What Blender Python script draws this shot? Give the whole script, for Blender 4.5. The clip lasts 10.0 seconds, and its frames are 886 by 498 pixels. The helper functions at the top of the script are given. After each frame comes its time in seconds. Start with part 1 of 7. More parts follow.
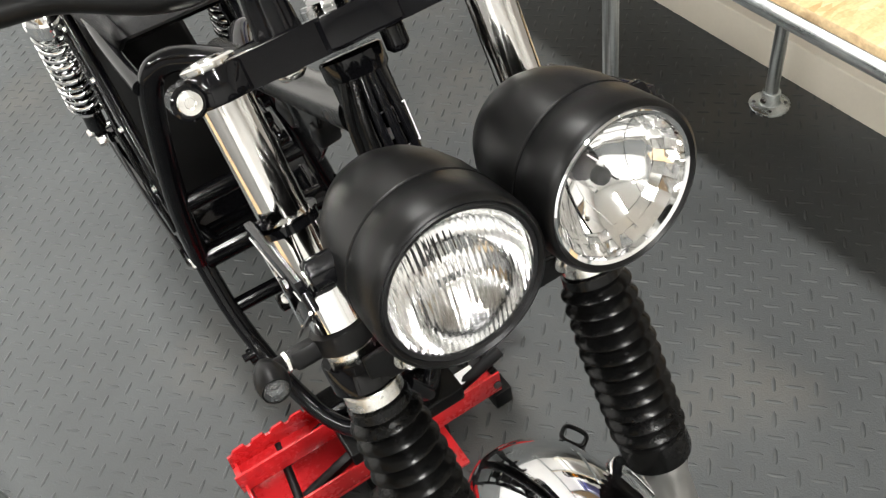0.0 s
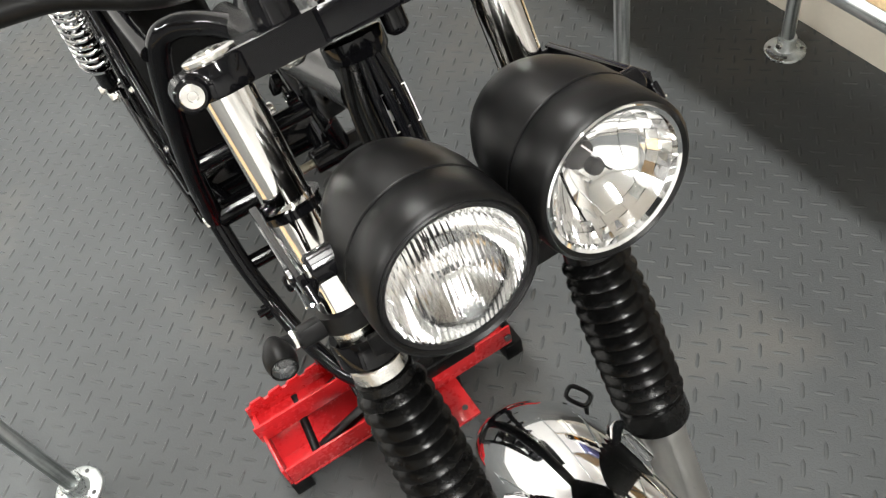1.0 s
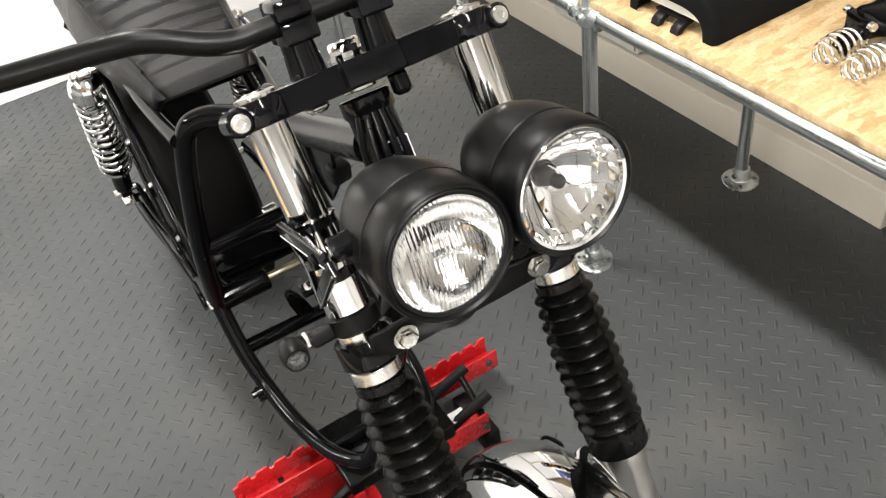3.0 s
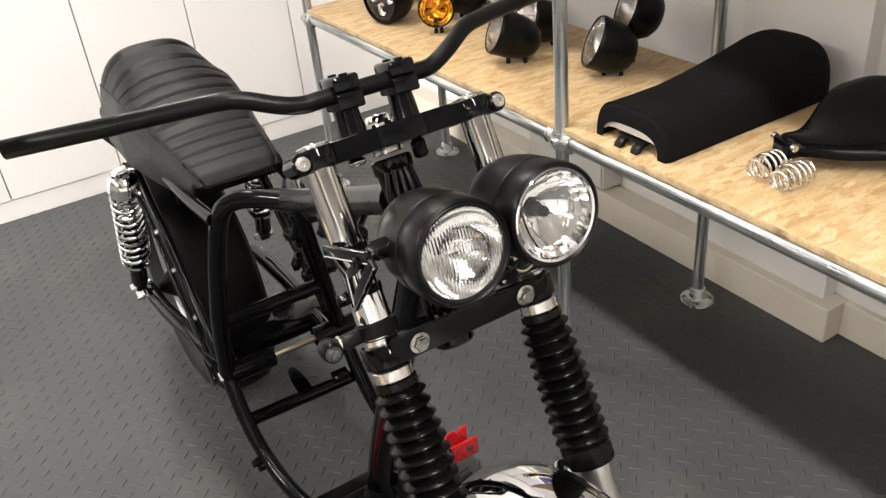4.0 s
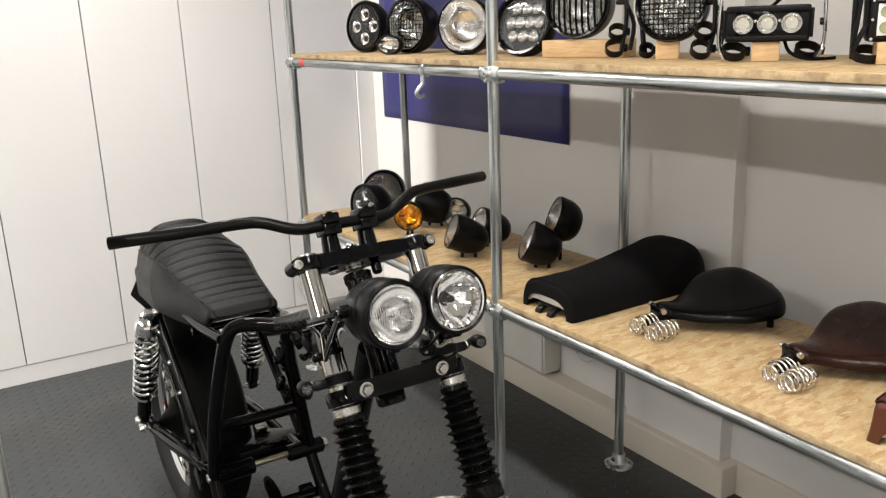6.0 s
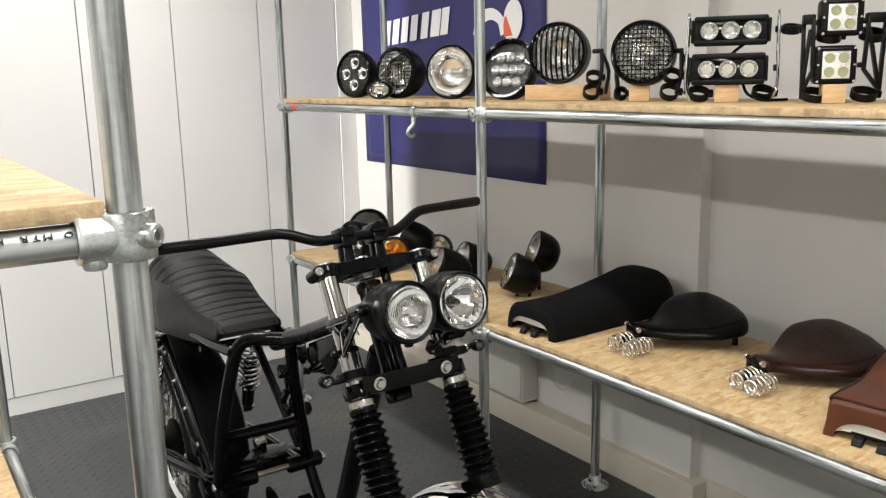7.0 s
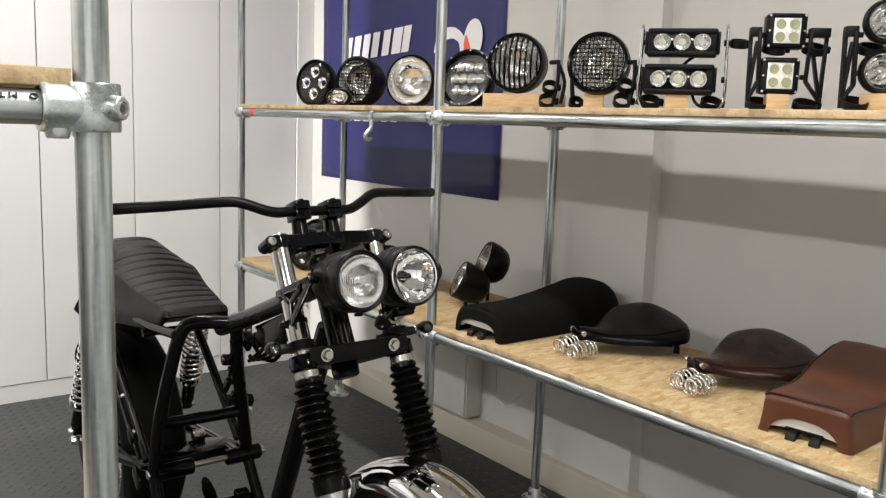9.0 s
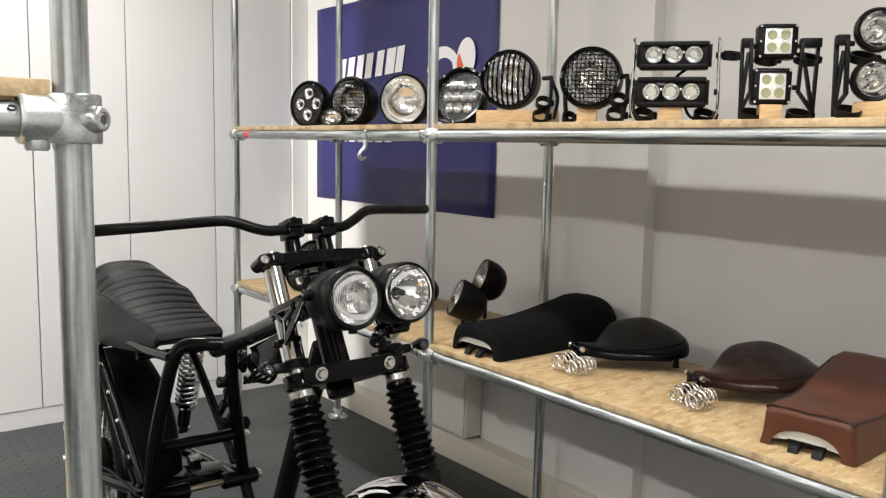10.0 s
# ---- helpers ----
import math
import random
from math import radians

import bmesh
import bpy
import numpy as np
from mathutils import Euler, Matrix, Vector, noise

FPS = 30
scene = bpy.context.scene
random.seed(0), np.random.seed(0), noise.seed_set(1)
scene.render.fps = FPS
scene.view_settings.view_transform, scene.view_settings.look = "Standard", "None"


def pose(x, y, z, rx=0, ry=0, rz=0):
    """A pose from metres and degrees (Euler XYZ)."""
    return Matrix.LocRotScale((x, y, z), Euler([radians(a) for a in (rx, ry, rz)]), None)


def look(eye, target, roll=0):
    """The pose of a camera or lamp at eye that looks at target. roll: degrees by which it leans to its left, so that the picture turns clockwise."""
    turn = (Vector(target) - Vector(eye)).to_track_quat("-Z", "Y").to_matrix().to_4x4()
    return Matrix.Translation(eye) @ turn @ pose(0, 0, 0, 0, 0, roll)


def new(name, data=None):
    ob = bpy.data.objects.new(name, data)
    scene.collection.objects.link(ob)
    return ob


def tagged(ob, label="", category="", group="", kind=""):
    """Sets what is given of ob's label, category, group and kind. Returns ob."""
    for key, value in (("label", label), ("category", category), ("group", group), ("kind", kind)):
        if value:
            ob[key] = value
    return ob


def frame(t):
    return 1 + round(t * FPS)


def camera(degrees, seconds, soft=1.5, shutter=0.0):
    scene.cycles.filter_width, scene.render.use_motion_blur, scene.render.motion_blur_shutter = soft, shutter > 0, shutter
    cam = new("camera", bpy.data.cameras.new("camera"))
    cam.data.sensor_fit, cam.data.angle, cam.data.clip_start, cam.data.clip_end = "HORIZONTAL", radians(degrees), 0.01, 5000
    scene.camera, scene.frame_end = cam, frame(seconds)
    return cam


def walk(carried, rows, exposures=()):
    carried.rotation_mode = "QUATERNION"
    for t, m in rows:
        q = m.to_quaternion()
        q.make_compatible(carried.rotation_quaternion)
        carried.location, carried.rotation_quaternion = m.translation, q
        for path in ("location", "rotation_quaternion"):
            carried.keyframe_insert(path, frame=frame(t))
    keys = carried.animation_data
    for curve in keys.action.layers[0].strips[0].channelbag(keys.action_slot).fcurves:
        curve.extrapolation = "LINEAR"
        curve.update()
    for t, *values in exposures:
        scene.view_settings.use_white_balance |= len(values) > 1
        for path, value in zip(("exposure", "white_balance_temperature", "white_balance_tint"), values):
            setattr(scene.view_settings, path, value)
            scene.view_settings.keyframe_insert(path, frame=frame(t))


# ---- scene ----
cam = camera(55.6, 10.0, soft=1.3)
METRES, EYE, TURN = 1.52, 1.51, -22.6
ROWS = [
    (0.0, 0.0, 0.0, 0.0, -9.39, -48.57, 8.39),
    (0.5, 0.0089, 0.0036, 0.0178, -9.04, -52.61, 9.25),
    (1.0, 0.0141, 0.0089, 0.022, -9.01, -52.78, 9.6),
    (1.5, 0.0183, 0.0083, 0.0215, -8.88, -52.48, 9.61),
    (2.0, 0.0201, -0.0041, 0.0273, -8.34, -51.22, 9.45),
    (3.5, -0.0395, -0.1961, 0.042, -9.47, -36.52, 6.46),
    (4.0, -0.0652, -0.2818, 0.0491, -9.53, -31.45, 5.09),
    (4.5, -0.0589, -0.3587, 0.0465, -9.06, -26.79, 3.49),
    (5.0, -0.047, -0.4732, 0.0431, -8.88, -22.49, 2.74),
    (5.5, -0.0487, -0.5779, 0.0556, -8.69, -18.25, 2.04),
    (7.0, -0.1586, -0.7925, 0.0259, -11.88, -11.48, 1.24),
    (7.5, -0.1712, -0.8191, 0.0006, -12.53, -9.98, -0.9),
    (8.0, -0.1737, -0.8259, -0.032, -13.48, -9.25, -2.61),
    (8.5, -0.1719, -0.8225, -0.0512, -14.4, -9.02, -2.86),
    (9.0, -0.1702, -0.8191, -0.0616, -14.84, -8.47, -2.08),
    (9.5, -0.1661, -0.8167, -0.0678, -15.05, -7.4, -1.27),
    (10.0, -0.162, -0.8123, -0.0708, -15.07, -6.99, -1.11),
]
walk(cam, [(t, pose(0, 0, EYE, 0, 0, TURN) @ pose(METRES * x, METRES * y, METRES * z, 90 + pitch, roll, yaw)) for t, x, y, z, yaw, pitch, roll in ROWS],
     exposures=[(0.0, 0.78, 6500, 10), (2.0, 0.88, 6500, 10), (3.5, 0.54, 6700, 14), (4.5, 0.17, 6850, 15), (5.5, -0.1, 6750, 14), (7.0, -0.2, 6550, 11), (8.0, -0.33, 6500, 11), (10.0, -0.2, 6500, 11)])

# ---- world, lights, exposure ----
world = bpy.data.worlds.new("world")
scene.world = world
world.use_nodes = True
world.node_tree.nodes["Background"].inputs[0].default_value = (0.8, 0.85, 0.9, 1)
world.node_tree.nodes["Background"].inputs[1].default_value = 0.02

# x, y, watts and spread of the ceiling lights
PANELS = [(0.15, 0.55, 10.0, 150), (0.15, 2.2, 33.0, 170), (-2.35, 0.5, 70.0, 165), (-2.35, 2.15, 54.0, 165), (0.15, -0.85, 48.0, 165), (-2.35, -1.5, 62.0, 165)]
CEIL = 2.8


def lamp_area(x, y, z, sx, sy, watts, spread, color):
    d = bpy.data.lights.new("panel_light", "AREA")
    d.shape, d.size, d.size_y, d.energy, d.color = "RECTANGLE", sx, sy, watts, color
    d.spread = radians(spread)
    o = new("panel_light", d)
    o.matrix_world = pose(x, y, z)
    return o


for lx, ly, watts, spread in PANELS:
    lamp_area(lx, ly, CEIL - 0.035, 0.14, 1.16, watts, spread, (0.985, 0.975, 0.94))


# upright tube lamp of the next room; it shines through the doorway along the cupboards
d = bpy.data.lights.new("tube_light", "AREA")
d.shape, d.size, d.size_y, d.energy, d.color = "RECTANGLE", 0.06, 1.1, 75.0, (0.985, 0.975, 0.94)
d.spread = radians(60)
new("tube_light", d).matrix_world = look((-6.3, 3.2, 1.6), (1.665, 3.05, 1.3))


# ---- mesh helpers ----
def part(name, bm, material, parent, label="", smooth=45, world_space=True, keep=False):
    """Links a bmesh as one mesh object under a thing (or under a part of it)."""
    me = bpy.data.meshes.new(name)
    if not keep:
        bmesh.ops.recalc_face_normals(bm, faces=bm.faces)
    if parent is not None and world_space:
        root = parent
        while root.parent is not None:
            root = root.parent
        bm.transform(root.matrix_basis.inverted())
    bm.to_mesh(me)
    bm.free()
    if smooth:
        me.polygons.foreach_set("use_smooth", [True] * len(me.polygons))
        me.set_sharp_from_angle(angle=radians(smooth))
    for m in material if isinstance(material, (list, tuple)) else [material]:
        me.materials.append(m)
    ob = new(name, me)
    if parent is not None:
        ob.parent = parent
    if label:
        tagged(ob, label)
    return ob


def thing(name, m, label, category, group="", kind=""):
    """An Empty at a thing's base, which carries its parts."""
    ob = new(name)
    ob.empty_display_size = 0.05
    ob.matrix_basis = m
    return tagged(ob, label, category, group, kind)


def solid(name, bm, material, label, category, group="", kind="", smooth=45):
    ob = part(name, bm, material, None, "", smooth)
    return tagged(ob, label, category, group, kind)


def box(bm, size, m=None, bev=0.0, seg=2):
    r = bmesh.ops.create_cube(bm, size=1.0)
    vs = r["verts"]
    for v in vs:
        v.co = Vector((v.co.x * size[0], v.co.y * size[1], v.co.z * size[2]))
    if bev:
        es = list({e for v in vs for e in v.link_edges})
        out = bmesh.ops.bevel(bm, geom=es, offset=bev, segments=seg, affect="EDGES", profile=0.5)
        vs = list({v for f in out["faces"] for v in f.verts} | {v for v in vs if v.is_valid})
    if m is not None:
        bmesh.ops.transform(bm, matrix=m, verts=vs)
    return bm


def boxed(size, m=None, bev=0.0, seg=2):
    return box(bmesh.new(), size, m, bev, seg)


def span(lo, hi, bev=0.0, bm=None, seg=2):
    """A box between two corners."""
    lo, hi = Vector(lo), Vector(hi)
    return box(bm or bmesh.new(), hi - lo, Matrix.Translation((lo + hi) / 2), bev, seg)


def along(a, b):
    """The pose whose z axis runs from a to b."""
    a, b = Vector(a), Vector(b)
    return Matrix.Translation(a) @ (b - a).to_track_quat("Z", "Y").to_matrix().to_4x4()


def facing(p, way, roll=0):
    return Matrix.Translation(p) @ Vector(way).to_track_quat("Z", "Y").to_matrix().to_4x4() @ pose(0, 0, 0, 0, 0, roll)


def loft(bm, rings, closed=True, caps=True):
    """Skins rings of points that have equal counts."""
    rows = [[bm.verts.new(p) for p in ring] for ring in rings]
    n = len(rows[0])
    for a, b in zip(rows, rows[1:]):
        for i in range(n if closed else n - 1):
            j = (i + 1) % n
            bm.faces.new((a[i], a[j], b[j], b[i]))
    if caps and closed:
        bm.faces.new(rows[0][::-1])
        bm.faces.new(rows[-1])
    return bm


def lathe(bm, prof, n=32, m=None, caps=True):
    """Turns (radius, height) about the z axis of m."""
    m = m or Matrix()
    rings = [[m @ Vector((max(r, 1e-5) * math.cos(2 * math.pi * i / n), max(r, 1e-5) * math.sin(2 * math.pi * i / n), s)) for i in range(n)] for r, s in prof]
    return loft(bm, rings, True, caps)


def rod(bm, a, b, r, r2=None, n=20, bev=0.0):
    """A round bar from a to b, with rounded rims if bev is given."""
    length = (Vector(b) - Vector(a)).length
    r2 = r if r2 is None else r2
    prof = [(r, 0), (r2, length)]
    if bev:
        e = min(bev * 0.4, length * 0.1)
        prof = [(r - bev, 0), (r, bev), (r, bev + e), (r2, length - bev - e), (r2, length - bev), (r2 - bev, length)]
    return lathe(bm, prof, n, along(a, b))


def smooth_path(pts, steps=6):
    pts = [Vector(p) for p in pts]
    if len(pts) < 3:
        return pts
    q = [2 * pts[0] - pts[1]] + pts + [2 * pts[-1] - pts[-2]]
    out = []
    for i in range(1, len(q) - 2):
        p0, p1, p2, p3 = q[i - 1:i + 3]
        for k in range(steps):
            t = k / steps
            out.append(0.5 * ((2 * p1) + (p2 - p0) * t + (2 * p0 - 5 * p1 + 4 * p2 - p3) * t * t + (3 * p1 - p0 - 3 * p2 + p3) * t ** 3))
    out.append(pts[-1])
    return out


def tube(bm, pts, r, n=14, steps=6, raw=False):
    """A bent bar along points; r is a number or a list along the way."""
    path = [Vector(p) for p in pts] if raw else smooth_path(pts, steps)
    rings, side = [], None
    for i, p in enumerate(path):
        d = (path[min(i + 1, len(path) - 1)] - path[max(i - 1, 0)]).normalized()
        if side is None:
            side = d.orthogonal().normalized()
        side = (side - d * side.dot(d)).normalized()
        up = d.cross(side)
        if isinstance(r, (list, tuple)):
            f = i / (len(path) - 1) * (len(r) - 1)
            k = min(int(f), len(r) - 2)
            rad = r[k] + (r[k + 1] - r[k]) * (f - k)
        else:
            rad = r
        rings.append([p + rad * (side * math.cos(2 * math.pi * a / n) + up * math.sin(2 * math.pi * a / n)) for a in range(n)])
    return loft(bm, rings)


def coil(bm, m, radius, wire, height, turns, n=6, per=14, taper=None):
    """A helical spring along the z axis of m."""
    pts = []
    total = int(turns * per)
    for i in range(total + 1):
        f = i / total
        rr = radius if taper is None else radius * (taper + (1 - taper) * math.sin(math.pi * f) ** 0.6)
        a = 2 * math.pi * turns * f
        pts.append(m @ Vector((rr * math.cos(a), rr * math.sin(a), height * f)))
    return tube(bm, pts, wire, n, raw=True)


def ring(bm, m, radius, wire, n=32, k=8, flat=1.0):
    """A torus about the z axis of m."""
    rows = []
    for i in range(n):
        a = 2 * math.pi * i / n
        rows.append([bm.verts.new(m @ Vector(((radius + wire * math.cos(b)) * math.cos(a), (radius + wire * math.cos(b)) * math.sin(a), flat * wire * math.sin(b)))) for b in [2 * math.pi * j / k for j in range(k)]])
    for i in range(n):
        for j in range(k):
            bm.faces.new((rows[i][j], rows[(i + 1) % n][j], rows[(i + 1) % n][(j + 1) % k], rows[i][(j + 1) % k]))
    return bm


def prism(bm, outline, depth, m=None, bev=0.0):
    """Extrudes an outline in the xy plane of m by depth along z."""
    m = m or Matrix()
    lo = [bm.verts.new((x, y, 0)) for x, y in outline]
    hi = [bm.verts.new((x, y, depth)) for x, y in outline]
    n = len(outline)
    fs = [bm.faces.new(lo[::-1]), bm.faces.new(hi)]
    for i in range(n):
        fs.append(bm.faces.new((lo[i], lo[(i + 1) % n], hi[(i + 1) % n], hi[i])))
    vs = lo + hi
    if bev:
        es = list({e for f in fs[:2] for e in f.edges})
        out = bmesh.ops.bevel(bm, geom=es, offset=bev, segments=2, affect="EDGES", profile=0.5)
        vs = list({v for f in out["faces"] for v in f.verts} | {v for v in vs if v.is_valid})
    bmesh.ops.transform(bm, matrix=m, verts=vs)
    return bm


def hexhead(bm, p, way, r, h):
    m = facing(p, way)
    lathe(bm, [(r * 1.35, 0), (r * 1.35, h * 0.2), (r * 1.02, h * 0.22)], 20, m)
    rings = [[m @ Vector((k * r * math.cos(math.pi * i / 3), k * r * math.sin(math.pi * i / 3), s)) for i in range(6)] for k, s in ((1, h * 0.2), (1, h * 0.85), (0.86, h))]
    return loft(bm, rings)


# ---- materials ----
def material(name, color, rough=0.5, metal=0.0, var=0.12, scale=6.0, fine=120.0, bump=0.02, rvar=0.1, coat=0.0, spec=0.5, dirt=None, dirt_amount=0.0):
    """A surface with colour, gloss and relief that vary at two scales, in metres."""
    mt = bpy.data.materials.new(name)
    mt.use_nodes = True
    nt = mt.node_tree
    b = nt.nodes["Principled BSDF"]
    co = nt.nodes.new("ShaderNodeTexCoord")
    n1, n2 = nt.nodes.new("ShaderNodeTexNoise"), nt.nodes.new("ShaderNodeTexNoise")
    n1.inputs["Scale"].default_value, n1.inputs["Detail"].default_value = scale, 5
    n2.inputs["Scale"].default_value, n2.inputs["Detail"].default_value = fine, 3
    for n in (n1, n2):
        nt.links.new(co.outputs["Object"], n.inputs["Vector"])
    ramp = nt.nodes.new("ShaderNodeMapRange")
    ramp.inputs["From Min"].default_value, ramp.inputs["From Max"].default_value = 0.3, 0.7
    ramp.inputs["To Min"].default_value, ramp.inputs["To Max"].default_value = 1 - var, 1 + var
    mixn = nt.nodes.new("ShaderNodeMath")
    mixn.operation = "MULTIPLY_ADD"
    mixn.inputs[1].default_value, mixn.inputs[2].default_value = 0.35, 0.0
    nt.links.new(n2.outputs["Fac"], mixn.inputs[0])
    add = nt.nodes.new("ShaderNodeMath")
    add.operation = "MULTIPLY_ADD"
    add.inputs[1].default_value = 0.65
    nt.links.new(n1.outputs["Fac"], add.inputs[0])
    nt.links.new(mixn.outputs[0], add.inputs[2])
    nt.links.new(add.outputs[0], ramp.inputs["Value"])
    mul = nt.nodes.new("ShaderNodeVectorMath")
    mul.operation = "SCALE"
    mul.inputs[0].default_value = color
    nt.links.new(ramp.outputs[0], mul.inputs["Scale"])
    out = mul.outputs[0]
    if dirt:
        n3 = nt.nodes.new("ShaderNodeTexNoise")
        n3.inputs["Scale"].default_value, n3.inputs["Detail"].default_value = scale * 0.45, 8
        nt.links.new(co.outputs["Object"], n3.inputs["Vector"])
        r3 = nt.nodes.new("ShaderNodeMapRange")
        r3.inputs["From Min"].default_value, r3.inputs["From Max"].default_value = 0.52, 0.72
        r3.inputs["To Max"].default_value = dirt_amount
        nt.links.new(n3.outputs["Fac"], r3.inputs["Value"])
        mx = nt.nodes.new("ShaderNodeMixRGB")
        mx.inputs[2].default_value = (*dirt, 1)
        nt.links.new(r3.outputs[0], mx.inputs[0])
        nt.links.new(out, mx.inputs[1])
        out = mx.outputs[0]
    nt.links.new(out, b.inputs["Base Color"])
    rr = nt.nodes.new("ShaderNodeMapRange")
    rr.inputs["From Min"].default_value, rr.inputs["From Max"].default_value = 0.3, 0.7
    rr.inputs["To Min"].default_value, rr.inputs["To Max"].default_value = max(rough - rvar, 0.0), min(rough + rvar, 1.0)
    nt.links.new(add.outputs[0], rr.inputs["Value"])
    nt.links.new(rr.outputs[0], b.inputs["Roughness"])
    b.inputs["Metallic"].default_value = metal
    b.inputs["Specular IOR Level"].default_value = spec
    b.inputs["Coat Weight"].default_value = coat
    b.inputs["Coat Roughness"].default_value = 0.06
    if bump:
        bp = nt.nodes.new("ShaderNodeBump")
        bp.inputs["Strength"].default_value, bp.inputs["Distance"].default_value = min(1.0, bump * 10), 0.002
        nt.links.new(n2.outputs["Fac"], bp.inputs["Height"])
        nt.links.new(bp.outputs[0], b.inputs["Normal"])
    return mt


def osb_material():
    """Pressed board of long overlapping flakes."""
    mt = bpy.data.materials.new("osb")
    mt.use_nodes = True
    nt = mt.node_tree
    b = nt.nodes["Principled BSDF"]
    co = nt.nodes.new("ShaderNodeTexCoord")
    layers = []
    for ang, sx, sy in ((18, 26, 78), (-52, 24, 84), (78, 20, 60)):
        mp = nt.nodes.new("ShaderNodeMapping")
        mp.inputs["Rotation"].default_value = (0, 0, radians(ang))
        mp.inputs["Scale"].default_value = (sx, sy, 25)
        wob = nt.nodes.new("ShaderNodeTexNoise")
        wob.inputs["Scale"].default_value = 9
        addv = nt.nodes.new("ShaderNodeVectorMath")
        addv.operation = "MULTIPLY_ADD"
        addv.inputs[1].default_value = (0.014, 0.014, 0.0)
        nt.links.new(co.outputs["Object"], wob.inputs["Vector"])
        nt.links.new(wob.outputs["Color"], addv.inputs[0])
        nt.links.new(co.outputs["Object"], addv.inputs[2])
        nt.links.new(addv.outputs[0], mp.inputs["Vector"])
        vo = nt.nodes.new("ShaderNodeTexVoronoi")
        vo.inputs["Scale"].default_value = 1.0
        nt.links.new(mp.outputs[0], vo.inputs["Vector"])
        sep = nt.nodes.new("ShaderNodeSeparateColor")
        nt.links.new(vo.outputs["Color"], sep.inputs[0])
        layers.append((sep, vo))
    m1 = nt.nodes.new("ShaderNodeMix")
    m1.data_type = "FLOAT"
    nt.links.new(layers[2][0].outputs[1], m1.inputs[0])
    nt.links.new(layers[0][0].outputs[0], m1.inputs[2])
    nt.links.new(layers[1][0].outputs[0], m1.inputs[3])
    cr = nt.nodes.new("ShaderNodeValToRGB")
    e = cr.color_ramp.elements
    e[0].position, e[0].color = 0.05, (0.38, 0.238, 0.105, 1)
    e[1].position, e[1].color = 0.9, (0.55, 0.42, 0.24, 1)
    k = e.new(0.35)
    k.color = (0.47, 0.32, 0.157, 1)
    k = e.new(0.6)
    k.color = (0.5, 0.36, 0.188, 1)
    nt.links.new(m1.outputs[0], cr.inputs[0])
    gr = nt.nodes.new("ShaderNodeTexNoise")
    gr.inputs["Scale"].default_value, gr.inputs["Detail"].default_value = 160, 4
    nt.links.new(co.outputs["Object"], gr.inputs["Vector"])
    mr = nt.nodes.new("ShaderNodeMapRange")
    mr.inputs["From Min"].default_value, mr.inputs["From Max"].default_value = 0.3, 0.7
    mr.inputs["To Min"].default_value, mr.inputs["To Max"].default_value = 0.86, 1.1
    nt.links.new(gr.outputs["Fac"], mr.inputs["Value"])
    sc = nt.nodes.new("ShaderNodeVectorMath")
    sc.operation = "SCALE"
    nt.links.new(cr.outputs[0], sc.inputs[0])
    nt.links.new(mr.outputs[0], sc.inputs["Scale"])
    nt.links.new(sc.outputs[0], b.inputs["Base Color"])
    b.inputs["Roughness"].default_value = 0.62
    bp = nt.nodes.new("ShaderNodeBump")
    bp.inputs["Strength"].default_value, bp.inputs["Distance"].default_value = 0.35, 0.002
    nt.links.new(m1.outputs[0], bp.inputs["Height"])
    nt.links.new(bp.outputs[0], b.inputs["Normal"])
    return mt


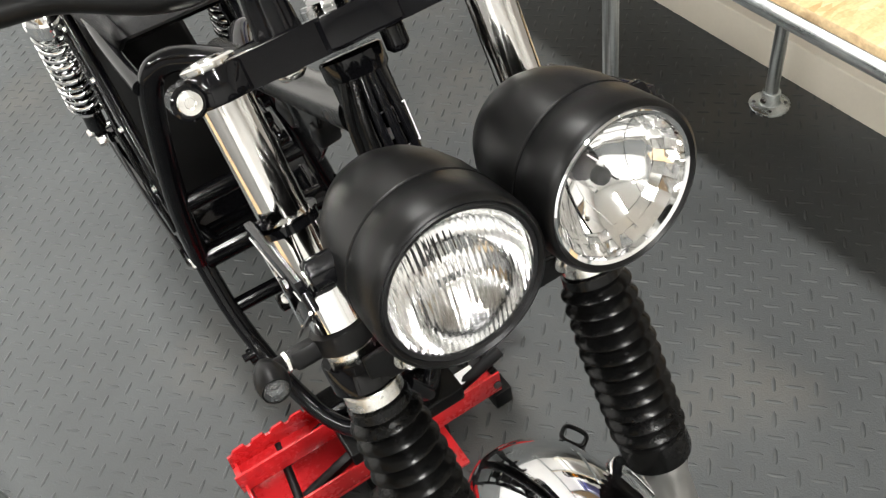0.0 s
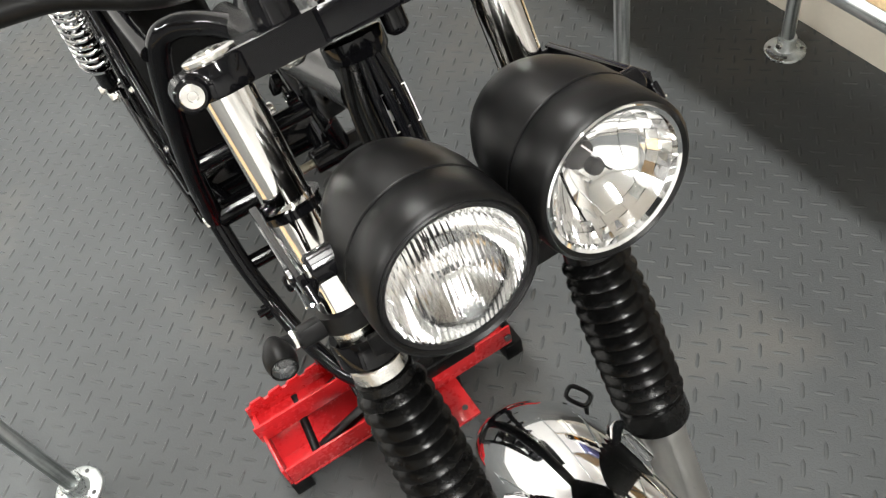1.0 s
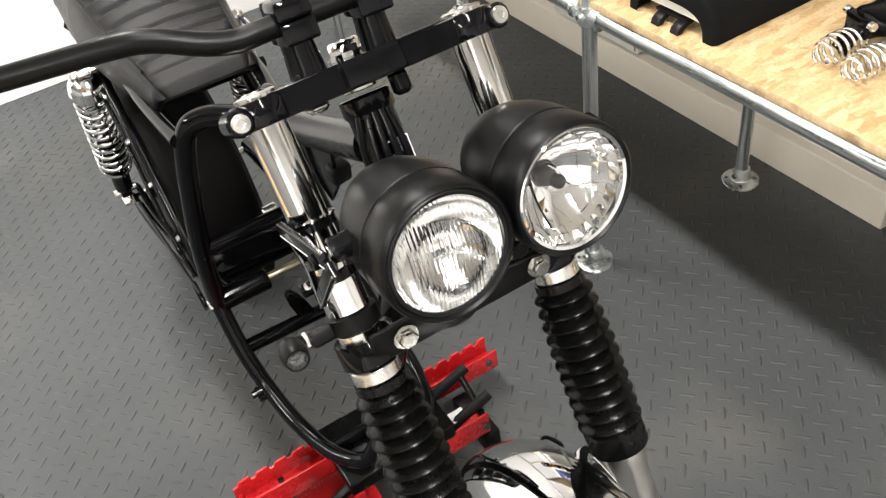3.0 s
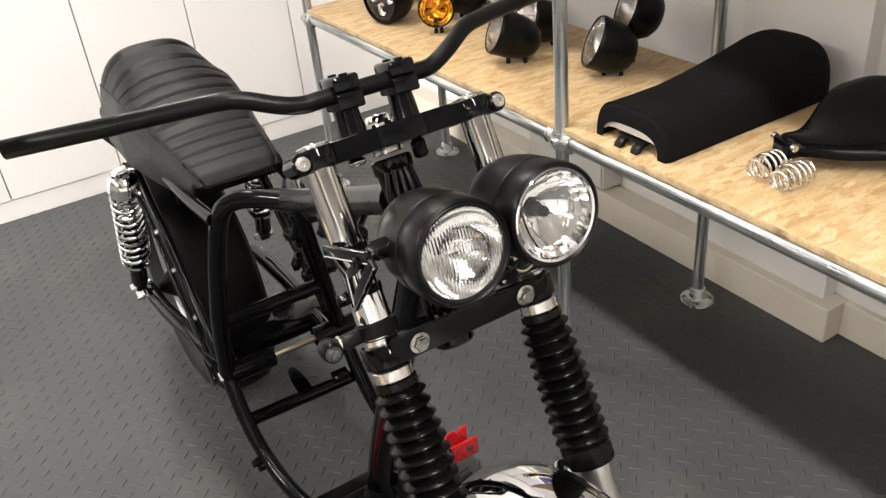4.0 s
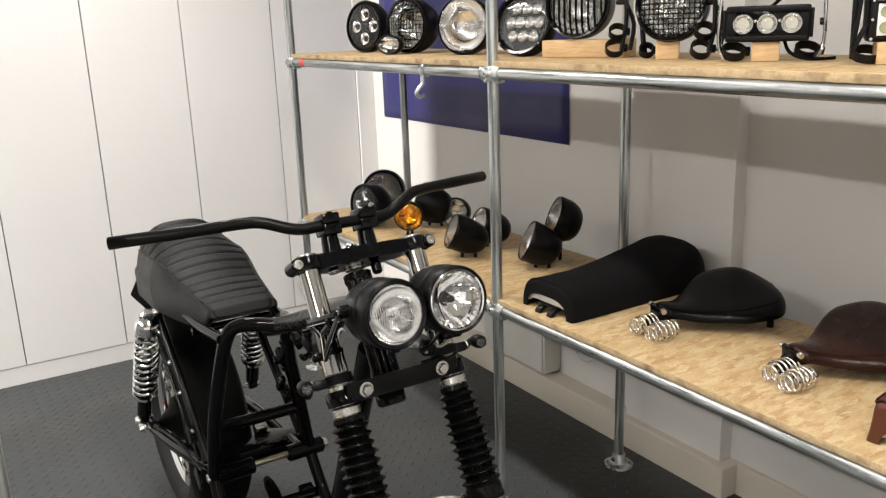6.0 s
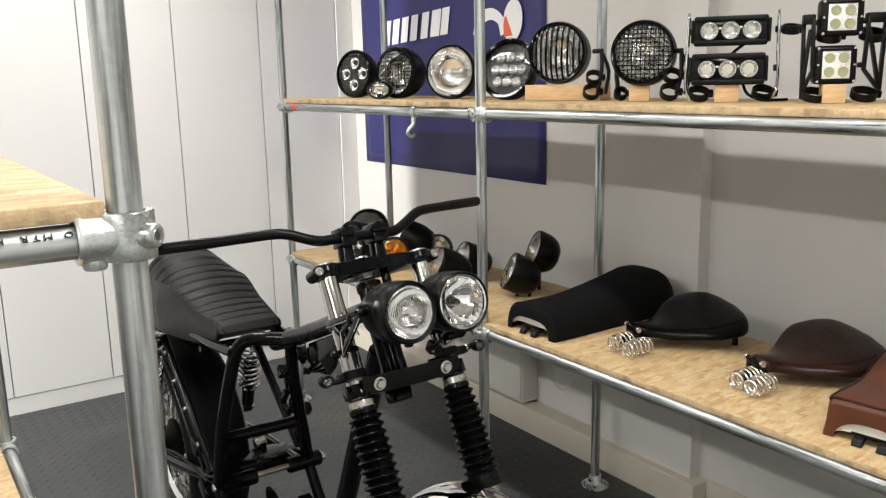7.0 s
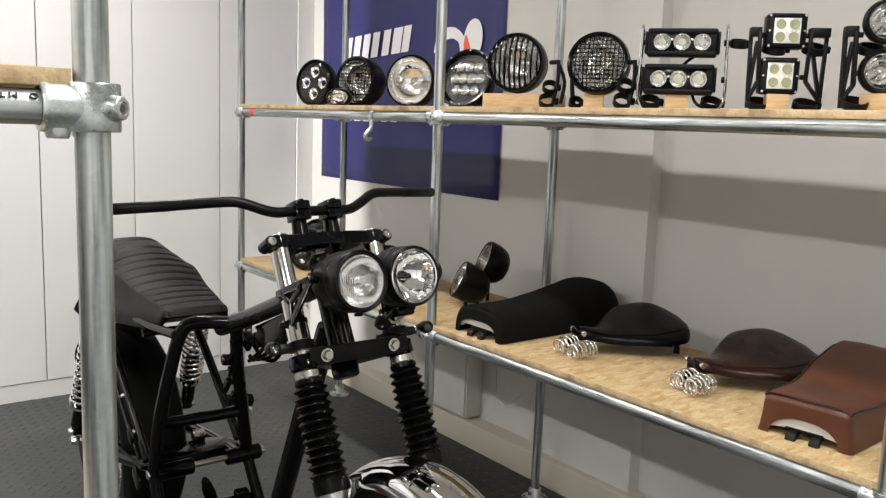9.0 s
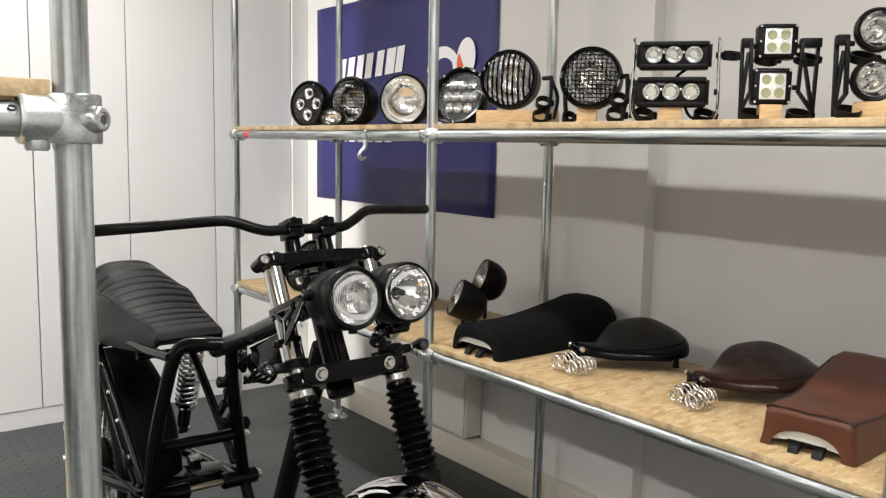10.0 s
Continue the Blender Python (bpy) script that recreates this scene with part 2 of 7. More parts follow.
def galvanised_material(name="galvanised_steel", streak=None, base=0.5, rough=0.36):
    """Zinc-coated steel, with spangle and drawn streaks."""
    mt = bpy.data.materials.new(name)
    mt.use_nodes = True
    nt = mt.node_tree
    b = nt.nodes["Principled BSDF"]
    co = nt.nodes.new("ShaderNodeTexCoord")
    vo = nt.nodes.new("ShaderNodeTexVoronoi")
    vo.inputs["Scale"].default_value = 150 if streak else 420
    nt.links.new(co.outputs["Object"], vo.inputs["Vector"])
    sep = nt.nodes.new("ShaderNodeSeparateColor")
    nt.links.new(vo.outputs["Color"], sep.inputs[0])
    no = nt.nodes.new("ShaderNodeTexNoise")
    no.inputs["Scale"].default_value, no.inputs["Detail"].default_value = (1.0 if streak else 16), 6
    mp = nt.nodes.new("ShaderNodeMapping")
    mp.inputs["Scale"].default_value = streak or (1, 1, 1)
    nt.links.new(co.outputs["Object"], mp.inputs["Vector"])
    nt.links.new(mp.outputs[0], no.inputs["Vector"])
    mx = nt.nodes.new("ShaderNodeMath")
    mx.operation = "MULTIPLY_ADD"
    mx.inputs[1].default_value = 0.025 if streak else 0.06
    nt.links.new(sep.outputs[0], mx.inputs[0])
    nt.links.new(no.outputs["Fac"], mx.inputs[2])
    cr = nt.nodes.new("ShaderNodeValToRGB")
    e = cr.color_ramp.elements
    e[0].position, e[0].color = 0.38, (base * 0.36, base * 0.385, base * 0.38, 1)
    e[1].position, e[1].color = 0.66, (base * 1.16, base * 1.22, base * 1.21, 1)
    nt.links.new(mx.outputs[0], cr.inputs[0])
    nt.links.new(cr.outputs[0], b.inputs["Base Color"])
    rr = nt.nodes.new("ShaderNodeMapRange")
    rr.inputs["From Min"].default_value, rr.inputs["From Max"].default_value = 0.35, 0.8
    rr.inputs["To Min"].default_value, rr.inputs["To Max"].default_value = rough - 0.1, rough + 0.12
    nt.links.new(mx.outputs[0], rr.inputs["Value"])
    nt.links.new(rr.outputs[0], b.inputs["Roughness"])
    b.inputs["Metallic"].default_value = 0.85
    bp = nt.nodes.new("ShaderNodeBump")
    bp.inputs["Strength"].default_value, bp.inputs["Distance"].default_value = (0.12 if streak else 0.16), 0.002
    f = nt.nodes.new("ShaderNodeTexNoise")
    f.inputs["Scale"].default_value = 60 if streak else 520
    nt.links.new(co.outputs["Object"], f.inputs["Vector"])
    nt.links.new(f.outputs["Fac"], bp.inputs["Height"])
    nt.links.new(bp.outputs[0], b.inputs["Normal"])
    return mt


def glass_material(name, tint=(1, 1, 1), rough=0.02, flutes=0.0, depth=0.003, bend=1.1):
    """A thin moulded glass: it lets light through, bends it a little and shines; flutes are relief, per metre."""
    mt = bpy.data.materials.new(name)
    mt.use_nodes = True
    nt = mt.node_tree
    nt.nodes.remove(nt.nodes["Principled BSDF"])
    out = nt.nodes["Material Output"]
    co = nt.nodes.new("ShaderNodeTexCoord")
    bp = nt.nodes.new("ShaderNodeBump")
    if flutes:
        tex = nt.nodes.new("ShaderNodeTexWave")
        tex.wave_type, tex.bands_direction, tex.wave_profile = "BANDS", "X", "SIN"
        tex.inputs["Scale"].default_value = flutes
        tex.inputs["Distortion"].default_value = 0.3
        bp.inputs["Strength"].default_value, bp.inputs["Distance"].default_value = 0.8, depth
    else:
        tex = nt.nodes.new("ShaderNodeTexNoise")
        tex.inputs["Scale"].default_value = 25
        bp.inputs["Strength"].default_value, bp.inputs["Distance"].default_value = 0.06, 0.002
    nt.links.new(co.outputs["Object"], tex.inputs["Vector"])
    nt.links.new(tex.outputs["Fac"], bp.inputs["Height"])
    gl, mix = nt.nodes.new("ShaderNodeBsdfGlossy"), nt.nodes.new("ShaderNodeMixShader")
    if flutes or rough > 0.05:
        re = nt.nodes.new("ShaderNodeBsdfRefraction")
        re.inputs["IOR"].default_value = bend
        re.inputs["Roughness"].default_value = rough
        nt.links.new(bp.outputs[0], re.inputs["Normal"])
    else:
        re = nt.nodes.new("ShaderNodeBsdfTransparent")
    re.inputs["Color"].default_value = (*tint, 1)
    gl.inputs["Roughness"].default_value = 0.03
    nt.links.new(bp.outputs[0], gl.inputs["Normal"])
    lw = nt.nodes.new("ShaderNodeLayerWeight")
    lw.inputs["Blend"].default_value = 0.5
    po, ma = nt.nodes.new("ShaderNodeMath"), nt.nodes.new("ShaderNodeMath")
    po.operation, ma.operation = "POWER", "MULTIPLY_ADD"
    po.inputs[1].default_value = 4.0
    ma.inputs[1].default_value, ma.inputs[2].default_value = 0.6, 0.05
    nt.links.new(lw.outputs["Facing"], po.inputs[0])
    nt.links.new(po.outputs[0], ma.inputs[0])
    nt.links.new(ma.outputs[0], mix.inputs[0])
    nt.links.new(re.outputs[0], mix.inputs[1])
    nt.links.new(gl.outputs[0], mix.inputs[2])
    nt.links.new(mix.outputs[0], out.inputs["Surface"])
    return mt


def emitter(name, color, strength):
    mt = bpy.data.materials.new(name)
    mt.use_nodes = True
    b = mt.node_tree.nodes["Principled BSDF"]
    b.inputs["Base Color"].default_value = (0.8, 0.8, 0.8, 1)
    b.inputs["Emission Color"].default_value = (*color, 1)
    b.inputs["Emission Strength"].default_value = strength
    return mt


def wood_material(name, a, c, rough=0.55):
    mt = bpy.data.materials.new(name)
    mt.use_nodes = True
    nt = mt.node_tree
    b = nt.nodes["Principled BSDF"]
    co = nt.nodes.new("ShaderNodeTexCoord")
    mp = nt.nodes.new("ShaderNodeMapping")
    mp.inputs["Scale"].default_value = (4, 4, 40)
    nt.links.new(co.outputs["Object"], mp.inputs["Vector"])
    no = nt.nodes.new("ShaderNodeTexNoise")
    no.inputs["Scale"].default_value, no.inputs["Detail"].default_value, no.inputs["Distortion"].default_value = 5, 6, 0.8
    nt.links.new(mp.outputs[0], no.inputs["Vector"])
    cr = nt.nodes.new("ShaderNodeValToRGB")
    cr.color_ramp.elements[0].position, cr.color_ramp.elements[0].color = 0.3, (*a, 1)
    cr.color_ramp.elements[1].position, cr.color_ramp.elements[1].color = 0.7, (*c, 1)
    nt.links.new(no.outputs["Fac"], cr.inputs[0])
    nt.links.new(cr.outputs[0], b.inputs["Base Color"])
    b.inputs["Roughness"].default_value = rough
    bp = nt.nodes.new("ShaderNodeBump")
    bp.inputs["Strength"].default_value, bp.inputs["Distance"].default_value = 0.2, 0.001
    nt.links.new(no.outputs["Fac"], bp.inputs["Height"])
    nt.links.new(bp.outputs[0], b.inputs["Normal"])
    return mt


M_WALL = material("white_wall_paint", (0.60, 0.585, 0.56), 0.62, var=0.03, scale=2.5, fine=180, bump=0.02, rvar=0.05)
M_PLINTH = material("plinth_paint", (0.58, 0.535, 0.45), 0.45, var=0.05, scale=4, fine=90, bump=0.015, dirt=(0.45, 0.4, 0.33), dirt_amount=0.35)
M_CLOSET = material("white_laminate", (0.86, 0.85, 0.835), 0.33, var=0.02, scale=2, fine=140, bump=0.006, rvar=0.04)
M_CEIL = material("ceiling_white", (0.72, 0.72, 0.70), 0.8, var=0.02, scale=3, fine=90)
M_FLOOR = material("grey_rubber_floor", (0.066, 0.0702, 0.0712), 0.55, var=0.14, scale=3.0, fine=260, bump=0.03, rvar=0.1, spec=0.16, dirt=(0.2, 0.175, 0.14), dirt_amount=0.3)
M_TREAD = material("worn_rubber_bars", (0.056, 0.0595, 0.06), 0.42, var=0.16, scale=3.0, fine=260, bump=0.01, rvar=0.1, spec=0.24)
M_OSB = osb_material()
M_OSB_EDGE = material("board_edge", (0.5, 0.365, 0.205), 0.7, var=0.25, scale=40, fine=160, bump=0.08, dirt=(0.16, 0.09, 0.04), dirt_amount=0.75)
M_GALV = galvanised_material("galvanised_post", (90, 90, 4), 0.55, 0.38)
M_RAIL = galvanised_material("galvanised_rail", (90, 4, 90), 0.55, 0.36)
M_CROSS = galvanised_material("galvanised_cross_rail", (4, 90, 90), 0.55, 0.36)
M_CAST = galvanised_material("galvanised_casting", None, 0.62, 0.3)
M_CHROME = material("chrome", (0.8, 0.8, 0.8), 0.045, metal=1.0, var=0.02, scale=10, bump=0, rvar=0.03)
M_FORK = material("polished_fork_tube", (0.6, 0.59, 0.57), 0.09, metal=1.0, var=0.03, scale=10, bump=0, rvar=0.03)
M_STEEL = material("bright_steel", (0.66, 0.65, 0.62), 0.24, metal=1.0, var=0.06, scale=20, bump=0.01, rvar=0.08)
M_ALU = material("brushed_aluminium", (0.62, 0.61, 0.59), 0.34, metal=1.0, var=0.06, scale=14, bump=0.01, rvar=0.08)
M_BLACK = material("gloss_black_paint", (0.0025, 0.0025, 0.003), 0.09, var=0.2, scale=8, bump=0.003, rvar=0.05, spec=0.2)
M_SATIN = material("satin_black_shell", (0.0026, 0.0026, 0.0026), 0.34, var=0.08, scale=9, fine=900, bump=0.006, rvar=0.03, spec=0.14)
M_MATTE = material("matte_black_metal", (0.004, 0.004, 0.0043), 0.4, var=0.2, scale=10, bump=0.01, spec=0.2)
M_RUBBER = material("black_rubber", (0.0025, 0.0025, 0.0025), 0.25, var=0.2, scale=12, fine=200, bump=0.01, rvar=0.06, spec=0.17)
M_BACKBONE = material("worn_satin_black_paint", (0.006, 0.006, 0.006), 0.26, var=0.05, scale=6, fine=20, bump=0, rvar=0.03)
M_SADDLE = material("polished_black_leather", (0.002, 0.002, 0.0022), 0.24, spec=0.1, var=0.14, scale=10, fine=420, bump=0.025, rvar=0.05)
M_GUARD = material("dull_black_steel", (0.003, 0.003, 0.003), 0.65, var=0.2, scale=10, bump=0.01, spec=0.12)
M_TYRE = material("tyre_rubber", (0.005, 0.005, 0.005), 0.68, var=0.25, scale=16, bump=0.04)
M_LEATHER = material("black_vinyl", (0.0028, 0.0028, 0.003), 0.36, spec=0.2, var=0.14, scale=10, fine=420, bump=0.05, rvar=0.06)
M_SUEDE = material("black_suede", (0.004, 0.004, 0.0043), 0.85, spec=0.12, var=0.2, scale=10, fine=500, bump=0.06)
M_BROWN = material("dark_brown_leather", (0.02, 0.0065, 0.004), 0.27, spec=0.22, var=0.22, scale=9, fine=340, bump=0.03)
M_TAN = material("reddish_brown_leather", (0.085, 0.028, 0.0135), 0.38, spec=0.32, var=0.32, scale=8, fine=340, bump=0.04)
M_RED = material("red_jack_paint", (0.55, 0.018, 0.022), 0.26, var=0.1, scale=10, bump=0.01, coat=0.4, dirt=(0.2, 0.02, 0.02), dirt_amount=0.5)
M_TAPE = material("red_tape", (0.75, 0.04, 0.03), 0.4)
M_BRASS = material("dull_brass_plating", (0.40, 0.37, 0.28), 0.35, metal=1.0, var=0.15, scale=25)
M_BANNER = material("blue_banner_vinyl", (0.017, 0.017, 0.115), 0.42, var=0.06, scale=3, fine=60, bump=0.01)
M_WHITE = material("white_print", (0.8, 0.79, 0.8), 0.45, var=0.02)
M_ORANGE = material("orange_print", (0.72, 0.13, 0.05), 0.45, var=0.02)
M_INK = material("black_ink", (0.006, 0.006, 0.006), 0.5, var=0.02)
M_GREYPRINT = material("dark_print", (0.05, 0.05, 0.05), 0.6, var=0.02)
M_GLASS = glass_material("clear_glass")
M_FLUTED = glass_material("fluted_glass", flutes=82.0, depth=0.0013, bend=1.2)
M_RIBBED = glass_material("ribbed_glass", flutes=95.0, depth=0.0012, bend=1.28)
M_AMBER = glass_material("amber_glass", (1.0, 0.56, 0.06), 0.15, flutes=50.0, depth=0.002)
M_CUP = material("led_cup_grey", (0.5, 0.5, 0.48), 0.22, metal=0.75, var=0.06, scale=30, bump=0)
M_CELL = material("frosted_cell", (0.5, 0.5, 0.44), 0.3, var=0.05)
M_REFL = material("reflector_chrome", (0.93, 0.93, 0.925), 0.1, metal=1.0, var=0.02, scale=10, fine=60, bump=0.0, rvar=0.03)
M_MIRROR = material("lamp_mirror", (0.93, 0.93, 0.925), 0.07, metal=1.0, var=0.02, scale=10, fine=60, bump=0.0, rvar=0.02)
M_POD = material("bright_pod_plate", (0.86, 0.86, 0.84), 0.3, metal=0.3, var=0.05, scale=20, bump=0)
M_GREYMETAL = material("smoked_grey_reflector", (0.1, 0.104, 0.108), 0.22, metal=0.8, var=0.1, scale=20, bump=0)
M_LED = material("led_chip_yellow", (0.33, 0.345, 0.2), 0.35, var=0.05)
M_PAN = material("grey_seat_pan", (0.07, 0.07, 0.068), 0.55, var=0.1)
M_UNDER = material("white_seat_base", (0.62, 0.6, 0.54), 0.55, var=0.08)
M_BLOCK = wood_material("pine_block", (0.52, 0.34, 0.17), (0.68, 0.47, 0.25))
M_DIFF = emitter("light_diffuser", (1.0, 0.965, 0.92), 4.0)
M_BOX = material("grey_box_paint", (0.6, 0.59, 0.54), 0.5, var=0.05)

# ---- the room ----
WALL_X, PILLAR_X, CLOSET_Y = 1.665, 1.61, 3.315
tagged(solid("floor", span((-3.8, -2.6, -0.1), (1.9, 3.6, 0.0)), M_FLOOR, "grey rubber tread-plate floor with raised bars", "floor"), kind="structure")
tagged(solid("wall_east", span((WALL_X, -2.6, 0.0), (WALL_X + 0.15, 3.5, CEIL)), M_WALL, "white painted wall behind the shelving", "wall"), kind="structure")
tagged(solid("wall_pillar", span((PILLAR_X, 0.806, 0.1155), (WALL_X - 0.0005, 1.25, CEIL - 0.002)), M_WALL, "shallow white painted pillar on the wall", "wall"), kind="structure")
M_GREYWALL = material("grey_wall_paint", (0.2, 0.198, 0.194), 0.65, var=0.05, scale=2.5, fine=180, bump=0.02)
tagged(solid("wall_south", span((-3.8, -2.6, 0.0), (WALL_X, -2.45, CEIL)), material("white_south_wall_paint", (0.8, 0.795, 0.78), 0.65, var=0.05, scale=2.5, fine=180, bump=0.02), "white painted wall", "wall"), kind="structure")
bm = span((-3.8, -2.45, 0.0), (-3.65, 3.04, CEIL))
span((-3.8, 3.31, 0.0), (-3.65, 3.5, CEIL), bm=bm)
span((-3.8, 3.04, 2.45), (-3.65, 3.31, CEIL), bm=bm)
tagged(solid("wall_west", bm, M_GREYWALL, "dark grey painted wall with a doorway", "wall"), kind="structure")
bm = span((-6.6, 2.2, 0.0), (-6.45, 3.6, CEIL))
span((-6.45, 2.2, 0.0), (-3.8, 2.3, CEIL), bm=bm)
span((-6.45, 3.5, 0.0), (-3.8, 3.6, CEIL), bm=bm)
span((-6.45, 2.3, -0.1), (-3.8, 3.5, 0.0), bm=bm)
span((-6.45, 2.3, CEIL), (-3.8, 3.5, CEIL + 0.1), bm=bm)
tagged(solid("wall_passage", bm, M_GREYWALL, "dark grey walls of the passage behind the doorway", "wall"), kind="structure")
tagged(solid("wall_north", span((-3.65, CLOSET_Y + 0.045, 0.0), (WALL_X, 3.5, CEIL)), M_WALL, "white wall behind the cupboard doors", "wall"), kind="structure")
tagged(solid("ceiling", span((-3.8, -2.6, CEIL), (1.9, 3.6, CEIL + 0.1)), M_CEIL, "plain white ceiling", "ceiling"), kind="structure")
b = span((WALL_X - 0.022, -2.45, 0.0), (WALL_X - 0.001, 0.762, 0.115), 0.004)
tagged(solid("baseboard_1", b, M_PLINTH, "cream painted skirting board, slightly scuffed", "skirting", smooth=12), kind="structure")
b = span((1.574, 0.762, 0.0), (WALL_X - 0.001, 3.26, 0.115), 0.004)
tagged(solid("baseboard_2", b, M_PLINTH, "cream painted boxed skirting ledge along the wall", "skirting", smooth=12), kind="structure")

# cupboard wall: plinth, doors with thin gaps
tagged(solid("baseboard_3", span((-3.65, CLOSET_Y - 0.006, 0.0), (1.574, CLOSET_Y + 0.044, 0.088), 0.002), M_CLOSET, "white plinth under the cupboard doors", "skirting", smooth=12), kind="structure")
closet = thing("fitted_cupboard", pose(0, CLOSET_Y, 0), "tall white laminate cupboard fronts along the wall", "cupboard", kind="structure")
seams = [-3.645, -3.1, -2.6, -2.1, -1.62, -1.15, -0.70, -0.25, 0.208, 0.65, 1.106, 1.562]
for a, c in zip(seams, seams[1:]):
    part("door", span((a + 0.0025, CLOSET_Y - 0.012, 0.092), (c - 0.0025, CLOSET_Y + 0.010, CEIL - 0.01), 0.0015), M_CLOSET, closet, smooth=12)
part("filler_panel", span((1.565, CLOSET_Y - 0.02, 0.092), (WALL_X - 0.001, CLOSET_Y + 0.032, CEIL - 0.01), 0.0015), M_CLOSET, closet, smooth=12)
# dark grey board behind the doors: shade of the gaps put into its colour
part("gap_backing", span((-3.648, CLOSET_Y + 0.0105, 0.09), (WALL_X - 0.002, CLOSET_Y + 0.043, CEIL - 0.01)), material("cupboard_gap_shade_board", (0.25, 0.25, 0.25), 0.7), closet)

for lx, ly, watts, spread in PANELS:
    p = thing("ceiling_light", pose(lx, ly, CEIL), "long white batten light with frosted diffuser, switched on", "ceiling light", "ceiling lights")
    part("frame", span((lx - 0.095, ly - 0.61, CEIL - 0.03), (lx + 0.095, ly + 0.61, CEIL - 0.001), 0.004), M_CEIL, p)
    part("diffuser", span((lx - 0.075, ly - 0.59, CEIL - 0.034), (lx + 0.075, ly + 0.59, CEIL - 0.0305)), M_DIFF, p, "glowing white diffuser")

# ---- pipe shelving ----
TR = 0.0169
Z_LO, Z_UP, Z_NEAR = 0.715, 1.437, 1.4195


def foot(parent, x, y):
    bm = bmesh.new()
    lathe(bm, [(0.052, 0.0), (0.052, 0.005), (0.049, 0.008), (0.027, 0.011), (0.0235, 0.017), (0.0235, 0.045), (0.0225, 0.047), (TR + 0.0004, 0.047)], 28, Matrix.Translation((x, y, 0.0)))
    f = part("flange_foot", bm, M_CAST, parent, "round galvanised floor flange with screw holes")
    for k in range(4):
        a = math.pi / 4 + k * math.pi / 2
        part("screw_hole", lathe(bmesh.new(), [(0.0045, 0), (0.0045, 0.003)], 10, Matrix.Translation((x + 0.039 * math.cos(a), y + 0.039 * math.sin(a), 0.008))), M_GREYPRINT, f)
    bm = bmesh.new()
    lathe(bm, [(0.008, 0), (0.008, 0.008), (0.006, 0.009)], 12, facing((x - 0.0225, y, 0.03), (-1, -0.3, 0)))
    part("grub_screw", bm, M_STEEL, f)


def collar(bm, p, way, half=0.028, r=0.0225):
    p, way = Vector(p), Vector(way).normalized()
    a, c = p - way * half, p + way * half
    length = 2 * half
    return lathe(bm, [(TR + 0.0004, 0), (r - 0.001, 0), (r, 0.0015), (r, length - 0.0015), (r - 0.001, length), (TR + 0.0004, length)], 26, along(a, c), caps=False)


def clamp(parent, p, ways):
    """A pipe fitting: an upright collar and one socket for each way."""
    p = Vector(p)
    f = part("pipe_fitting", collar(bmesh.new(), p, (0, 0, 1), 0.0215, 0.0248), M_CAST, parent, "cast galvanised pipe fitting")
    for w in ways:
        w = Vector(w)
        k = part("socket", lathe(bmesh.new(), [(0.0215, 0.004), (0.0215, 0.037), (0.0226, 0.040), (0.0228, 0.0425), (0.0218, 0.0445), (TR + 0.0005, 0.0445)], 26, along(p, p + w), caps=False), M_CAST, f)
        m = facing(p + w * 0.0295 + Vector((0, 0, -0.0185)), (0, 0, -1))
        part("socket_boss", lathe(bmesh.new(), [(0.011, 0), (0.0105, 0.007), (0.009, 0.0095)], 16, m), M_CAST, f)
    side = -(Vector(ways[0]) * 0.75 + (Vector(ways[1]) if len(ways) == 2 else Vector((0, 0, 0))))
    side.normalize()
    m = facing(Vector(p) + side * 0.019, side)
    part("screw_boss", lathe(bmesh.new(), [(0.0155, 0), (0.0128, 0.004), (0.0112, 0.008), (0.0105, 0.0125), (0.009, 0.0136), (0.0064, 0.0136), (0.006, 0.009)], 24, m), M_CAST, f)
    screw = part("grub_screw", lathe(bmesh.new(), [(0.0062, 0.0088), (0.0062, 0.0125), (0.0055, 0.0132), (0.0042, 0.0132)], 20, m, caps=False), M_STEEL, f)
    part("hex_socket", lathe(bmesh.new(), [(0.0042, 0.0095), (0.0042, 0.0129)], 6, m), M_GREYPRINT, f)
    return f


def rack(name, label, xf, xb, ys, yb, top, out, levels, tr=TR):
    """Shelving of galvanised pipe: posts front and back, rails, two board levels. out: the way from back to front along x."""
    r = thing(name, pose(xf, ys[0], 0), label, "shelving unit", "pipe shelving")
    for x, row in ((xf, ys), (xb, yb)):
        for y in row:
            part("post", rod(bmesh.new(), (x, y, 0.001), (x, y, top), tr, n=28), M_GALV, r)
            foot(r, x, y)
    for z in levels:
        for x, row in ((xf, ys), (xb, yb)):
            for a, c in zip(row, row[1:]):
                part("rail", rod(bmesh.new(), (x, a + 0.018, z), (x, c - 0.018, z), tr, n=28), M_RAIL, r)
        for k, (y, y2) in enumerate(zip(ys, yb)):
            w = Vector((xb - xf, y2 - y, 0)).normalized()
            p, q = Vector((xf, y, z - 0.001)), Vector((xb, y2, z - 0.001))
            part("cross_rail", rod(bmesh.new(), p + w * 0.018, q - w * 0.018, tr, n=28), M_CROSS, r)
            for pt, w2 in ((p, w), (q, -w)):
                ways = [w2]
                if k < len(ys) - 1:
                    ways.append((0, 1, 0))
                if k > 0:
                    ways.append((0, -1, 0))
                clamp(r, (pt.x, pt.y, z), ways)
    return r


YS = [-0.356, 1.14, 2.655]
XF, XB = 0.94, 1.465
far_rack = rack("shelving_unit", "two-tier galvanised pipe shelving unit with pale flake-board shelves", XF, XB, YS, [-0.36, 1.136, 2.61], CEIL - 0.02, -1, (Z_LO, Z_UP))


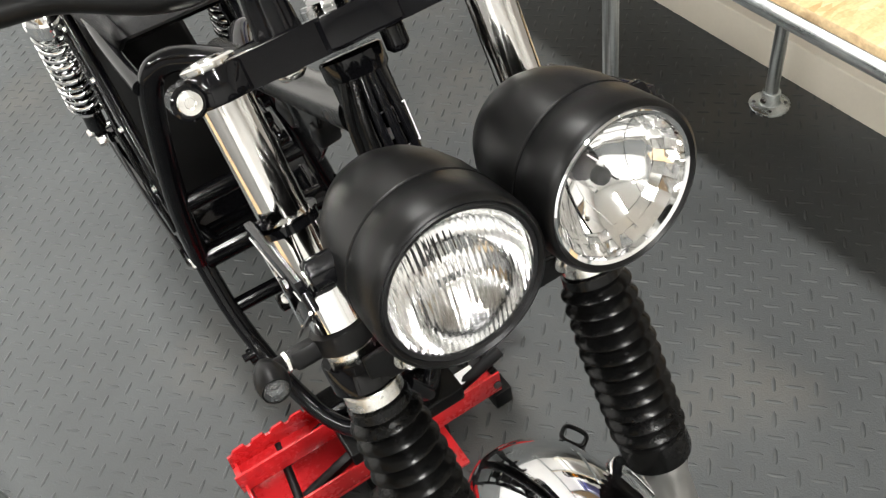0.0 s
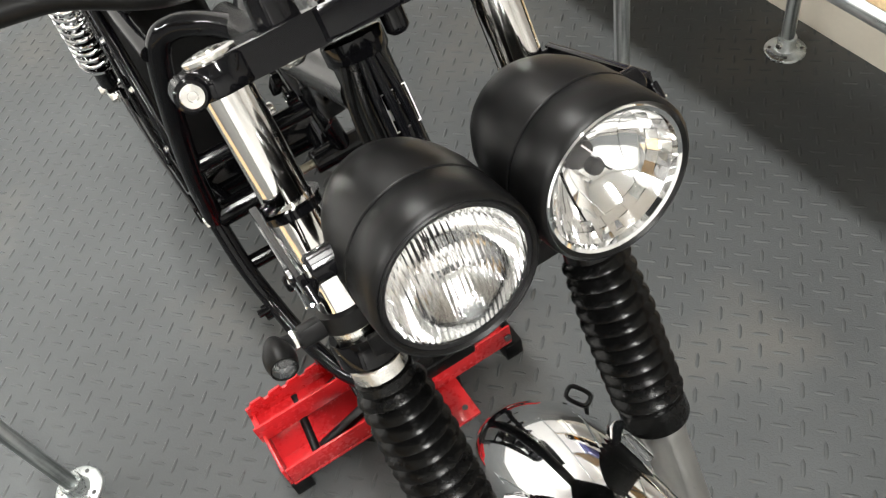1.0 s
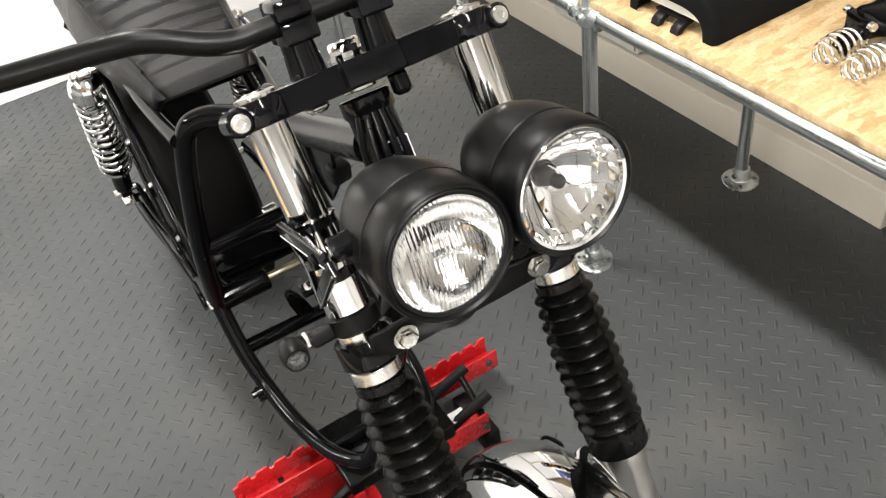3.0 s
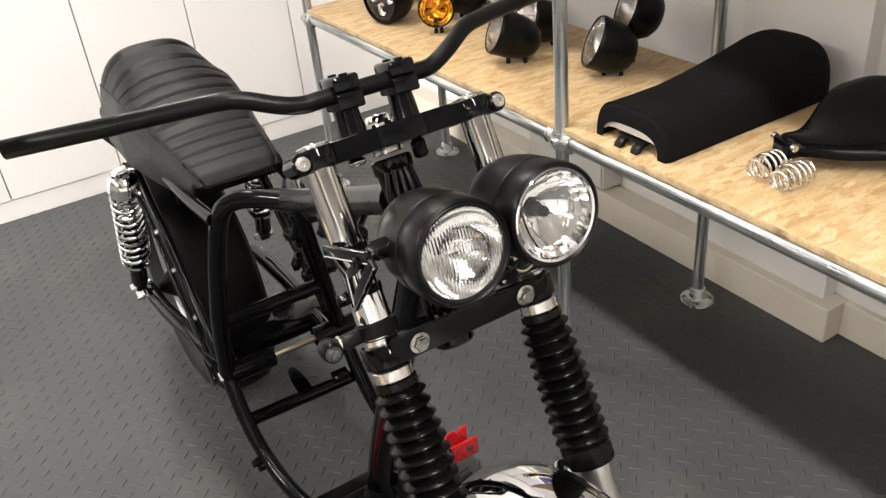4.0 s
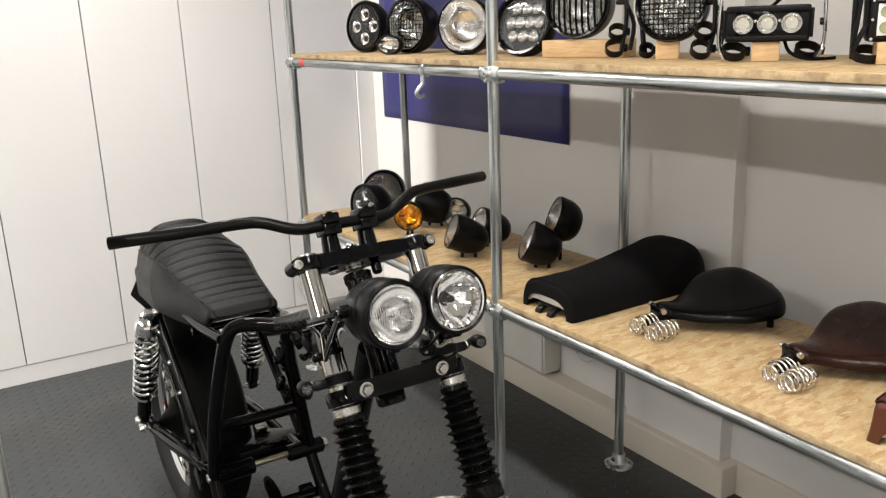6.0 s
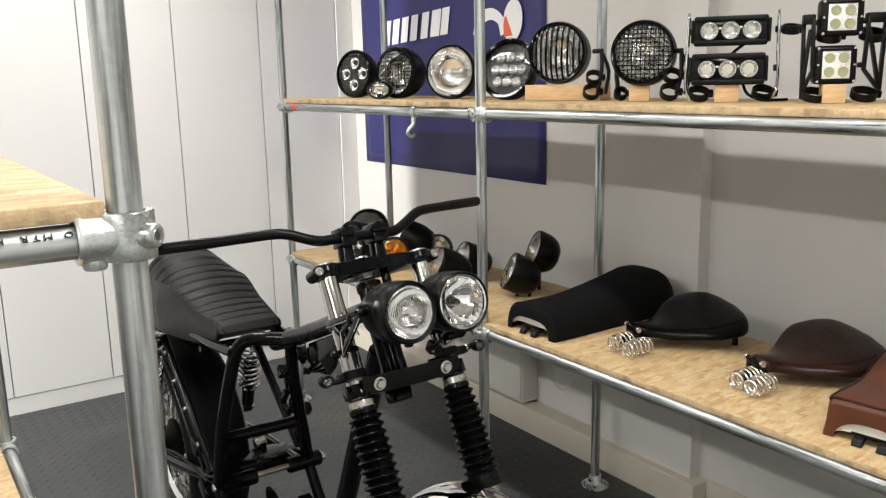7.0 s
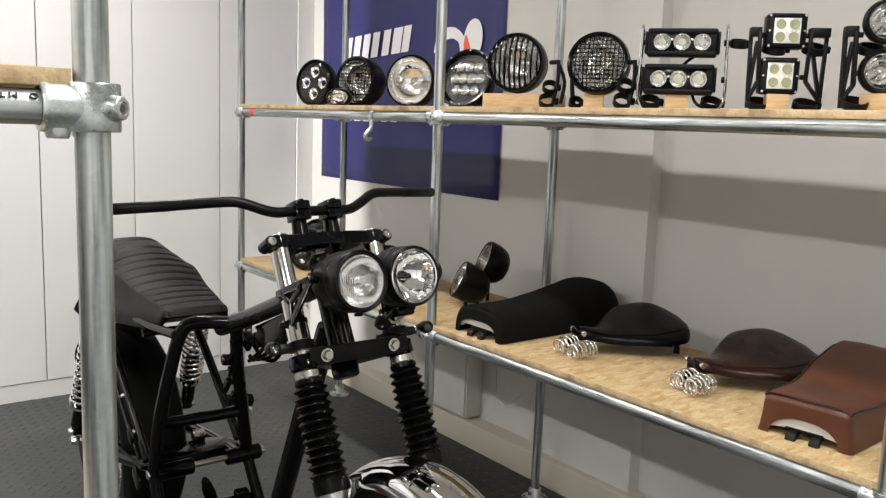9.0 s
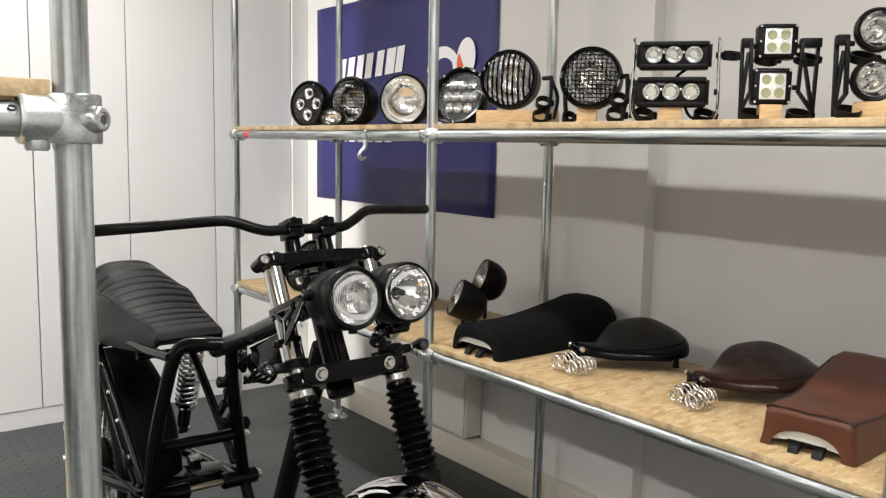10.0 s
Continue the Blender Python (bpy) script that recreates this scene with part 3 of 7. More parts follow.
def board(parent, x0, x1, y0, y1, z, label="", thick=0.018):
    """A flake board, with cut-outs round the posts left as narrow gaps."""
    bm = span((x0, y0, z), (x1, y1, z + thick), 0.0012)
    ob = part("shelf_board", bm, [M_OSB, M_OSB_EDGE], parent, label)
    for p in ob.data.polygons:
        if abs(p.normal.z) < 0.5:
            p.material_index = 1
    return ob


for z in (Z_LO, Z_UP):
    board(far_rack, XF - 0.008, XB + 0.008, YS[0] - 0.012, YS[-1] + 0.012, z + TR + 0.0005)
bm = bmesh.new()
lathe(bm, [(TR + 0.0008, 0), (TR + 0.0008, 0.034)], 28, along((XF, 2.53, Z_UP), (XF, 2.5, Z_UP)))
part("tape_band", bm, M_TAPE, far_rack, "band of red tape")

near_rack = rack("shelving_unit", "galvanised pipe shelving unit with flake-board shelves by the aisle", -0.503, -1.02, [-0.252, 1.10], [-0.252, 1.10], CEIL - 0.02, 1, (Z_LO, Z_NEAR), 0.0155)
board(near_rack, -1.005, -0.521, -0.2325, 1.0815, Z_LO + TR + 0.0005)
board(near_rack, -1.005, -0.522, -0.262, 1.0815, Z_NEAR + 0.0168, "flake board with a sawn front edge", 0.0162)


def words(name, body, size, m, mat, parent=None, depth=0.0004, shear=0.0, label=""):
    """Lettering as a mesh, centred on m."""
    cu = bpy.data.curves.new(name, "FONT")
    cu.body, cu.size, cu.extrude, cu.align_x, cu.align_y, cu.shear = body, size, depth, "CENTER", "CENTER", shear
    tmp = bpy.data.objects.new(name, cu)
    scene.collection.objects.link(tmp)
    dg = bpy.context.evaluated_depsgraph_get()
    me = bpy.data.meshes.new_from_object(tmp.evaluated_get(dg))
    bpy.data.objects.remove(tmp)
    bm = bmesh.new()
    bm.from_mesh(me)
    bpy.data.meshes.remove(me)
    bm.transform(m)
    return part(name, bm, mat, parent, label, smooth=0)


# stamped marking on the cross rail, upside down
for letter, away in (("O", 0.0505), ("M", 0.0665), ("T", 0.0755), ("R", 0.0845), ("H", 0.103)):
    words("tube_marking", letter, 0.0085, Matrix.Translation((-0.503 - away, -0.252 - 0.0155 * 0.882, Z_NEAR + 0.0155 * 0.486 + 0.0004)) @ pose(0, 0, 0, 61, 0, 0) @ pose(0, 0, 0, 0, 0, 180) @ Matrix.Diagonal((1.15, 0.85, 1, 1)), M_INK, near_rack, 0.001, label="dark printed letter")

# hanging hook on the upper rail
hook = thing("rail_hook", pose(XF, 1.52, Z_UP), "small galvanised hook clipped round the upper rail", "hook")
bm = bmesh.new()
collar(bm, (XF, 1.52, Z_UP), (0, 1, 0), 0.012, 0.0225)
part("clip", bm, M_CAST, hook)
bm = bmesh.new()
tube(bm, [(XF - 0.012, 1.52, Z_UP - 0.02), (XF - 0.014, 1.52, Z_UP - 0.045), (XF - 0.028, 1.523, Z_UP - 0.06), (XF - 0.034, 1.525, Z_UP - 0.075), (XF - 0.02, 1.527, Z_UP - 0.088), (XF - 0.004, 1.53, Z_UP - 0.082)], [0.008, 0.007, 0.007, 0.006], 10)
part("hook_arm", bm, M_CAST, hook)

# grey box and loose cable low on the wall
jb = thing("junction_box", pose(WALL_X, 1.85, 0.2), "grey-cream painted metal box fixed low on the wall", "box")
part("body", span((1.575, 1.70, 0.125), (WALL_X - 0.002, 2.14, 0.56), 0.006), M_BOX, jb)
part("lid", span((1.568, 1.71, 0.135), (1.5735, 2.13, 0.55), 0.002), M_BOX, jb)
bm = bmesh.new()
tube(bm, [(1.655, 1.60, 0.62), (1.653, 1.60, 0.34), (1.64, 1.57, 0.255), (1.63, 1.51, 0.235), (1.635, 1.46, 0.27), (1.655, 1.44, 0.3)], 0.0035, 8)
solid("loose_cable", bm, M_BOX, "thin grey cable hanging in a loop on the wall", "cable")

# ---- banner ----
banner = thing("wall_banner", pose(WALL_X, 2.4, 1.6), "dark blue vinyl wall banner with white slanted print", "banner")
BY0, BY1, BZ0, BZ1 = 1.647, 3.172, 1.10, 2.135
bm = bmesh.new()
nx, nz = 24, 14
grid = [[bm.verts.new((WALL_X - 0.006 - 0.004 * math.sin(i * 0.9) * math.sin(j * 0.5 + 0.4), BY0 + (BY1 - BY0) * i / nx, BZ0 + (BZ1 - BZ0) * j / nz)) for j in range(nz + 1)] for i in range(nx + 1)]
for i in range(nx):
    for j in range(nz):
        bm.faces.new((grid[i][j], grid[i + 1][j], grid[i + 1][j + 1], grid[i][j + 1]))
sheet = part("sheet", bm, M_BANNER, banner)
sheet.modifiers.new("thickness", "SOLIDIFY").thickness = 0.0012


def on_wall(y, z, x=None):
    """A frame on the wall: x runs to the right as seen, y up, z out of the wall."""
    return Matrix(((0, 0, -1, WALL_X - 0.0125 if x is None else x), (-1, 0, 0, y), (0, 1, 0, z), (0, 0, 0, 1)))


lw, gap, tall, sl = 0.062, 0.025, 0.122, 0.032
for k in range(7):
    y = 2.935 - k * (lw + gap) - (0.0 if k < 4 else 0.012)
    w = lw * (1.25 if k == 5 else 1.0)
    part("letter_bar", prism(bmesh.new(), [(0, 0), (w, 0), (w + sl, tall), (sl, tall)], 0.0008, on_wall(y, 1.722 + (2.935 - y) * 0.055) @ pose(0, 0, 0, 0, 0, 3.1)), M_WHITE, banner, "white slanted block of print", 0)
for k in range(6):
    part("letter_bar", prism(bmesh.new(), [(0, 0), (0.058, 0), (0.07, 0.04), (0.012, 0.04)], 0.0008, on_wall(2.905 - k * 0.085, 1.416)), M_WHITE, banner, "", 0)


def blob(cx, cy, rx, ry, rot, n=28, a0=0, a1=360):
    c, s = math.cos(radians(rot)), math.sin(radians(rot))
    pts = []
    for i in range(n):
        a = radians(a0 + (a1 - a0) * i / n)
        u, v = rx * math.cos(a), ry * math.sin(a)
        pts.append((cx + u * c - v * s, cy + u * s + v * c))
    return pts


LG = on_wall(1.955, 1.775) @ Matrix.Diagonal((0.85, 0.85, 1, 1))
part("emblem_shape", prism(bmesh.new(), blob(0.12, 0.01, 0.075, 0.105, -10), 0.0006, LG), M_WHITE, banner, "white rounded emblem shape", 0)
bm = bmesh.new()
tube(bm, [(-0.185, -0.05, 0), (-0.15, 0.03, 0), (-0.06, 0.055, 0), (0.02, 0.02, 0), (0.05, -0.05, 0)], [0.03, 0.034, 0.03, 0.026, 0.03], 10)
bm.transform(LG @ Matrix.Diagonal((1, 1, 0.03, 1)))
part("emblem_stroke", bm, M_WHITE, banner, "white curved emblem stroke", 0)
part("emblem_tip", prism(bmesh.new(), [(0.05, -0.065), (0.12, -0.062), (0.112, -0.045), (0.092, -0.005), (0.07, 0.036), (0.058, 0.034), (0.047, -0.005)], 0.0006, LG @ Matrix.Translation((0, 0, 0.0008))), M_ORANGE, banner, "orange emblem shape", 0)
part("emblem_shape", prism(bmesh.new(), blob(-0.12, -0.36, 0.075, 0.05, 12), 0.0006, LG), M_WHITE, banner, "", 0)
part("emblem_shape", prism(bmesh.new(), blob(0.06, -0.35, 0.055, 0.04, 12), 0.0006, LG), M_WHITE, banner, "", 0)

# ---- motorcycle ----
CX = 0.194
bike = thing("motorcycle", pose(0.18, 0.9, 0.0), "black stripped custom motorcycle with twin headlights, raised on a jack", "motorcycle")


def fy(z):
    """How far along y the fork's middle line lies at height z."""
    return -0.069 + 0.53 * z


def fp(x, z, ahead=0.0):
    """A point on the fork's line at height z, or ahead of it, square to the fork."""
    return Vector((x, fy(z) - ahead * 0.883, z + ahead * 0.469))


FORK = Vector((0, 0.469, 0.883))
FRONT = Vector((0, -0.883, 0.469))
STEM = 0.047     # the steering stem lies this far behind the fork tubes

for sx in (-1, 1):
    x = CX + sx * 0.1155
    leg = part("fork_leg", rod(bmesh.new(), fp(x, 0.70), fp(x, 1.168), 0.0205, n=32), M_FORK, bike, "polished chrome fork tube")
    part("fork_cap", lathe(bmesh.new(), [(0.0215, 0), (0.0215, 0.002), (0.019, 0.0035), (0.012, 0.0035), (0.011, 0.005), (0.004, 0.005)], 28, along(fp(x, 1.1672), fp(x, 1.3))), M_STEEL, leg, "bright steel fork cap")
    # sleeve and rings below the bracket
    part("sleeve", rod(bmesh.new(), fp(x, 0.966), fp(x, 0.9985), 0.0232, n=32, bev=0.001), M_CHROME, leg, "chrome sleeve")
    part("ring", rod(bmesh.new(), fp(x, 0.9385), fp(x, 0.9475), 0.0228, n=32, bev=0.001), M_STEEL, leg)
    part("ring", rod(bmesh.new(), fp(x, 0.8965), fp(x, 0.9105), 0.0265, n=32, bev=0.0015), M_STEEL, leg, "bright steel ring")
    part("ring", rod(bmesh.new(), fp(x, 0.9108), fp(x, 0.9135), 0.0245, n=32, bev=0.001), M_BLACK, leg)
    # bellows
    a, c = fp(x, 0.896), fp(x, 0.722)
    length = (c - a).length
    prof, folds = [(0.024, 0.0), (0.0285, 0.001), (0.029, 0.010)], 11
    body = length - 0.012
    for k in range(folds):
        s0 = 0.012 + body * k / folds
        h = body / folds
        rr = 0.0345 + 0.001 * min(k, 4)
        prof += [(rr - 0.0095, s0 + h * 0.04), (rr - 0.004, s0 + h * 0.26), (rr - 0.0002, s0 + h * 0.46), (rr + 0.0004, s0 + h * 0.54), (rr - 0.0005, s0 + h * 0.62), (rr - 0.005, s0 + h * 0.84)]
    prof += [(0.033, length), (0.036, length + 0.002), (0.0365, length + 0.026), (0.0355, length + 0.03), (0.026, length + 0.031)]
    part("fork_gaiter", lathe(bmesh.new(), prof, 36, along(a, c)), M_RUBBER, leg, "ribbed black rubber gaiter")
    # slider
    a, c = fp(x, 0.70), fp(x, 0.44)
    bm = bmesh.new()
    L = (c - a).length
    lathe(bm, [(0.026, -0.01), (0.0275, 0.0), (0.0275, 0.02), (0.0245, 0.035), (0.0245, L * 0.8), (0.027, L * 0.86), (0.027, L), (0.02, L + 0.01)], 28, along(a, c))
    part("fork_slider", bm, M_ALU, leg, "brushed aluminium slider")
    # headlight bracket: black clamp halves with a bright-edged stamped Y between them
    br = part("headlight_bracket", lathe(bmesh.new(), [(0.0207, 0), (0.0255, 0.0005), (0.0255, 0.009), (0.0207, 0.0095)], 28, along(fp(x, 1.046), fp(x, 1.3)), caps=False), M_BLACK, bike, "black and chrome stamped headlight bracket")
    tip = Vector((CX + sx * 0.128, 0.366, 1.113))
    # the stamped side plate: three flat strips and a web in one upright plane outside the fork
    flat = Matrix(((0, 0, 1, CX + sx * 0.144 - 0.0035), (1, 0, 0, 0), (0, 1, 0, 0), (0, 0, 0, 1)))
    for nm, (ya, za), (yb, zb), w in (("arm", (0.488, 1.059), (0.364, 1.109), 0.014), ("arm", (0.466, 1.063), (0.431, 1.052), 0.012), ("arm", (0.432, 1.055), (0.424, 1.013), 0.011), ("arm", (0.424, 1.013), (0.353, 1.106), 0.014), ("web", (0.432, 1.052), (0.386, 1.090), 0.011)):
        d_ = Vector((yb - ya, zb - za)).normalized()
        n_ = Vector((-d_.y, d_.x)) * w / 2
        a_, b_ = Vector((ya, za)) - d_ * w * 0.2, Vector((yb, zb)) + d_ * w * 0.2
        part(nm, prism(bmesh.new(), [a_ - n_, b_ - n_, b_ + n_, a_ + n_], 0.007 if nm == "arm" else 0.005, flat, 0.0015), M_BLACK, br)
        if nm == "arm":
            side = 1 if w > 0.012 else -1
            edge = [flat @ Vector((*(q + side * n_ * 0.86), 0.0035 + sx * 0.0032)) for q in (a_, b_)]
            part("bright_edge", tube(bmesh.new(), edge, 0.0011, 6, 1), M_CHROME, br, "thin chrome edge line")
    part("clamp_strap", rod(bmesh.new(), (CX + sx * 0.142, 0.424, 1.012), fp(x + sx * 0.012, 1.003, 0.016), 0.0065, n=12), M_BLACK, br)
    part("clamp_strap", rod(bmesh.new(), (CX + sx * 0.142, 0.484, 1.06), fp(x + sx * 0.018, 1.054, 0.0), 0.007, n=12), M_BLACK, br)
    part("side_bolt", lathe(bmesh.new(), [(0.0075, 0), (0.0075, 0.003), (0.006, 0.004), (0.0035, 0.004), (0.003, 0.002), (0, 0.002)], 16, facing((CX + sx * 0.1475, 0.386, 1.093), (sx, 0, 0))), M_BLACK, br)
    part("clamp_rim", lathe(bmesh.new(), [(0.0207, 0), (0.0275, 0.0), (0.0275, 0.0018), (0.0207, 0.002)], 28, along(fp(x, 1.0545), fp(x, 1.3)), caps=False), M_CHROME, br, "thin bright clamp rim")
    part("clamp_half", lathe(bmesh.new(), [(0.0207, 0), (0.0245, 0.0005), (0.0245, 0.010), (0.0207, 0.0105)], 28, along(fp(x, 0.998), fp(x, 1.3)), caps=False), M_BLACK, br)
    part("clamp_ear", box(bmesh.new(), (0.022, 0.012, 0.014), Matrix.Translation(fp(x + sx * 0.026, 1.000, 0.0)), 0.003), M_BLACK, br)
    part("clamp_screw", lathe(bmesh.new(), [(0.004, 0), (0.004, 0.003), (0, 0.004)], 10, facing(fp(x + sx * 0.03, 1.004, 0.007), FRONT)), M_STEEL, br)
    bm = bmesh.new()
    rod(bm, tip + Vector((sx * 0.010, 0, 0)), tip + Vector((-sx * 0.014, 0, 0)), 0.0115, n=20, bev=0.002)
    part("pivot_bolt", bm, M_BLACK, br)
    part("bolt_socket", lathe(bmesh.new(), [(0.0055, 0), (0.0055, 0.0015), (0.003, 0.0016)], 6, facing(tip + Vector((sx * 0.0098, 0, 0)), (sx, 0, 0))), M_STEEL, br)
    # indicator on its clamp
    ind = part("indicator", lathe(bmesh.new(), [(0.0213, 0), (0.0275, 0.001), (0.0275, 0.018), (0.0213, 0.019)], 28, along(fp(x, 0.949), fp(x, 1.3)), caps=False), M_MATTE, bike, "small black bullet indicator on a clamp")
    p0 = fp(x + sx * 0.02, 0.957)
    part("clamp_arm", box(bmesh.new(), (0.032, 0.018, 0.019), Matrix.Translation(fp(x + sx * 0.034, 0.9565)) @ pose(0, 0, 0, -28, 0, 0), 0.005), M_MATTE, ind)
    e = Vector((CX + sx * 0.187, 0.432, 0.970))
    bm = bmesh.new()
    tube(bm, [p0 + Vector((sx * 0.026, 0, 0)), p0 + Vector((sx * 0.036, 0, 0.002)), e], [0.0085, 0.0075, 0.0065], 12, 4)
    part("stalk", bm, M_MATTE, ind)
    bm = bmesh.new()
    rod(bm, p0 + Vector((sx * 0.0305, 0, 0.001)), p0 + Vector((sx * 0.0355, 0, 0.0015)), 0.0095, n=6, bev=0.001)
    part("stalk_nut", bm, M_STEEL, ind)
    m = facing(e + Vector((0, -0.021, -0.002)), (-0.05, -1, 0.22)) @ Matrix.Scale(0.92, 4)
    part("bullet_body", lathe(bmesh.new(), [(0.0, -0.046), (0.0028, -0.045), (0.0072, -0.040), (0.0118, -0.031), (0.0148, -0.021), (0.0155, -0.013), (0.0146, -0.004), (0.013, 0.001), (0.0116, 0.0006)], 24, m, caps=False), M_SATIN, ind)
    part("indicator_cup", lathe(bmesh.new(), [(0.0118, 0.0), (0.009, -0.004), (0.0045, -0.0055), (0, -0.003)], 8, m, caps=False), M_GREYMETAL, ind, "small faceted bright cup", 10)
    il = part("indicator_lens", lathe(bmesh.new(), [(0.0118, 0.0002), (0.009, 0.0022), (0.0, 0.003)], 20, m, caps=False), M_GLASS, ind, "clear indicator lens", keep=True)
    il.visible_shadow = False

# upper yoke
yoke = part("upper_yoke", bmesh.new(), M_BLACK, bike, "gloss black upper fork yoke")
UPZ = 1.142
um = Matrix(((1, 0, 0, CX), (0, 0.883, 0.469, fy(UPZ)), (0, -0.469, 0.883, UPZ), (0, 0, 0, 1)))   # x across, y back, z along the fork
bm = bmesh.new()
prism(bm, [(-0.118, -0.019), (-0.034, -0.018), (-0.031, -0.023), (-0.014, -0.024), (0.014, -0.024), (0.031, -0.023), (0.034, -0.018), (0.118, -0.019), (0.118, 0.022), (0.05, 0.06), (0.03, 0.078), (-0.03, 0.078), (-0.05, 0.06), (-0.118, 0.022)], 0.028, um, 0.004)
for sx in (-1, 1):
    lathe(bm, [(0.021, 0.0), (0.027, 0.001), (0.028, 0.003), (0.028, 0.024), (0.0265, 0.0265), (0.021, 0.0265)], 28, um @ Matrix.Translation((sx * 0.1155, 0, 0)), caps=False)
    rod(bm, um @ Vector((sx * 0.142, -0.026, 0.012)), um @ Vector((sx * 0.142, 0.02, 0.012)), 0.0132, n=22, bev=0.002)
    box(bm, (0.026, 0.03, 0.022), um @ Matrix.Translation((sx * 0.132, 0.0, 0.013)), 0.004)
bmesh.ops.recalc_face_normals(bm, faces=bm.faces)
bm.transform(bike.matrix_basis.inverted())
bm.to_mesh(yoke.data)
bm.free()
yoke.data.polygons.foreach_set("use_smooth", [True] * len(yoke.data.polygons))
yoke.data.set_sharp_from_angle(angle=radians(40))
for sx in (-1, 1):
    m = um @ Matrix.Translation((sx * 0.142, -0.0262, 0.012)) @ pose(0, 0, 0, 90, 0, 0)
    part("pinch_bolt", lathe(bmesh.new(), [(0.0094, -0.002), (0.0094, 0.002), (0.0085, 0.0036), (0.0042, 0.0038), (0.0036, 0.0012), (0.0, 0.001)], 22, m), M_STEEL, yoke, "bright steel cap bolt")
    # chrome thread in place of the gloss highlight along the yoke's front top edge
    part("yoke_edge_glint", rod(bmesh.new(), um @ Vector((sx * 0.034, -0.0168, 0.0268)), um @ Vector((sx * 0.112, -0.0178, 0.0268)), 0.0011, n=8), M_CHROME, yoke, "thin chrome edge line")
m = um @ Matrix.Translation((0, STEM, 0.028))
part("stem_washer", lathe(bmesh.new(), [(0.024, 0), (0.024, 0.003), (0.018, 0.004)], 26, m), M_CHROME, yoke)
part("stem_nut", hexhead(bmesh.new(), m @ Vector((0, 0, 0.003)), FORK, 0.0175, 0.016), M_CHROME, yoke, "chrome stem nut")
for sx in (-1, 1):
    dx = -0.057 if sx < 0 else 0.034
    part("riser_stud", rod(bmesh.new(), um @ Vector((dx, 0.022, 0.0)), um @ Vector((dx, 0.022, -0.010 if sx < 0 else -0.026)), 0.0125 if sx < 0 else 0.0105, n=18, bev=0.004), M_STEEL if sx < 0 else M_BLACK, yoke)

# risers, clamps and handlebar
BAR_Y, BAR_Z = 0.563, 1.219
for x in (0.137, 0.215):
    riser = part("bar_riser", lathe(bmesh.new(), [(0.019, 0), (0.0185, 0.004), (0.0165, 0.03), (0.016, 0.045)], 24, along((x, 0.553, 1.166), (x, BAR_Y + 0.006, BAR_Z - 0.01))), M_BLACK, bike, "gloss black handlebar riser")
    mm = Matrix.Translation((x, BAR_Y + 0.004, BAR_Z)) @ pose(0, 0, 0, -18, 0, 0)
    part("clamp_base", box(bmesh.new(), (0.036, 0.05, 0.021), mm @ Matrix.Translation((0, 0, -0.011)), 0.003), M_BLACK, riser)
    part("clamp_cap", box(bmesh.new(), (0.036, 0.05, 0.0195), mm @ Matrix.Translation((0, 0, 0.0105)), 0.004), M_BLACK, riser)
    for dy in (-0.018, 0.018):
        part("clamp_bolt", lathe(bmesh.new(), [(0.0055, 0), (0.0055, 0.0025), (0.003, 0.0026), (0.0028, 0.001)], 14, mm @ Matrix.Translation((0, dy, 0.0202))), M_BLACK, riser)
bm = bmesh.new()
tube(bm, [(-0.243, 0.684, 1.222), (-0.12, 0.634, 1.232), (-0.02, 0.595, 1.2405), (0.015, 0.583, 1.238), (0.055, 0.569, 1.2245), (0.083, 0.564, 1.2185), (0.11, 0.563, BAR_Z), (0.176, 0.563, BAR_Z), (0.243, 0.563, BAR_Z), (0.268, 0.564, 1.2215), (0.298, 0.571, 1.2345), (0.335, 0.588, 1.249), (0.37, 0.602, 1.2515), (0.46, 0.64, 1.247), (0.585, 0.69, 1.240)], 0.0112, 20, 6)
bar = part("handlebar", bm, M_SATIN, bike, "satin black swept handlebar without grips", smooth=60)
for a, c in (((-0.243, 0.684, 1.222), (-0.12, 0.634, 1.232)), ((0.585, 0.69, 1.240), (0.46, 0.64, 1.247))):
    a, c = Vector(a), Vector(c)
    part("bar_sleeve", lathe(bmesh.new(), [(0.009, -0.0005), (0.0112, 0.0), (0.0118, 0.001), (0.0118, (c - a).length)], 22, along(a, c)), M_SATIN, bar)

# lower yoke with its flat plate and bolts
LZ = 0.917
lm = Matrix(((1, 0, 0, CX), (0, 0.883, 0.469, fy(LZ)), (0, -0.469, 0.883, LZ), (0, 0, 0, 1)))
bm = bmesh.new()
prism(bm, [(-0.1, -0.016), (-0.05, -0.022), (0.05, -0.022), (0.1, -0.016), (0.1, 0.02), (0.03, 0.075), (-0.03, 0.075), (-0.1, 0.02)], 0.022, lm, 0.003)
low = part("lower_yoke", bm, M_BLACK, bike, "gloss black lower fork yoke")
for sx in (-1, 1):
    part("yoke_clamp", lathe(bmesh.new(), [(0.021, -0.003), (0.0305, -0.002), (0.0305, 0.024), (0.029, 0.0255), (0.021, 0.0255)], 28, lm @ Matrix.Translation((sx * 0.1155, 0, 0)), caps=False), M_BLACK, low)
    part("clamp_lug", rod(bmesh.new(), lm @ Vector((sx * 0.136, -0.012, 0.01)), lm @ Vector((sx * 0.136, 0.014, 0.01)), 0.009, n=18, bev=0.002), M_BLACK, low)
    p = Vector((CX + sx * 0.0815, 0.392, 0.946))
    part("yoke_bolt", hexhead(bmesh.new(), p, (0, -0.99, 0.1), 0.0105, 0.010), M_STEEL, low, "bright hexagon bolt")
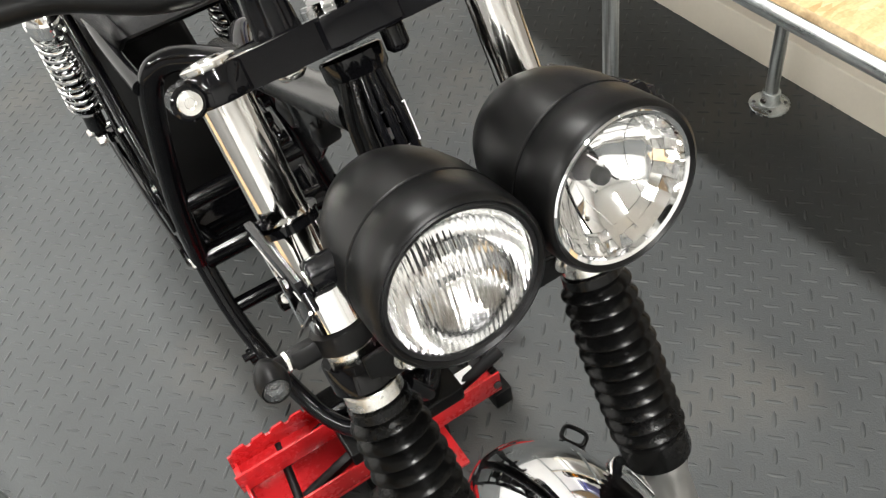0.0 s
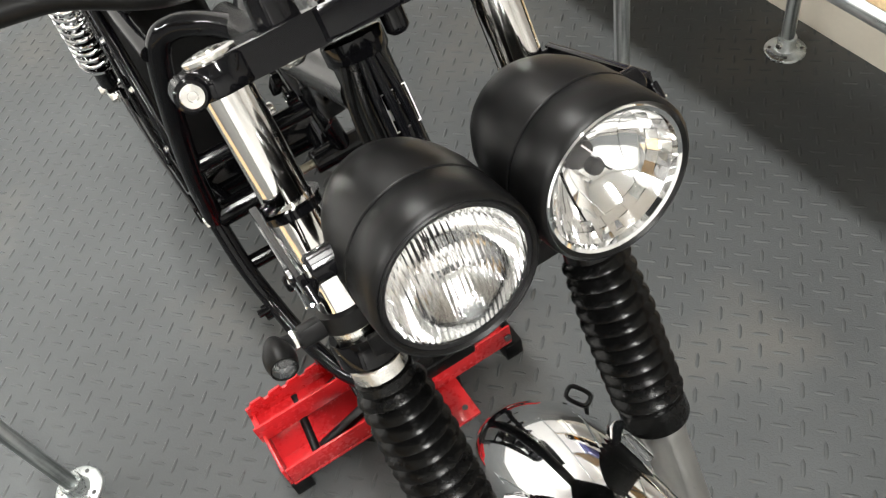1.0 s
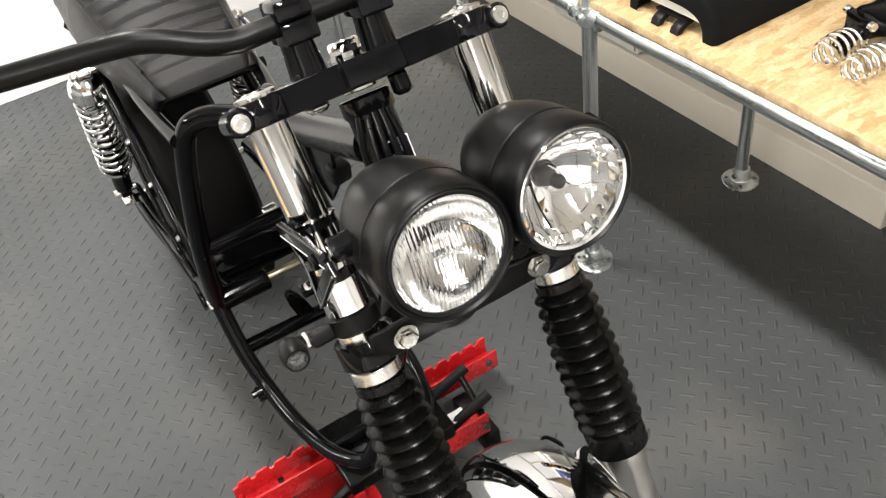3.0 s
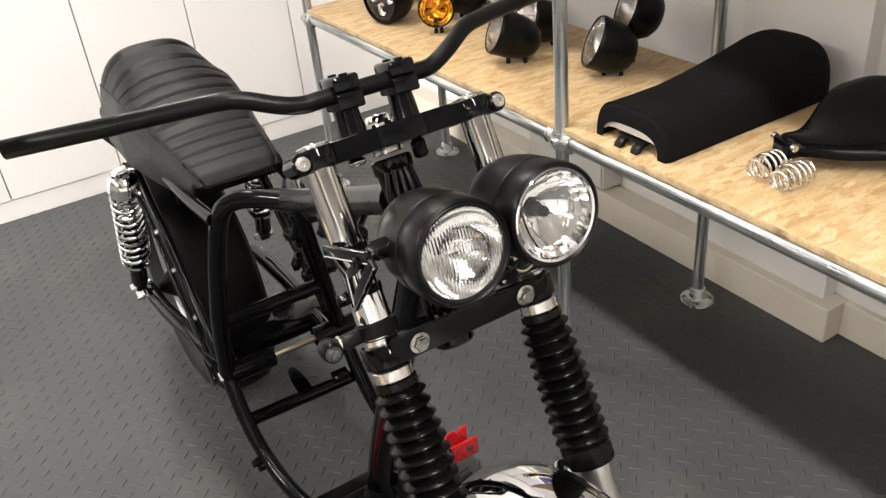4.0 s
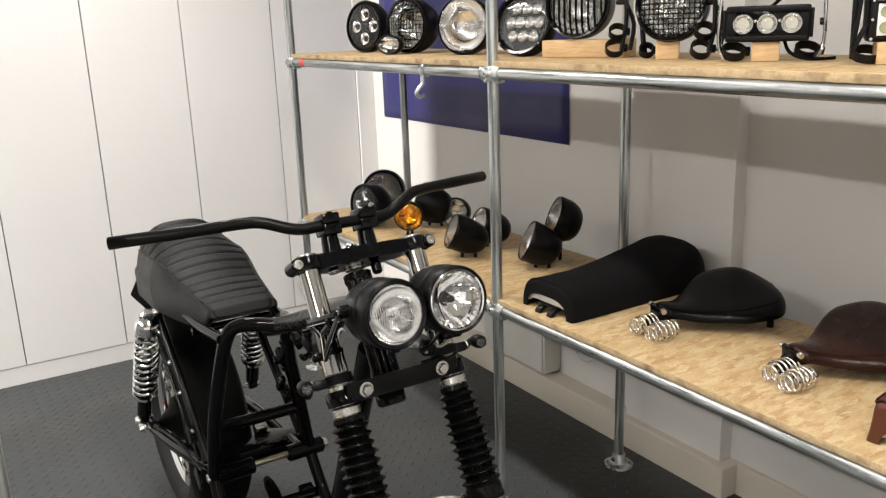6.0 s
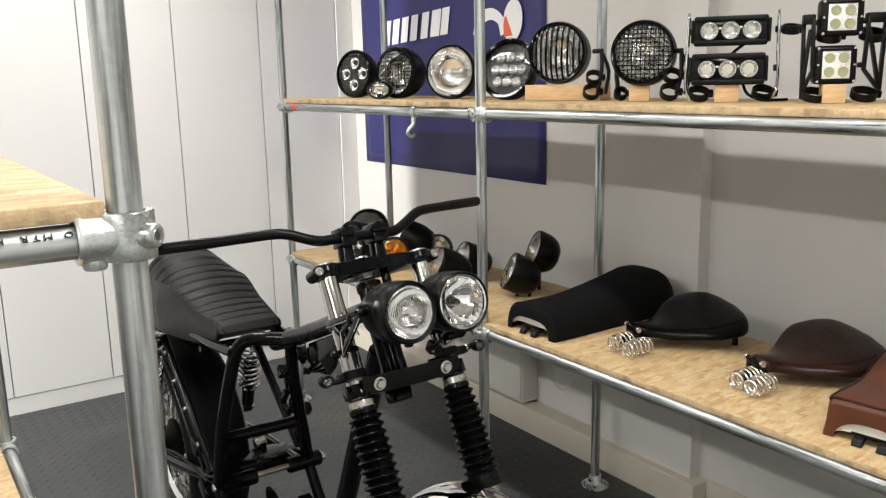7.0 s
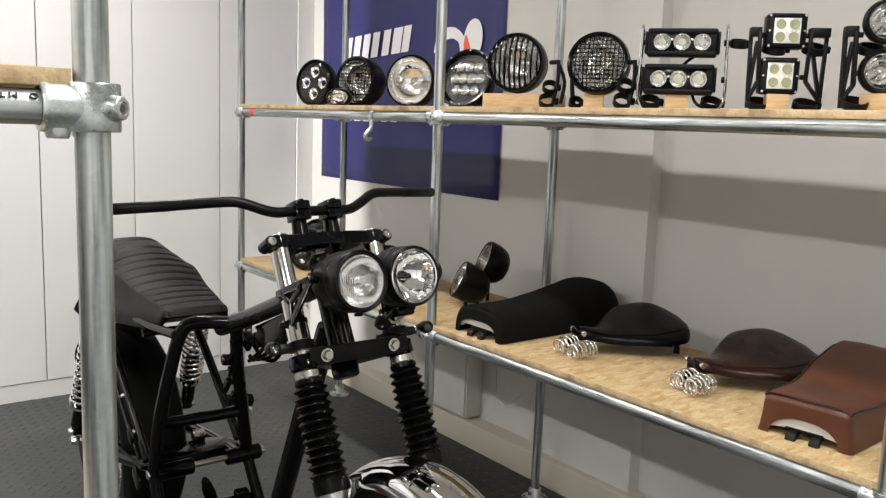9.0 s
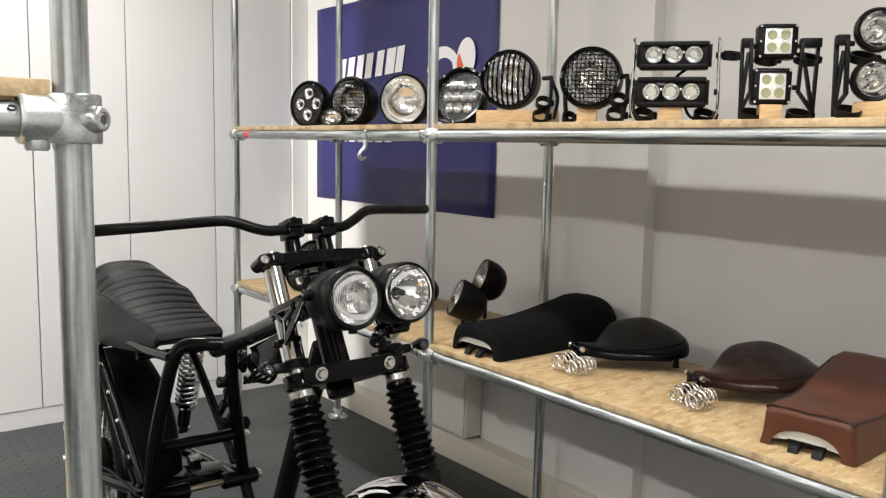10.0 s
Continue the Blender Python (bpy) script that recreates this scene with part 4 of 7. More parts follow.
part("stem_base", lathe(bmesh.new(), [(0.024, -0.027), (0.029, -0.023), (0.03, -0.004), (0.027, 0.001)], 26, lm @ Matrix.Translation((0, STEM, 0))), M_BLACK, low)
bm = bmesh.new()
box(bm, (0.235, 0.006, 0.038), Matrix.Translation((CX, 0.397, 0.944)) @ pose(0, 0, 0, -4, 0, 0), 0.002)
part("mounting_plate", bm, M_MATTE, low, "flat matte black plate")
# clamp and loose wires under the lamp by the wall
part("lamp_clamp", box(bmesh.new(), (0.044, 0.03, 0.02), Matrix.Translation((0.283, 0.372, 1.022)) @ pose(0, 0, 0, -20, 0, 0), 0.006), M_BLACK, low)
part("lamp_clamp", box(bmesh.new(), (0.03, 0.026, 0.028), Matrix.Translation((0.243, 0.386, 0.998)) @ pose(0, 0, 0, 14, 12, 0), 0.006), M_MATTE, low)
for k, pts in enumerate((((0.285, 0.37, 1.014), (0.262, 0.372, 1.0), (0.243, 0.378, 1.008), (0.232, 0.376, 0.992)), ((0.27, 0.376, 1.03), (0.25, 0.366, 1.022), (0.236, 0.37, 1.008), (0.226, 0.384, 1.0)), ((0.23, 0.392, 0.968), (0.262, 0.382, 0.974), (0.29, 0.384, 0.967), (0.306, 0.388, 0.972)))):
    part("lamp_wire", tube(bmesh.new(), pts, 0.0034, 8, 4), M_BRASS if k == 0 else M_RUBBER, low)

# steering head, plate and cables
h0, h1 = um @ Vector((0, STEM, -0.012)), lm @ Vector((0, STEM, 0.024))
bm = bmesh.new()
LH = (h1 - h0).length
lathe(bm, [(0.026, 0), (0.0285, 0.002), (0.0285, 0.018), (0.0255, 0.022), (0.0255, LH - 0.024), (0.0285, LH - 0.02), (0.0285, LH)], 30, along(h0, h1))
head = part("steering_head", bm, M_BLACK, bike, "gloss black steering head tube")
part("bearing_ring", lathe(bmesh.new(), [(0.019, 0), (0.021, 0.001), (0.021, 0.006), (0.019, 0.007)], 24, along(h0 + FORK * 0.0125, h0 - FORK)), M_STEEL, head)
pm = um @ Matrix.Translation((0, STEM, -0.078)) @ pose(0, 0, 0, 0, 0, 8)
for (cx, cz, w, h) in ((0.004, 0.013, 0.026, 0.0011), (0.004, -0.022, 0.026, 0.0011), (-0.009, -0.0045, 0.0011, 0.036), (0.0165, -0.0045, 0.0011, 0.036)):
    part("plate_border", box(bmesh.new(), (w, 0.0008, h), pm @ Matrix.Translation((cx, -0.0262 - 0.0002 * abs(cx), cz))), M_WHITE, head, "white printed border", 0)
words("plate_text", "CO LTD", 0.0042, pm @ Matrix.Translation((0.006, -0.0264, 0.006)) @ pose(0, 0, 0, 90, 0, 0) @ pose(0, 0, 0, 0, 0, 90), M_WHITE, head, 0.0003, label="white lettering")
for k in range(4):
    part("plate_bar", box(bmesh.new(), (0.003, 0.0008, 0.010), pm @ Matrix.Translation((-0.003 - 0.004 * k, -0.0262, -0.006))), M_WHITE, head, "", 0)
for dx, ahead in ((-0.031, -0.004), (-0.022, 0.008), (-0.012, 0.0125), (-0.0015, 0.0145), (0.009, 0.0135)):
    pts = [um @ Vector((dx * 0.7, STEM - 0.026 - ahead * 0.7, -0.03)), um @ Vector((dx, STEM - 0.026 - ahead, -0.075)), lm @ Vector((dx, STEM - 0.027 - ahead, 0.10)), lm @ Vector((dx * 1.05, STEM - 0.03 - ahead, 0.012))]
    part("control_cable", tube(bmesh.new(), pts, 0.0042, 8, 5), M_RUBBER if dx < -0.02 else M_BLACK, head)
bm = bmesh.new()
tube(bm, [(0.127, 0.50, 1.02), (0.118, 0.492, 1.032), (0.110, 0.49, 1.028), (0.108, 0.492, 1.014)], 0.0022, 8, 5)
part("wire_clip", bm, M_WHITE, head, "short white wire clip")

# twin headlights
TILT_UP = 11.0
way = Vector((0, -math.cos(radians(TILT_UP)), math.sin(radians(TILT_UP))))


def lamp_innards(parent, m, r, deep, bulb=True, ripple=0.0):
    """A reflector bowl, rippled near its rim if wanted, and a capped bulb, opening along z of m."""
    bm = bmesh.new()
    rings_, n = [], 96
    for q in range(15):
        f = q / 14
        rad = r * (1 - f * 0.86)
        depth = -0.004 - (deep - 0.004) * (1 - (rad / r) ** 2) ** 0.8
        ring_ = []
        for i in range(n):
            a = 2 * math.pi * i / n
            wave = 1.0 + ripple * (0.02 * math.cos(a * 22) if f < 0.35 else 0.035 * abs(math.cos(a * 3)))
            ring_.append(m @ Vector((rad * math.cos(a), rad * math.sin(a), -0.004 + (depth + 0.004) * wave)))
        rings_.append(ring_)
    if ripple:
        # upright mirror strips in the middle, each turned a little, and a band of small facets round them
        def bowl(rad):
            return -0.004 - (deep - 0.004) * (1 - min(1.0, rad / r) ** 2) ** 0.8
        edges = [-0.82, -0.56, -0.3, 0.3, 0.56, 0.82]
        for c, (u0, u1) in enumerate(zip(edges, edges[1:])):
            lean = (0.05, -0.07, 0.0, 0.08, -0.05)[c]
            for half in (-1, 1):
                rows_ = []
                for i in range(7):
                    u = u0 + (u1 - u0) * i / 6
                    top = math.sqrt(max(0.0, 0.82 ** 2 - u * u))
                    rows_.append([bm.verts.new(m @ Vector((r * u, r * top * half * k / 8, bowl(r * math.hypot(u, top * k / 8)) + r * lean * (u - (u0 + u1) / 2) - 0.0012 * (c % 2)))) for k in range(9)])
                for a_, b_ in zip(rows_, rows_[1:]):
                    for k in range(8):
                        bm.faces.new((a_[k], a_[k + 1], b_[k + 1], b_[k]))
        for i in range(30):
            a0, a1 = 2 * math.pi * i / 30, 2 * math.pi * (i + 1) / 30
            for q, (ra, rb) in enumerate(((1.0, 0.91), (0.91, 0.82))):
                kick = 0.0006 * (1 if (i + q) % 2 else -1)
                bm.faces.new([bm.verts.new(m @ Vector((r * rr * math.cos(aa), r * rr * math.sin(aa), bowl(r * rr) + (kick if aa == a1 else 0)))) for rr, aa in ((ra, a0), (ra, a1), (rb, a1), (rb, a0))])
        bmesh.ops.remove_doubles(bm, verts=bm.verts, dist=0.00005)
        lathe(bm, [(r * f, bowl(r * f) - 0.0055) for f in (0.98, 0.9, 0.8, 0.7, 0.55, 0.4, 0.14)], 40, m, caps=False)
    else:
        loft(bm, rings_, True, False)
    part("reflector", bm, M_MIRROR if ripple else M_REFL, parent, "bright mirror reflector", 14 if ripple else 60)
    part("bulb_holder", lathe(bmesh.new(), [(r * (0.16 + 0.06 * ripple), -deep - 0.004), (r * (0.16 + 0.06 * ripple), -deep * 0.9), (0, -deep * 0.88)], 20, m), M_MATTE, parent)
    if bulb:
        part("bulb", lathe(bmesh.new(), [(r * 0.12, -deep), (r * 0.13, -deep * 0.55), (r * 0.1, -deep * 0.42), (0, -deep * 0.38)], 18, m), M_GLASS, parent)
        part("bulb_shield", lathe(bmesh.new(), [(r * (0.2 - 0.07 * ripple), -deep * 0.6), (r * (0.2 - 0.07 * ripple), -deep * 0.5), (r * (0.15 - 0.04 * ripple), -deep * 0.44), (0, -deep * 0.42)], 28, m), M_MATTE if ripple else M_REFL, parent)
        for k in range(3):
            part("shield_leg", box(bmesh.new(), (r * 0.05, r * 0.03, deep * 0.4), m @ pose(0, 0, 0, 0, 0, 90 + 120 * k) @ Matrix.Translation((r * 0.2, 0, -deep * 0.6))), M_REFL, parent)


def housing(parent, m, r):
    prof = [(r - 0.007, 0.0), (r - 0.0035, 0.0035), (r - 0.001, 0.002), (r, -0.003), (r + 0.0003, -0.012), (r, -0.0358), (r - 0.0005, -0.0363), (r - 0.0015, -0.0366), (r - 0.0015, -0.0375), (r - 0.0004, -0.0379), (r + 0.0003, -0.0385), (r, -0.05), (r * 0.992, -0.064), (r * 0.94, -0.084), (r * 0.86, -0.101), (r * 0.74, -0.116), (r * 0.56, -0.129), (r * 0.34, -0.1365), (r * 0.12, -0.139), (0, -0.1392)]
    return part("shell", lathe(bmesh.new(), prof, 56, m, caps=False), M_SATIN, parent, "satin black dome shell", 50)


for x, glass, tagw in ((0.1325, M_FLUTED, "fluted clear glass lens"), (0.2585, M_GLASS, "clear glass lens")):
    m = facing((x, 0.3, 1.112), way)
    hl = housing(bike, m, 0.0615)
    hl.name = "headlight"
    tagged(hl, "satin black dome headlight with " + tagw)
    part("rim", lathe(bmesh.new(), [(0.0548, -0.004), (0.0558, 0.0012), (0.0545, 0.0022), (0.0515, 0.001), (0.051, -0.004)], 48, m, caps=False), M_MATTE if glass is M_FLUTED else M_CHROME, hl)
    lamp_innards(hl, m, 0.052, 0.045, True, 0.0 if glass is M_FLUTED else 1.0)
    ln = part("lens", lathe(bmesh.new(), [(0.0538, 0.0), (0.050, 0.003), (0.034, 0.0068), (0.017, 0.0088), (0, 0.0092)], 44, m, caps=False), glass, hl, tagw, keep=True)
    ln.visible_shadow = False
    bm = bmesh.new()
    rod(bm, m @ Vector((0, -0.061, -0.02)), m @ Vector((0, -0.068, -0.02)), 0.009, n=16, bev=0.002)
    part("mount_boss", bm, M_SATIN, hl)
part("grommet", lathe(bmesh.new(), [(0.012, 0), (0.012, 0.006), (0.006, 0.009), (0.003, 0.009)], 16, facing((0.317, 0.345, 1.085), (1, -0.2, 0.1))), M_BLACK, bike)

# front wheel and mudguard
FA = Vector((CX, 0.15, 0.43))


def wheel(name, c, r, w, rim_r, label, spoke_n=36):
    m = Matrix.Translation(c) @ pose(0, 0, 0, 0, 90, 0)
    hw = w / 2
    tprof = [(rim_r + 0.006, -hw * 0.62), (rim_r + 0.02, -hw * 0.86), (rim_r + (r - rim_r) * 0.45, -hw), (r - 0.022, -hw * 0.88), (r - 0.006, -hw * 0.52), (r, 0.0), (r - 0.006, hw * 0.52), (r - 0.022, hw * 0.88), (rim_r + (r - rim_r) * 0.45, hw), (rim_r + 0.02, hw * 0.86), (rim_r + 0.006, hw * 0.62)]
    t = part(name, lathe(bmesh.new(), tprof, 64, m, caps=False), M_TYRE, bike, label)
    rp = [(rim_r + 0.011, -hw * 0.66), (rim_r + 0.004, -hw * 0.6), (rim_r - 0.012, -hw * 0.5), (rim_r - 0.02, 0), (rim_r - 0.012, hw * 0.5), (rim_r + 0.004, hw * 0.6), (rim_r + 0.011, hw * 0.66)]
    part("rim", lathe(bmesh.new(), rp, 64, m, caps=False), M_CHROME, t, "chrome spoked rim")
    part("hub", lathe(bmesh.new(), [(0.012, -hw - 0.02), (0.04, -hw * 0.8), (0.075, -hw * 0.6), (0.075, -hw * 0.45), (0.05, -hw * 0.35), (0.05, hw * 0.35), (0.07, hw * 0.5), (0.04, hw * 0.8), (0.012, hw + 0.02)], 32, m), M_GUARD if w > 0.12 else M_ALU, t)
    for k in range(spoke_n):
        s = 1 if k % 2 else -1
        a0 = 2 * math.pi * k / spoke_n
        a1 = a0 + (0.45 if (k // 2) % 2 else -0.45)
        q0 = m @ Vector((0.062 * math.cos(a1), 0.062 * math.sin(a1), s * hw * 0.5))
        q1 = m @ Vector(((rim_r - 0.014) * math.cos(a0), (rim_r - 0.014) * math.sin(a0), s * hw * 0.1))
        part("spoke", rod(bmesh.new(), q0, q1, 0.0019, n=6), M_STEEL, t)
    return t


wheel("front_tyre", FA, 0.308, 0.1, 0.222, "black front tyre on a spoked chrome rim")


def guard(name, c, r, half, a0, a1, mat, label, crown=0.02, n=40, k=12):
    """A curved mudguard round an axle; angles run from straight ahead over the top."""
    bm = bmesh.new()
    rows = []
    for i in range(n + 1):
        a = radians(a0 + (a1 - a0) * i / n)
        end = min(i, n - i) / n
        hh = half * (0.82 + 0.18 * min(1, end * 9))
        row = []
        for j in range(k + 1):
            u = -1 + 2 * j / k
            rr = r - crown * abs(u) ** 2.4 - (0.02 * max(0.0, abs(u) - 0.9) * 10)
            row.append(bm.verts.new((c[0] + hh * u, c[1] - rr * math.cos(a), c[2] + rr * math.sin(a))))
        rows.append(row)
    for i in range(n):
        for j in range(k):
            bm.faces.new((rows[i][j], rows[i][j + 1], rows[i + 1][j + 1], rows[i + 1][j]))
    ob = part(name, bm, mat, bike, label, 60)
    md = ob.modifiers.new("thickness", "SOLIDIFY")
    md.thickness, md.offset = 0.002, -1
    return ob


fg = guard("front_mudguard", FA, 0.345, 0.07, 12, 152, M_CHROME, "mirror chrome front mudguard", 0.03)
for sx in (-1, 1):
    bm = bmesh.new()
    tube(bm, [(CX + sx * 0.05, FA[1] + 0.14, 0.72), (CX + sx * 0.072, FA[1] + 0.16, 0.705), fp(CX + sx * 0.092, 0.66)], 0.008, 8, 4)
    part("mudguard_stay", bm, M_CHROME, fg)
bm = bmesh.new()
ex = Vector((0.53, -0.79, -0.3)).normalized()
ez = Vector((-0.27, -0.37, 0.89))
ez = (ez - ex * ez.dot(ex)).normalized()
ey = ez.cross(ex)
gm = Matrix(((ex.x, ey.x, ez.x, 0.297), (ex.y, ey.y, ez.y, 0.434), (ex.z, ey.z, ez.z, 0.546), (0, 0, 0, 1)))
tube(bm, [gm @ Vector((0.0155 * math.copysign(abs(math.cos(a)) ** 0.6, math.cos(a)) + 0.003, 0.0095 * math.copysign(abs(math.sin(a)) ** 0.6, math.sin(a)), 0)) for a in [2 * math.pi * k / 24 for k in range(25)]], 0.0031, 8, raw=True)
tube(bm, [gm @ Vector((0.016, -0.006, 0)), gm @ Vector((0.024, -0.016, -0.02))], 0.0031, 8)
part("hose_guide", bm, M_MATTE, fg, "black wire hose guide loop")

# frame
fr = part("frame", tube(bmesh.new(), [(0.192, 0.575, 1.045), (0.188, 0.72, 0.985), (0.182, 0.95, 0.893), (0.178, 1.08, 0.845)], 0.0225, 18, 6), M_BACKBONE, bike, "gloss black tubular frame")
TUBES = [
    ("downtube", [(0.192, 0.525, 0.965), (0.19, 0.62, 0.75), (0.188, 0.73, 0.50), (0.185, 0.79, 0.34), (0.185, 0.80, 0.26)], 0.0255),
    ("seat_tube", [(0.18, 0.99, 0.876), (0.145, 1.05, 0.87), (0.105, 1.085, 0.866), (0.074, 1.10, 0.84), (0.05, 1.117, 0.74), (0.026, 1.142, 0.58), (0.016, 1.16, 0.43)], 0.0185),
    ("seat_tube", [(0.19, 0.99, 0.876), (0.207, 1.05, 0.87), (0.222, 1.085, 0.86), (0.23, 1.097, 0.832), (0.238, 1.113, 0.74), (0.266, 1.14, 0.58), (0.29, 1.16, 0.43)], 0.0185),
    ("cradle_tube", [(0.016, 1.16, 0.43), (0.018, 1.11, 0.34), (0.028, 1.06, 0.265), (0.045, 0.97, 0.222), (0.075, 0.87, 0.208), (0.12, 0.80, 0.225), (0.165, 0.785, 0.31)], 0.0165),
    ("cradle_tube", [(0.29, 1.16, 0.43), (0.296, 1.11, 0.34), (0.304, 1.06, 0.265), (0.31, 0.97, 0.222), (0.29, 0.87, 0.208), (0.245, 0.80, 0.225), (0.205, 0.785, 0.31)], 0.0165),
    ("subframe_strut", [(0.022, 1.62, 0.76), (0.022, 1.45, 0.63), (0.018, 1.22, 0.45)], 0.0125),
    ("subframe_strut", [(0.296, 1.62, 0.76), (0.288, 1.45, 0.66), (0.29, 1.22, 0.46)], 0.0135),
    ("seat_rail", [(0.058, 1.10, 0.835), (0.05, 1.3, 0.822), (0.05, 1.6, 0.815), (0.055, 1.85, 0.82)], 0.013),
    ("seat_rail", [(0.235, 1.09, 0.845), (0.262, 1.3, 0.824), (0.262, 1.6, 0.815), (0.255, 1.85, 0.82)], 0.013),
    ("cross_tube", [(0.03, 1.142, 0.578), (0.27, 1.145, 0.574)], 0.0165),
    ("cross_tube", [(0.024, 1.125, 0.318), (0.292, 1.125, 0.312)], 0.0155),
    ("cross_tube", [(0.045, 1.33, 0.79), (0.295, 1.33, 0.79)], 0.011),
    ("cross_tube", [(0.07, 0.88, 0.206), (0.295, 0.88, 0.206)], 0.012),
]
for nm, pts, r in TUBES:
    part(nm, tube(bmesh.new(), pts, r, 14, 7), M_BLACK, fr)
part("pivot_collar", rod(bmesh.new(), (0.022, 1.16, 0.433), (0.125, 1.16, 0.4335), 0.0235, n=22, bev=0.003), M_BLACK, fr)
part("pivot_collar", rod(bmesh.new(), (0.225, 1.16, 0.434), (0.328, 1.16, 0.4345), 0.0235, n=22, bev=0.003), M_BLACK, fr)
part("pivot_shaft", rod(bmesh.new(), (0.004, 1.16, 0.433), (0.338, 1.16, 0.4345), 0.0085, n=16), M_BRASS, fr, "dull plated pivot shaft")
part("pivot_nut", hexhead(bmesh.new(), (0.016, 1.16, 0.433), (-1, 0, 0), 0.0125, 0.02), M_STEEL, fr, "bright pivot nut")
part("pivot_nut", hexhead(bmesh.new(), (0.331, 1.16, 0.4345), (1, 0, 0), 0.0125, 0.014), M_STEEL, fr, "bright pivot nut")
leaf = [(-0.016, -0.05), (0.016, -0.05), (0.0175, 0.0), (0.015, 0.03), (0.0085, 0.048), (0.0, 0.052), (-0.008, 0.046), (-0.014, 0.02), (-0.0165, -0.02)]
part("stand_lug", prism(bmesh.new(), leaf, 0.014, pose(0.160, 1.135, 0.355, 90, 0, 0) @ pose(0, 0, 0, 0, 0, 18), 0.004), M_BLACK, fr)
for (p, s, rz) in (((0.255, 1.12, 0.334), (0.04, 0.025, 0.02), 0), ((0.255, 1.12, 0.66), (0.012, 0.03, 0.03), 0), ((0.25, 1.07, 0.80), (0.012, 0.03, 0.05), 0), ((0.225, 1.12, 0.71), (0.02, 0.02, 0.014), 0), ((0.228, 1.13, 0.62), (0.02, 0.02, 0.02), 0), ((0.248, 1.0, 0.82), (0.02, 0.03, 0.035), 20), ((0.02, 1.055, 0.25), (0.035, 0.03, 0.02), 0), ((0.29, 1.2, 0.56), (0.02, 0.03, 0.05), 0), ((0.31, 1.30, 0.56), (0.012, 0.03, 0.04), 0)):
    part("frame_lug", box(bmesh.new(), s, Matrix.Translation(p) @ pose(0, 0, 0, 20, 0, rz), 0.003), M_BLACK, fr)
for sx, x0 in ((-1, 0.018), (1, 0.33)):
    bm = bmesh.new()
    rod(bm, (x0, 1.05, 0.262), (x0 + sx * 0.025, 1.05, 0.262), 0.008, n=14, bev=0.001)
    part("peg_boss", bm, M_BLACK, fr)
bm = bmesh.new()
tube(bm, [(0.232, 1.02, 0.845), (0.25, 1.03, 0.80), (0.262, 1.03, 0.775), (0.25, 1.035, 0.755), (0.238, 1.03, 0.77)], 0.006, 8, 5)
part("cable_hook", bm, M_MATTE, fr)
for k in range(4):
    bm = bmesh.new()
    x = 0.225 + 0.012 * k
    tube(bm, [(x, 0.80, 0.93), (x + 0.02, 0.9, 0.87 - 0.01 * k), (x + 0.03, 0.98, 0.80 - 0.012 * k), (x + 0.035, 1.08, 0.74)], 0.006, 8, 5)
    part("wiring_loom", bm, M_RUBBER, fr)
# gusset and small brackets under the backbone, hanging strap with a hole, rear strut fixings
part("gusset_plate", prism(bmesh.new(), [(0, 0), (0.17, 0.072), (0.16, 0.0), (0.115, -0.052), (0.07, -0.03)], 0.006, Matrix(((0, 0, 1, 0.19), (-1, 0, 0, 0.90), (0, 1, 0, 0.885), (0, 0, 0, 1))), 0.0015), M_BLACK, fr)
for p_, s_, rx_ in (((0.2, 0.86, 0.868), (0.03, 0.04, 0.03), 24), ((0.205, 0.79, 0.89), (0.026, 0.03, 0.036), 24), ((0.2, 0.745, 0.905), (0.03, 0.024, 0.03), 10), ((0.212, 0.985, 0.838), (0.02, 0.03, 0.02), 20)):
    part("frame_lug", box(bmesh.new(), s_, Matrix.Translation(p_) @ pose(0, 0, 0, rx_, 0, 8), 0.005), M_MATTE, fr)
strap = part("hanging_strap", prism(bmesh.new(), [(-0.011, 0.0), (0.011, 0.0), (0.0115, -0.062), (0.007, -0.072), (-0.007, -0.072), (-0.0115, -0.062)], 0.003, Matrix(((1, 0, 0, 0.253), (0, 0, 1, 1.07), (0, 1, 0, 0.846), (0, 0, 0, 1))), 0.0008), M_BLACK, fr)
part("strap_hole", lathe(bmesh.new(), [(0.0035, 0), (0.0035, 0.0006)], 12, facing((0.253, 1.0698, 0.784), (0, -1, 0))), M_CAST, strap)
part("strap_bolt", hexhead(bmesh.new(), (0.243, 1.068, 0.822), (-0.3, -1, 0), 0.006, 0.006), M_STEEL, strap)
part("wire_hook", tube(bmesh.new(), [(0.196, 1.06, 0.81), (0.204, 1.065, 0.79), (0.2, 1.07, 0.768), (0.188, 1.07, 0.758), (0.18, 1.07, 0.768)], 0.004, 8, 5), M_MATTE, fr)
for p_, s_ in (((0.266, 1.25, 0.70), (0.03, 0.03, 0.02)), ((0.276, 1.22, 0.655), (0.024, 0.04, 0.034)), ((0.21, 1.12, 0.735), (0.03, 0.022, 0.016)), ((0.212, 1.125, 0.665), (0.016, 0.022, 0.045)), ((0.305, 1.19, 0.585), (0.03, 0.03, 0.028))):
    part("frame_lug", box(bmesh.new(), s_, Matrix.Translation(p_) @ pose(0, 0, 0, 30, 10, 0), 0.004), M_BLACK, fr)

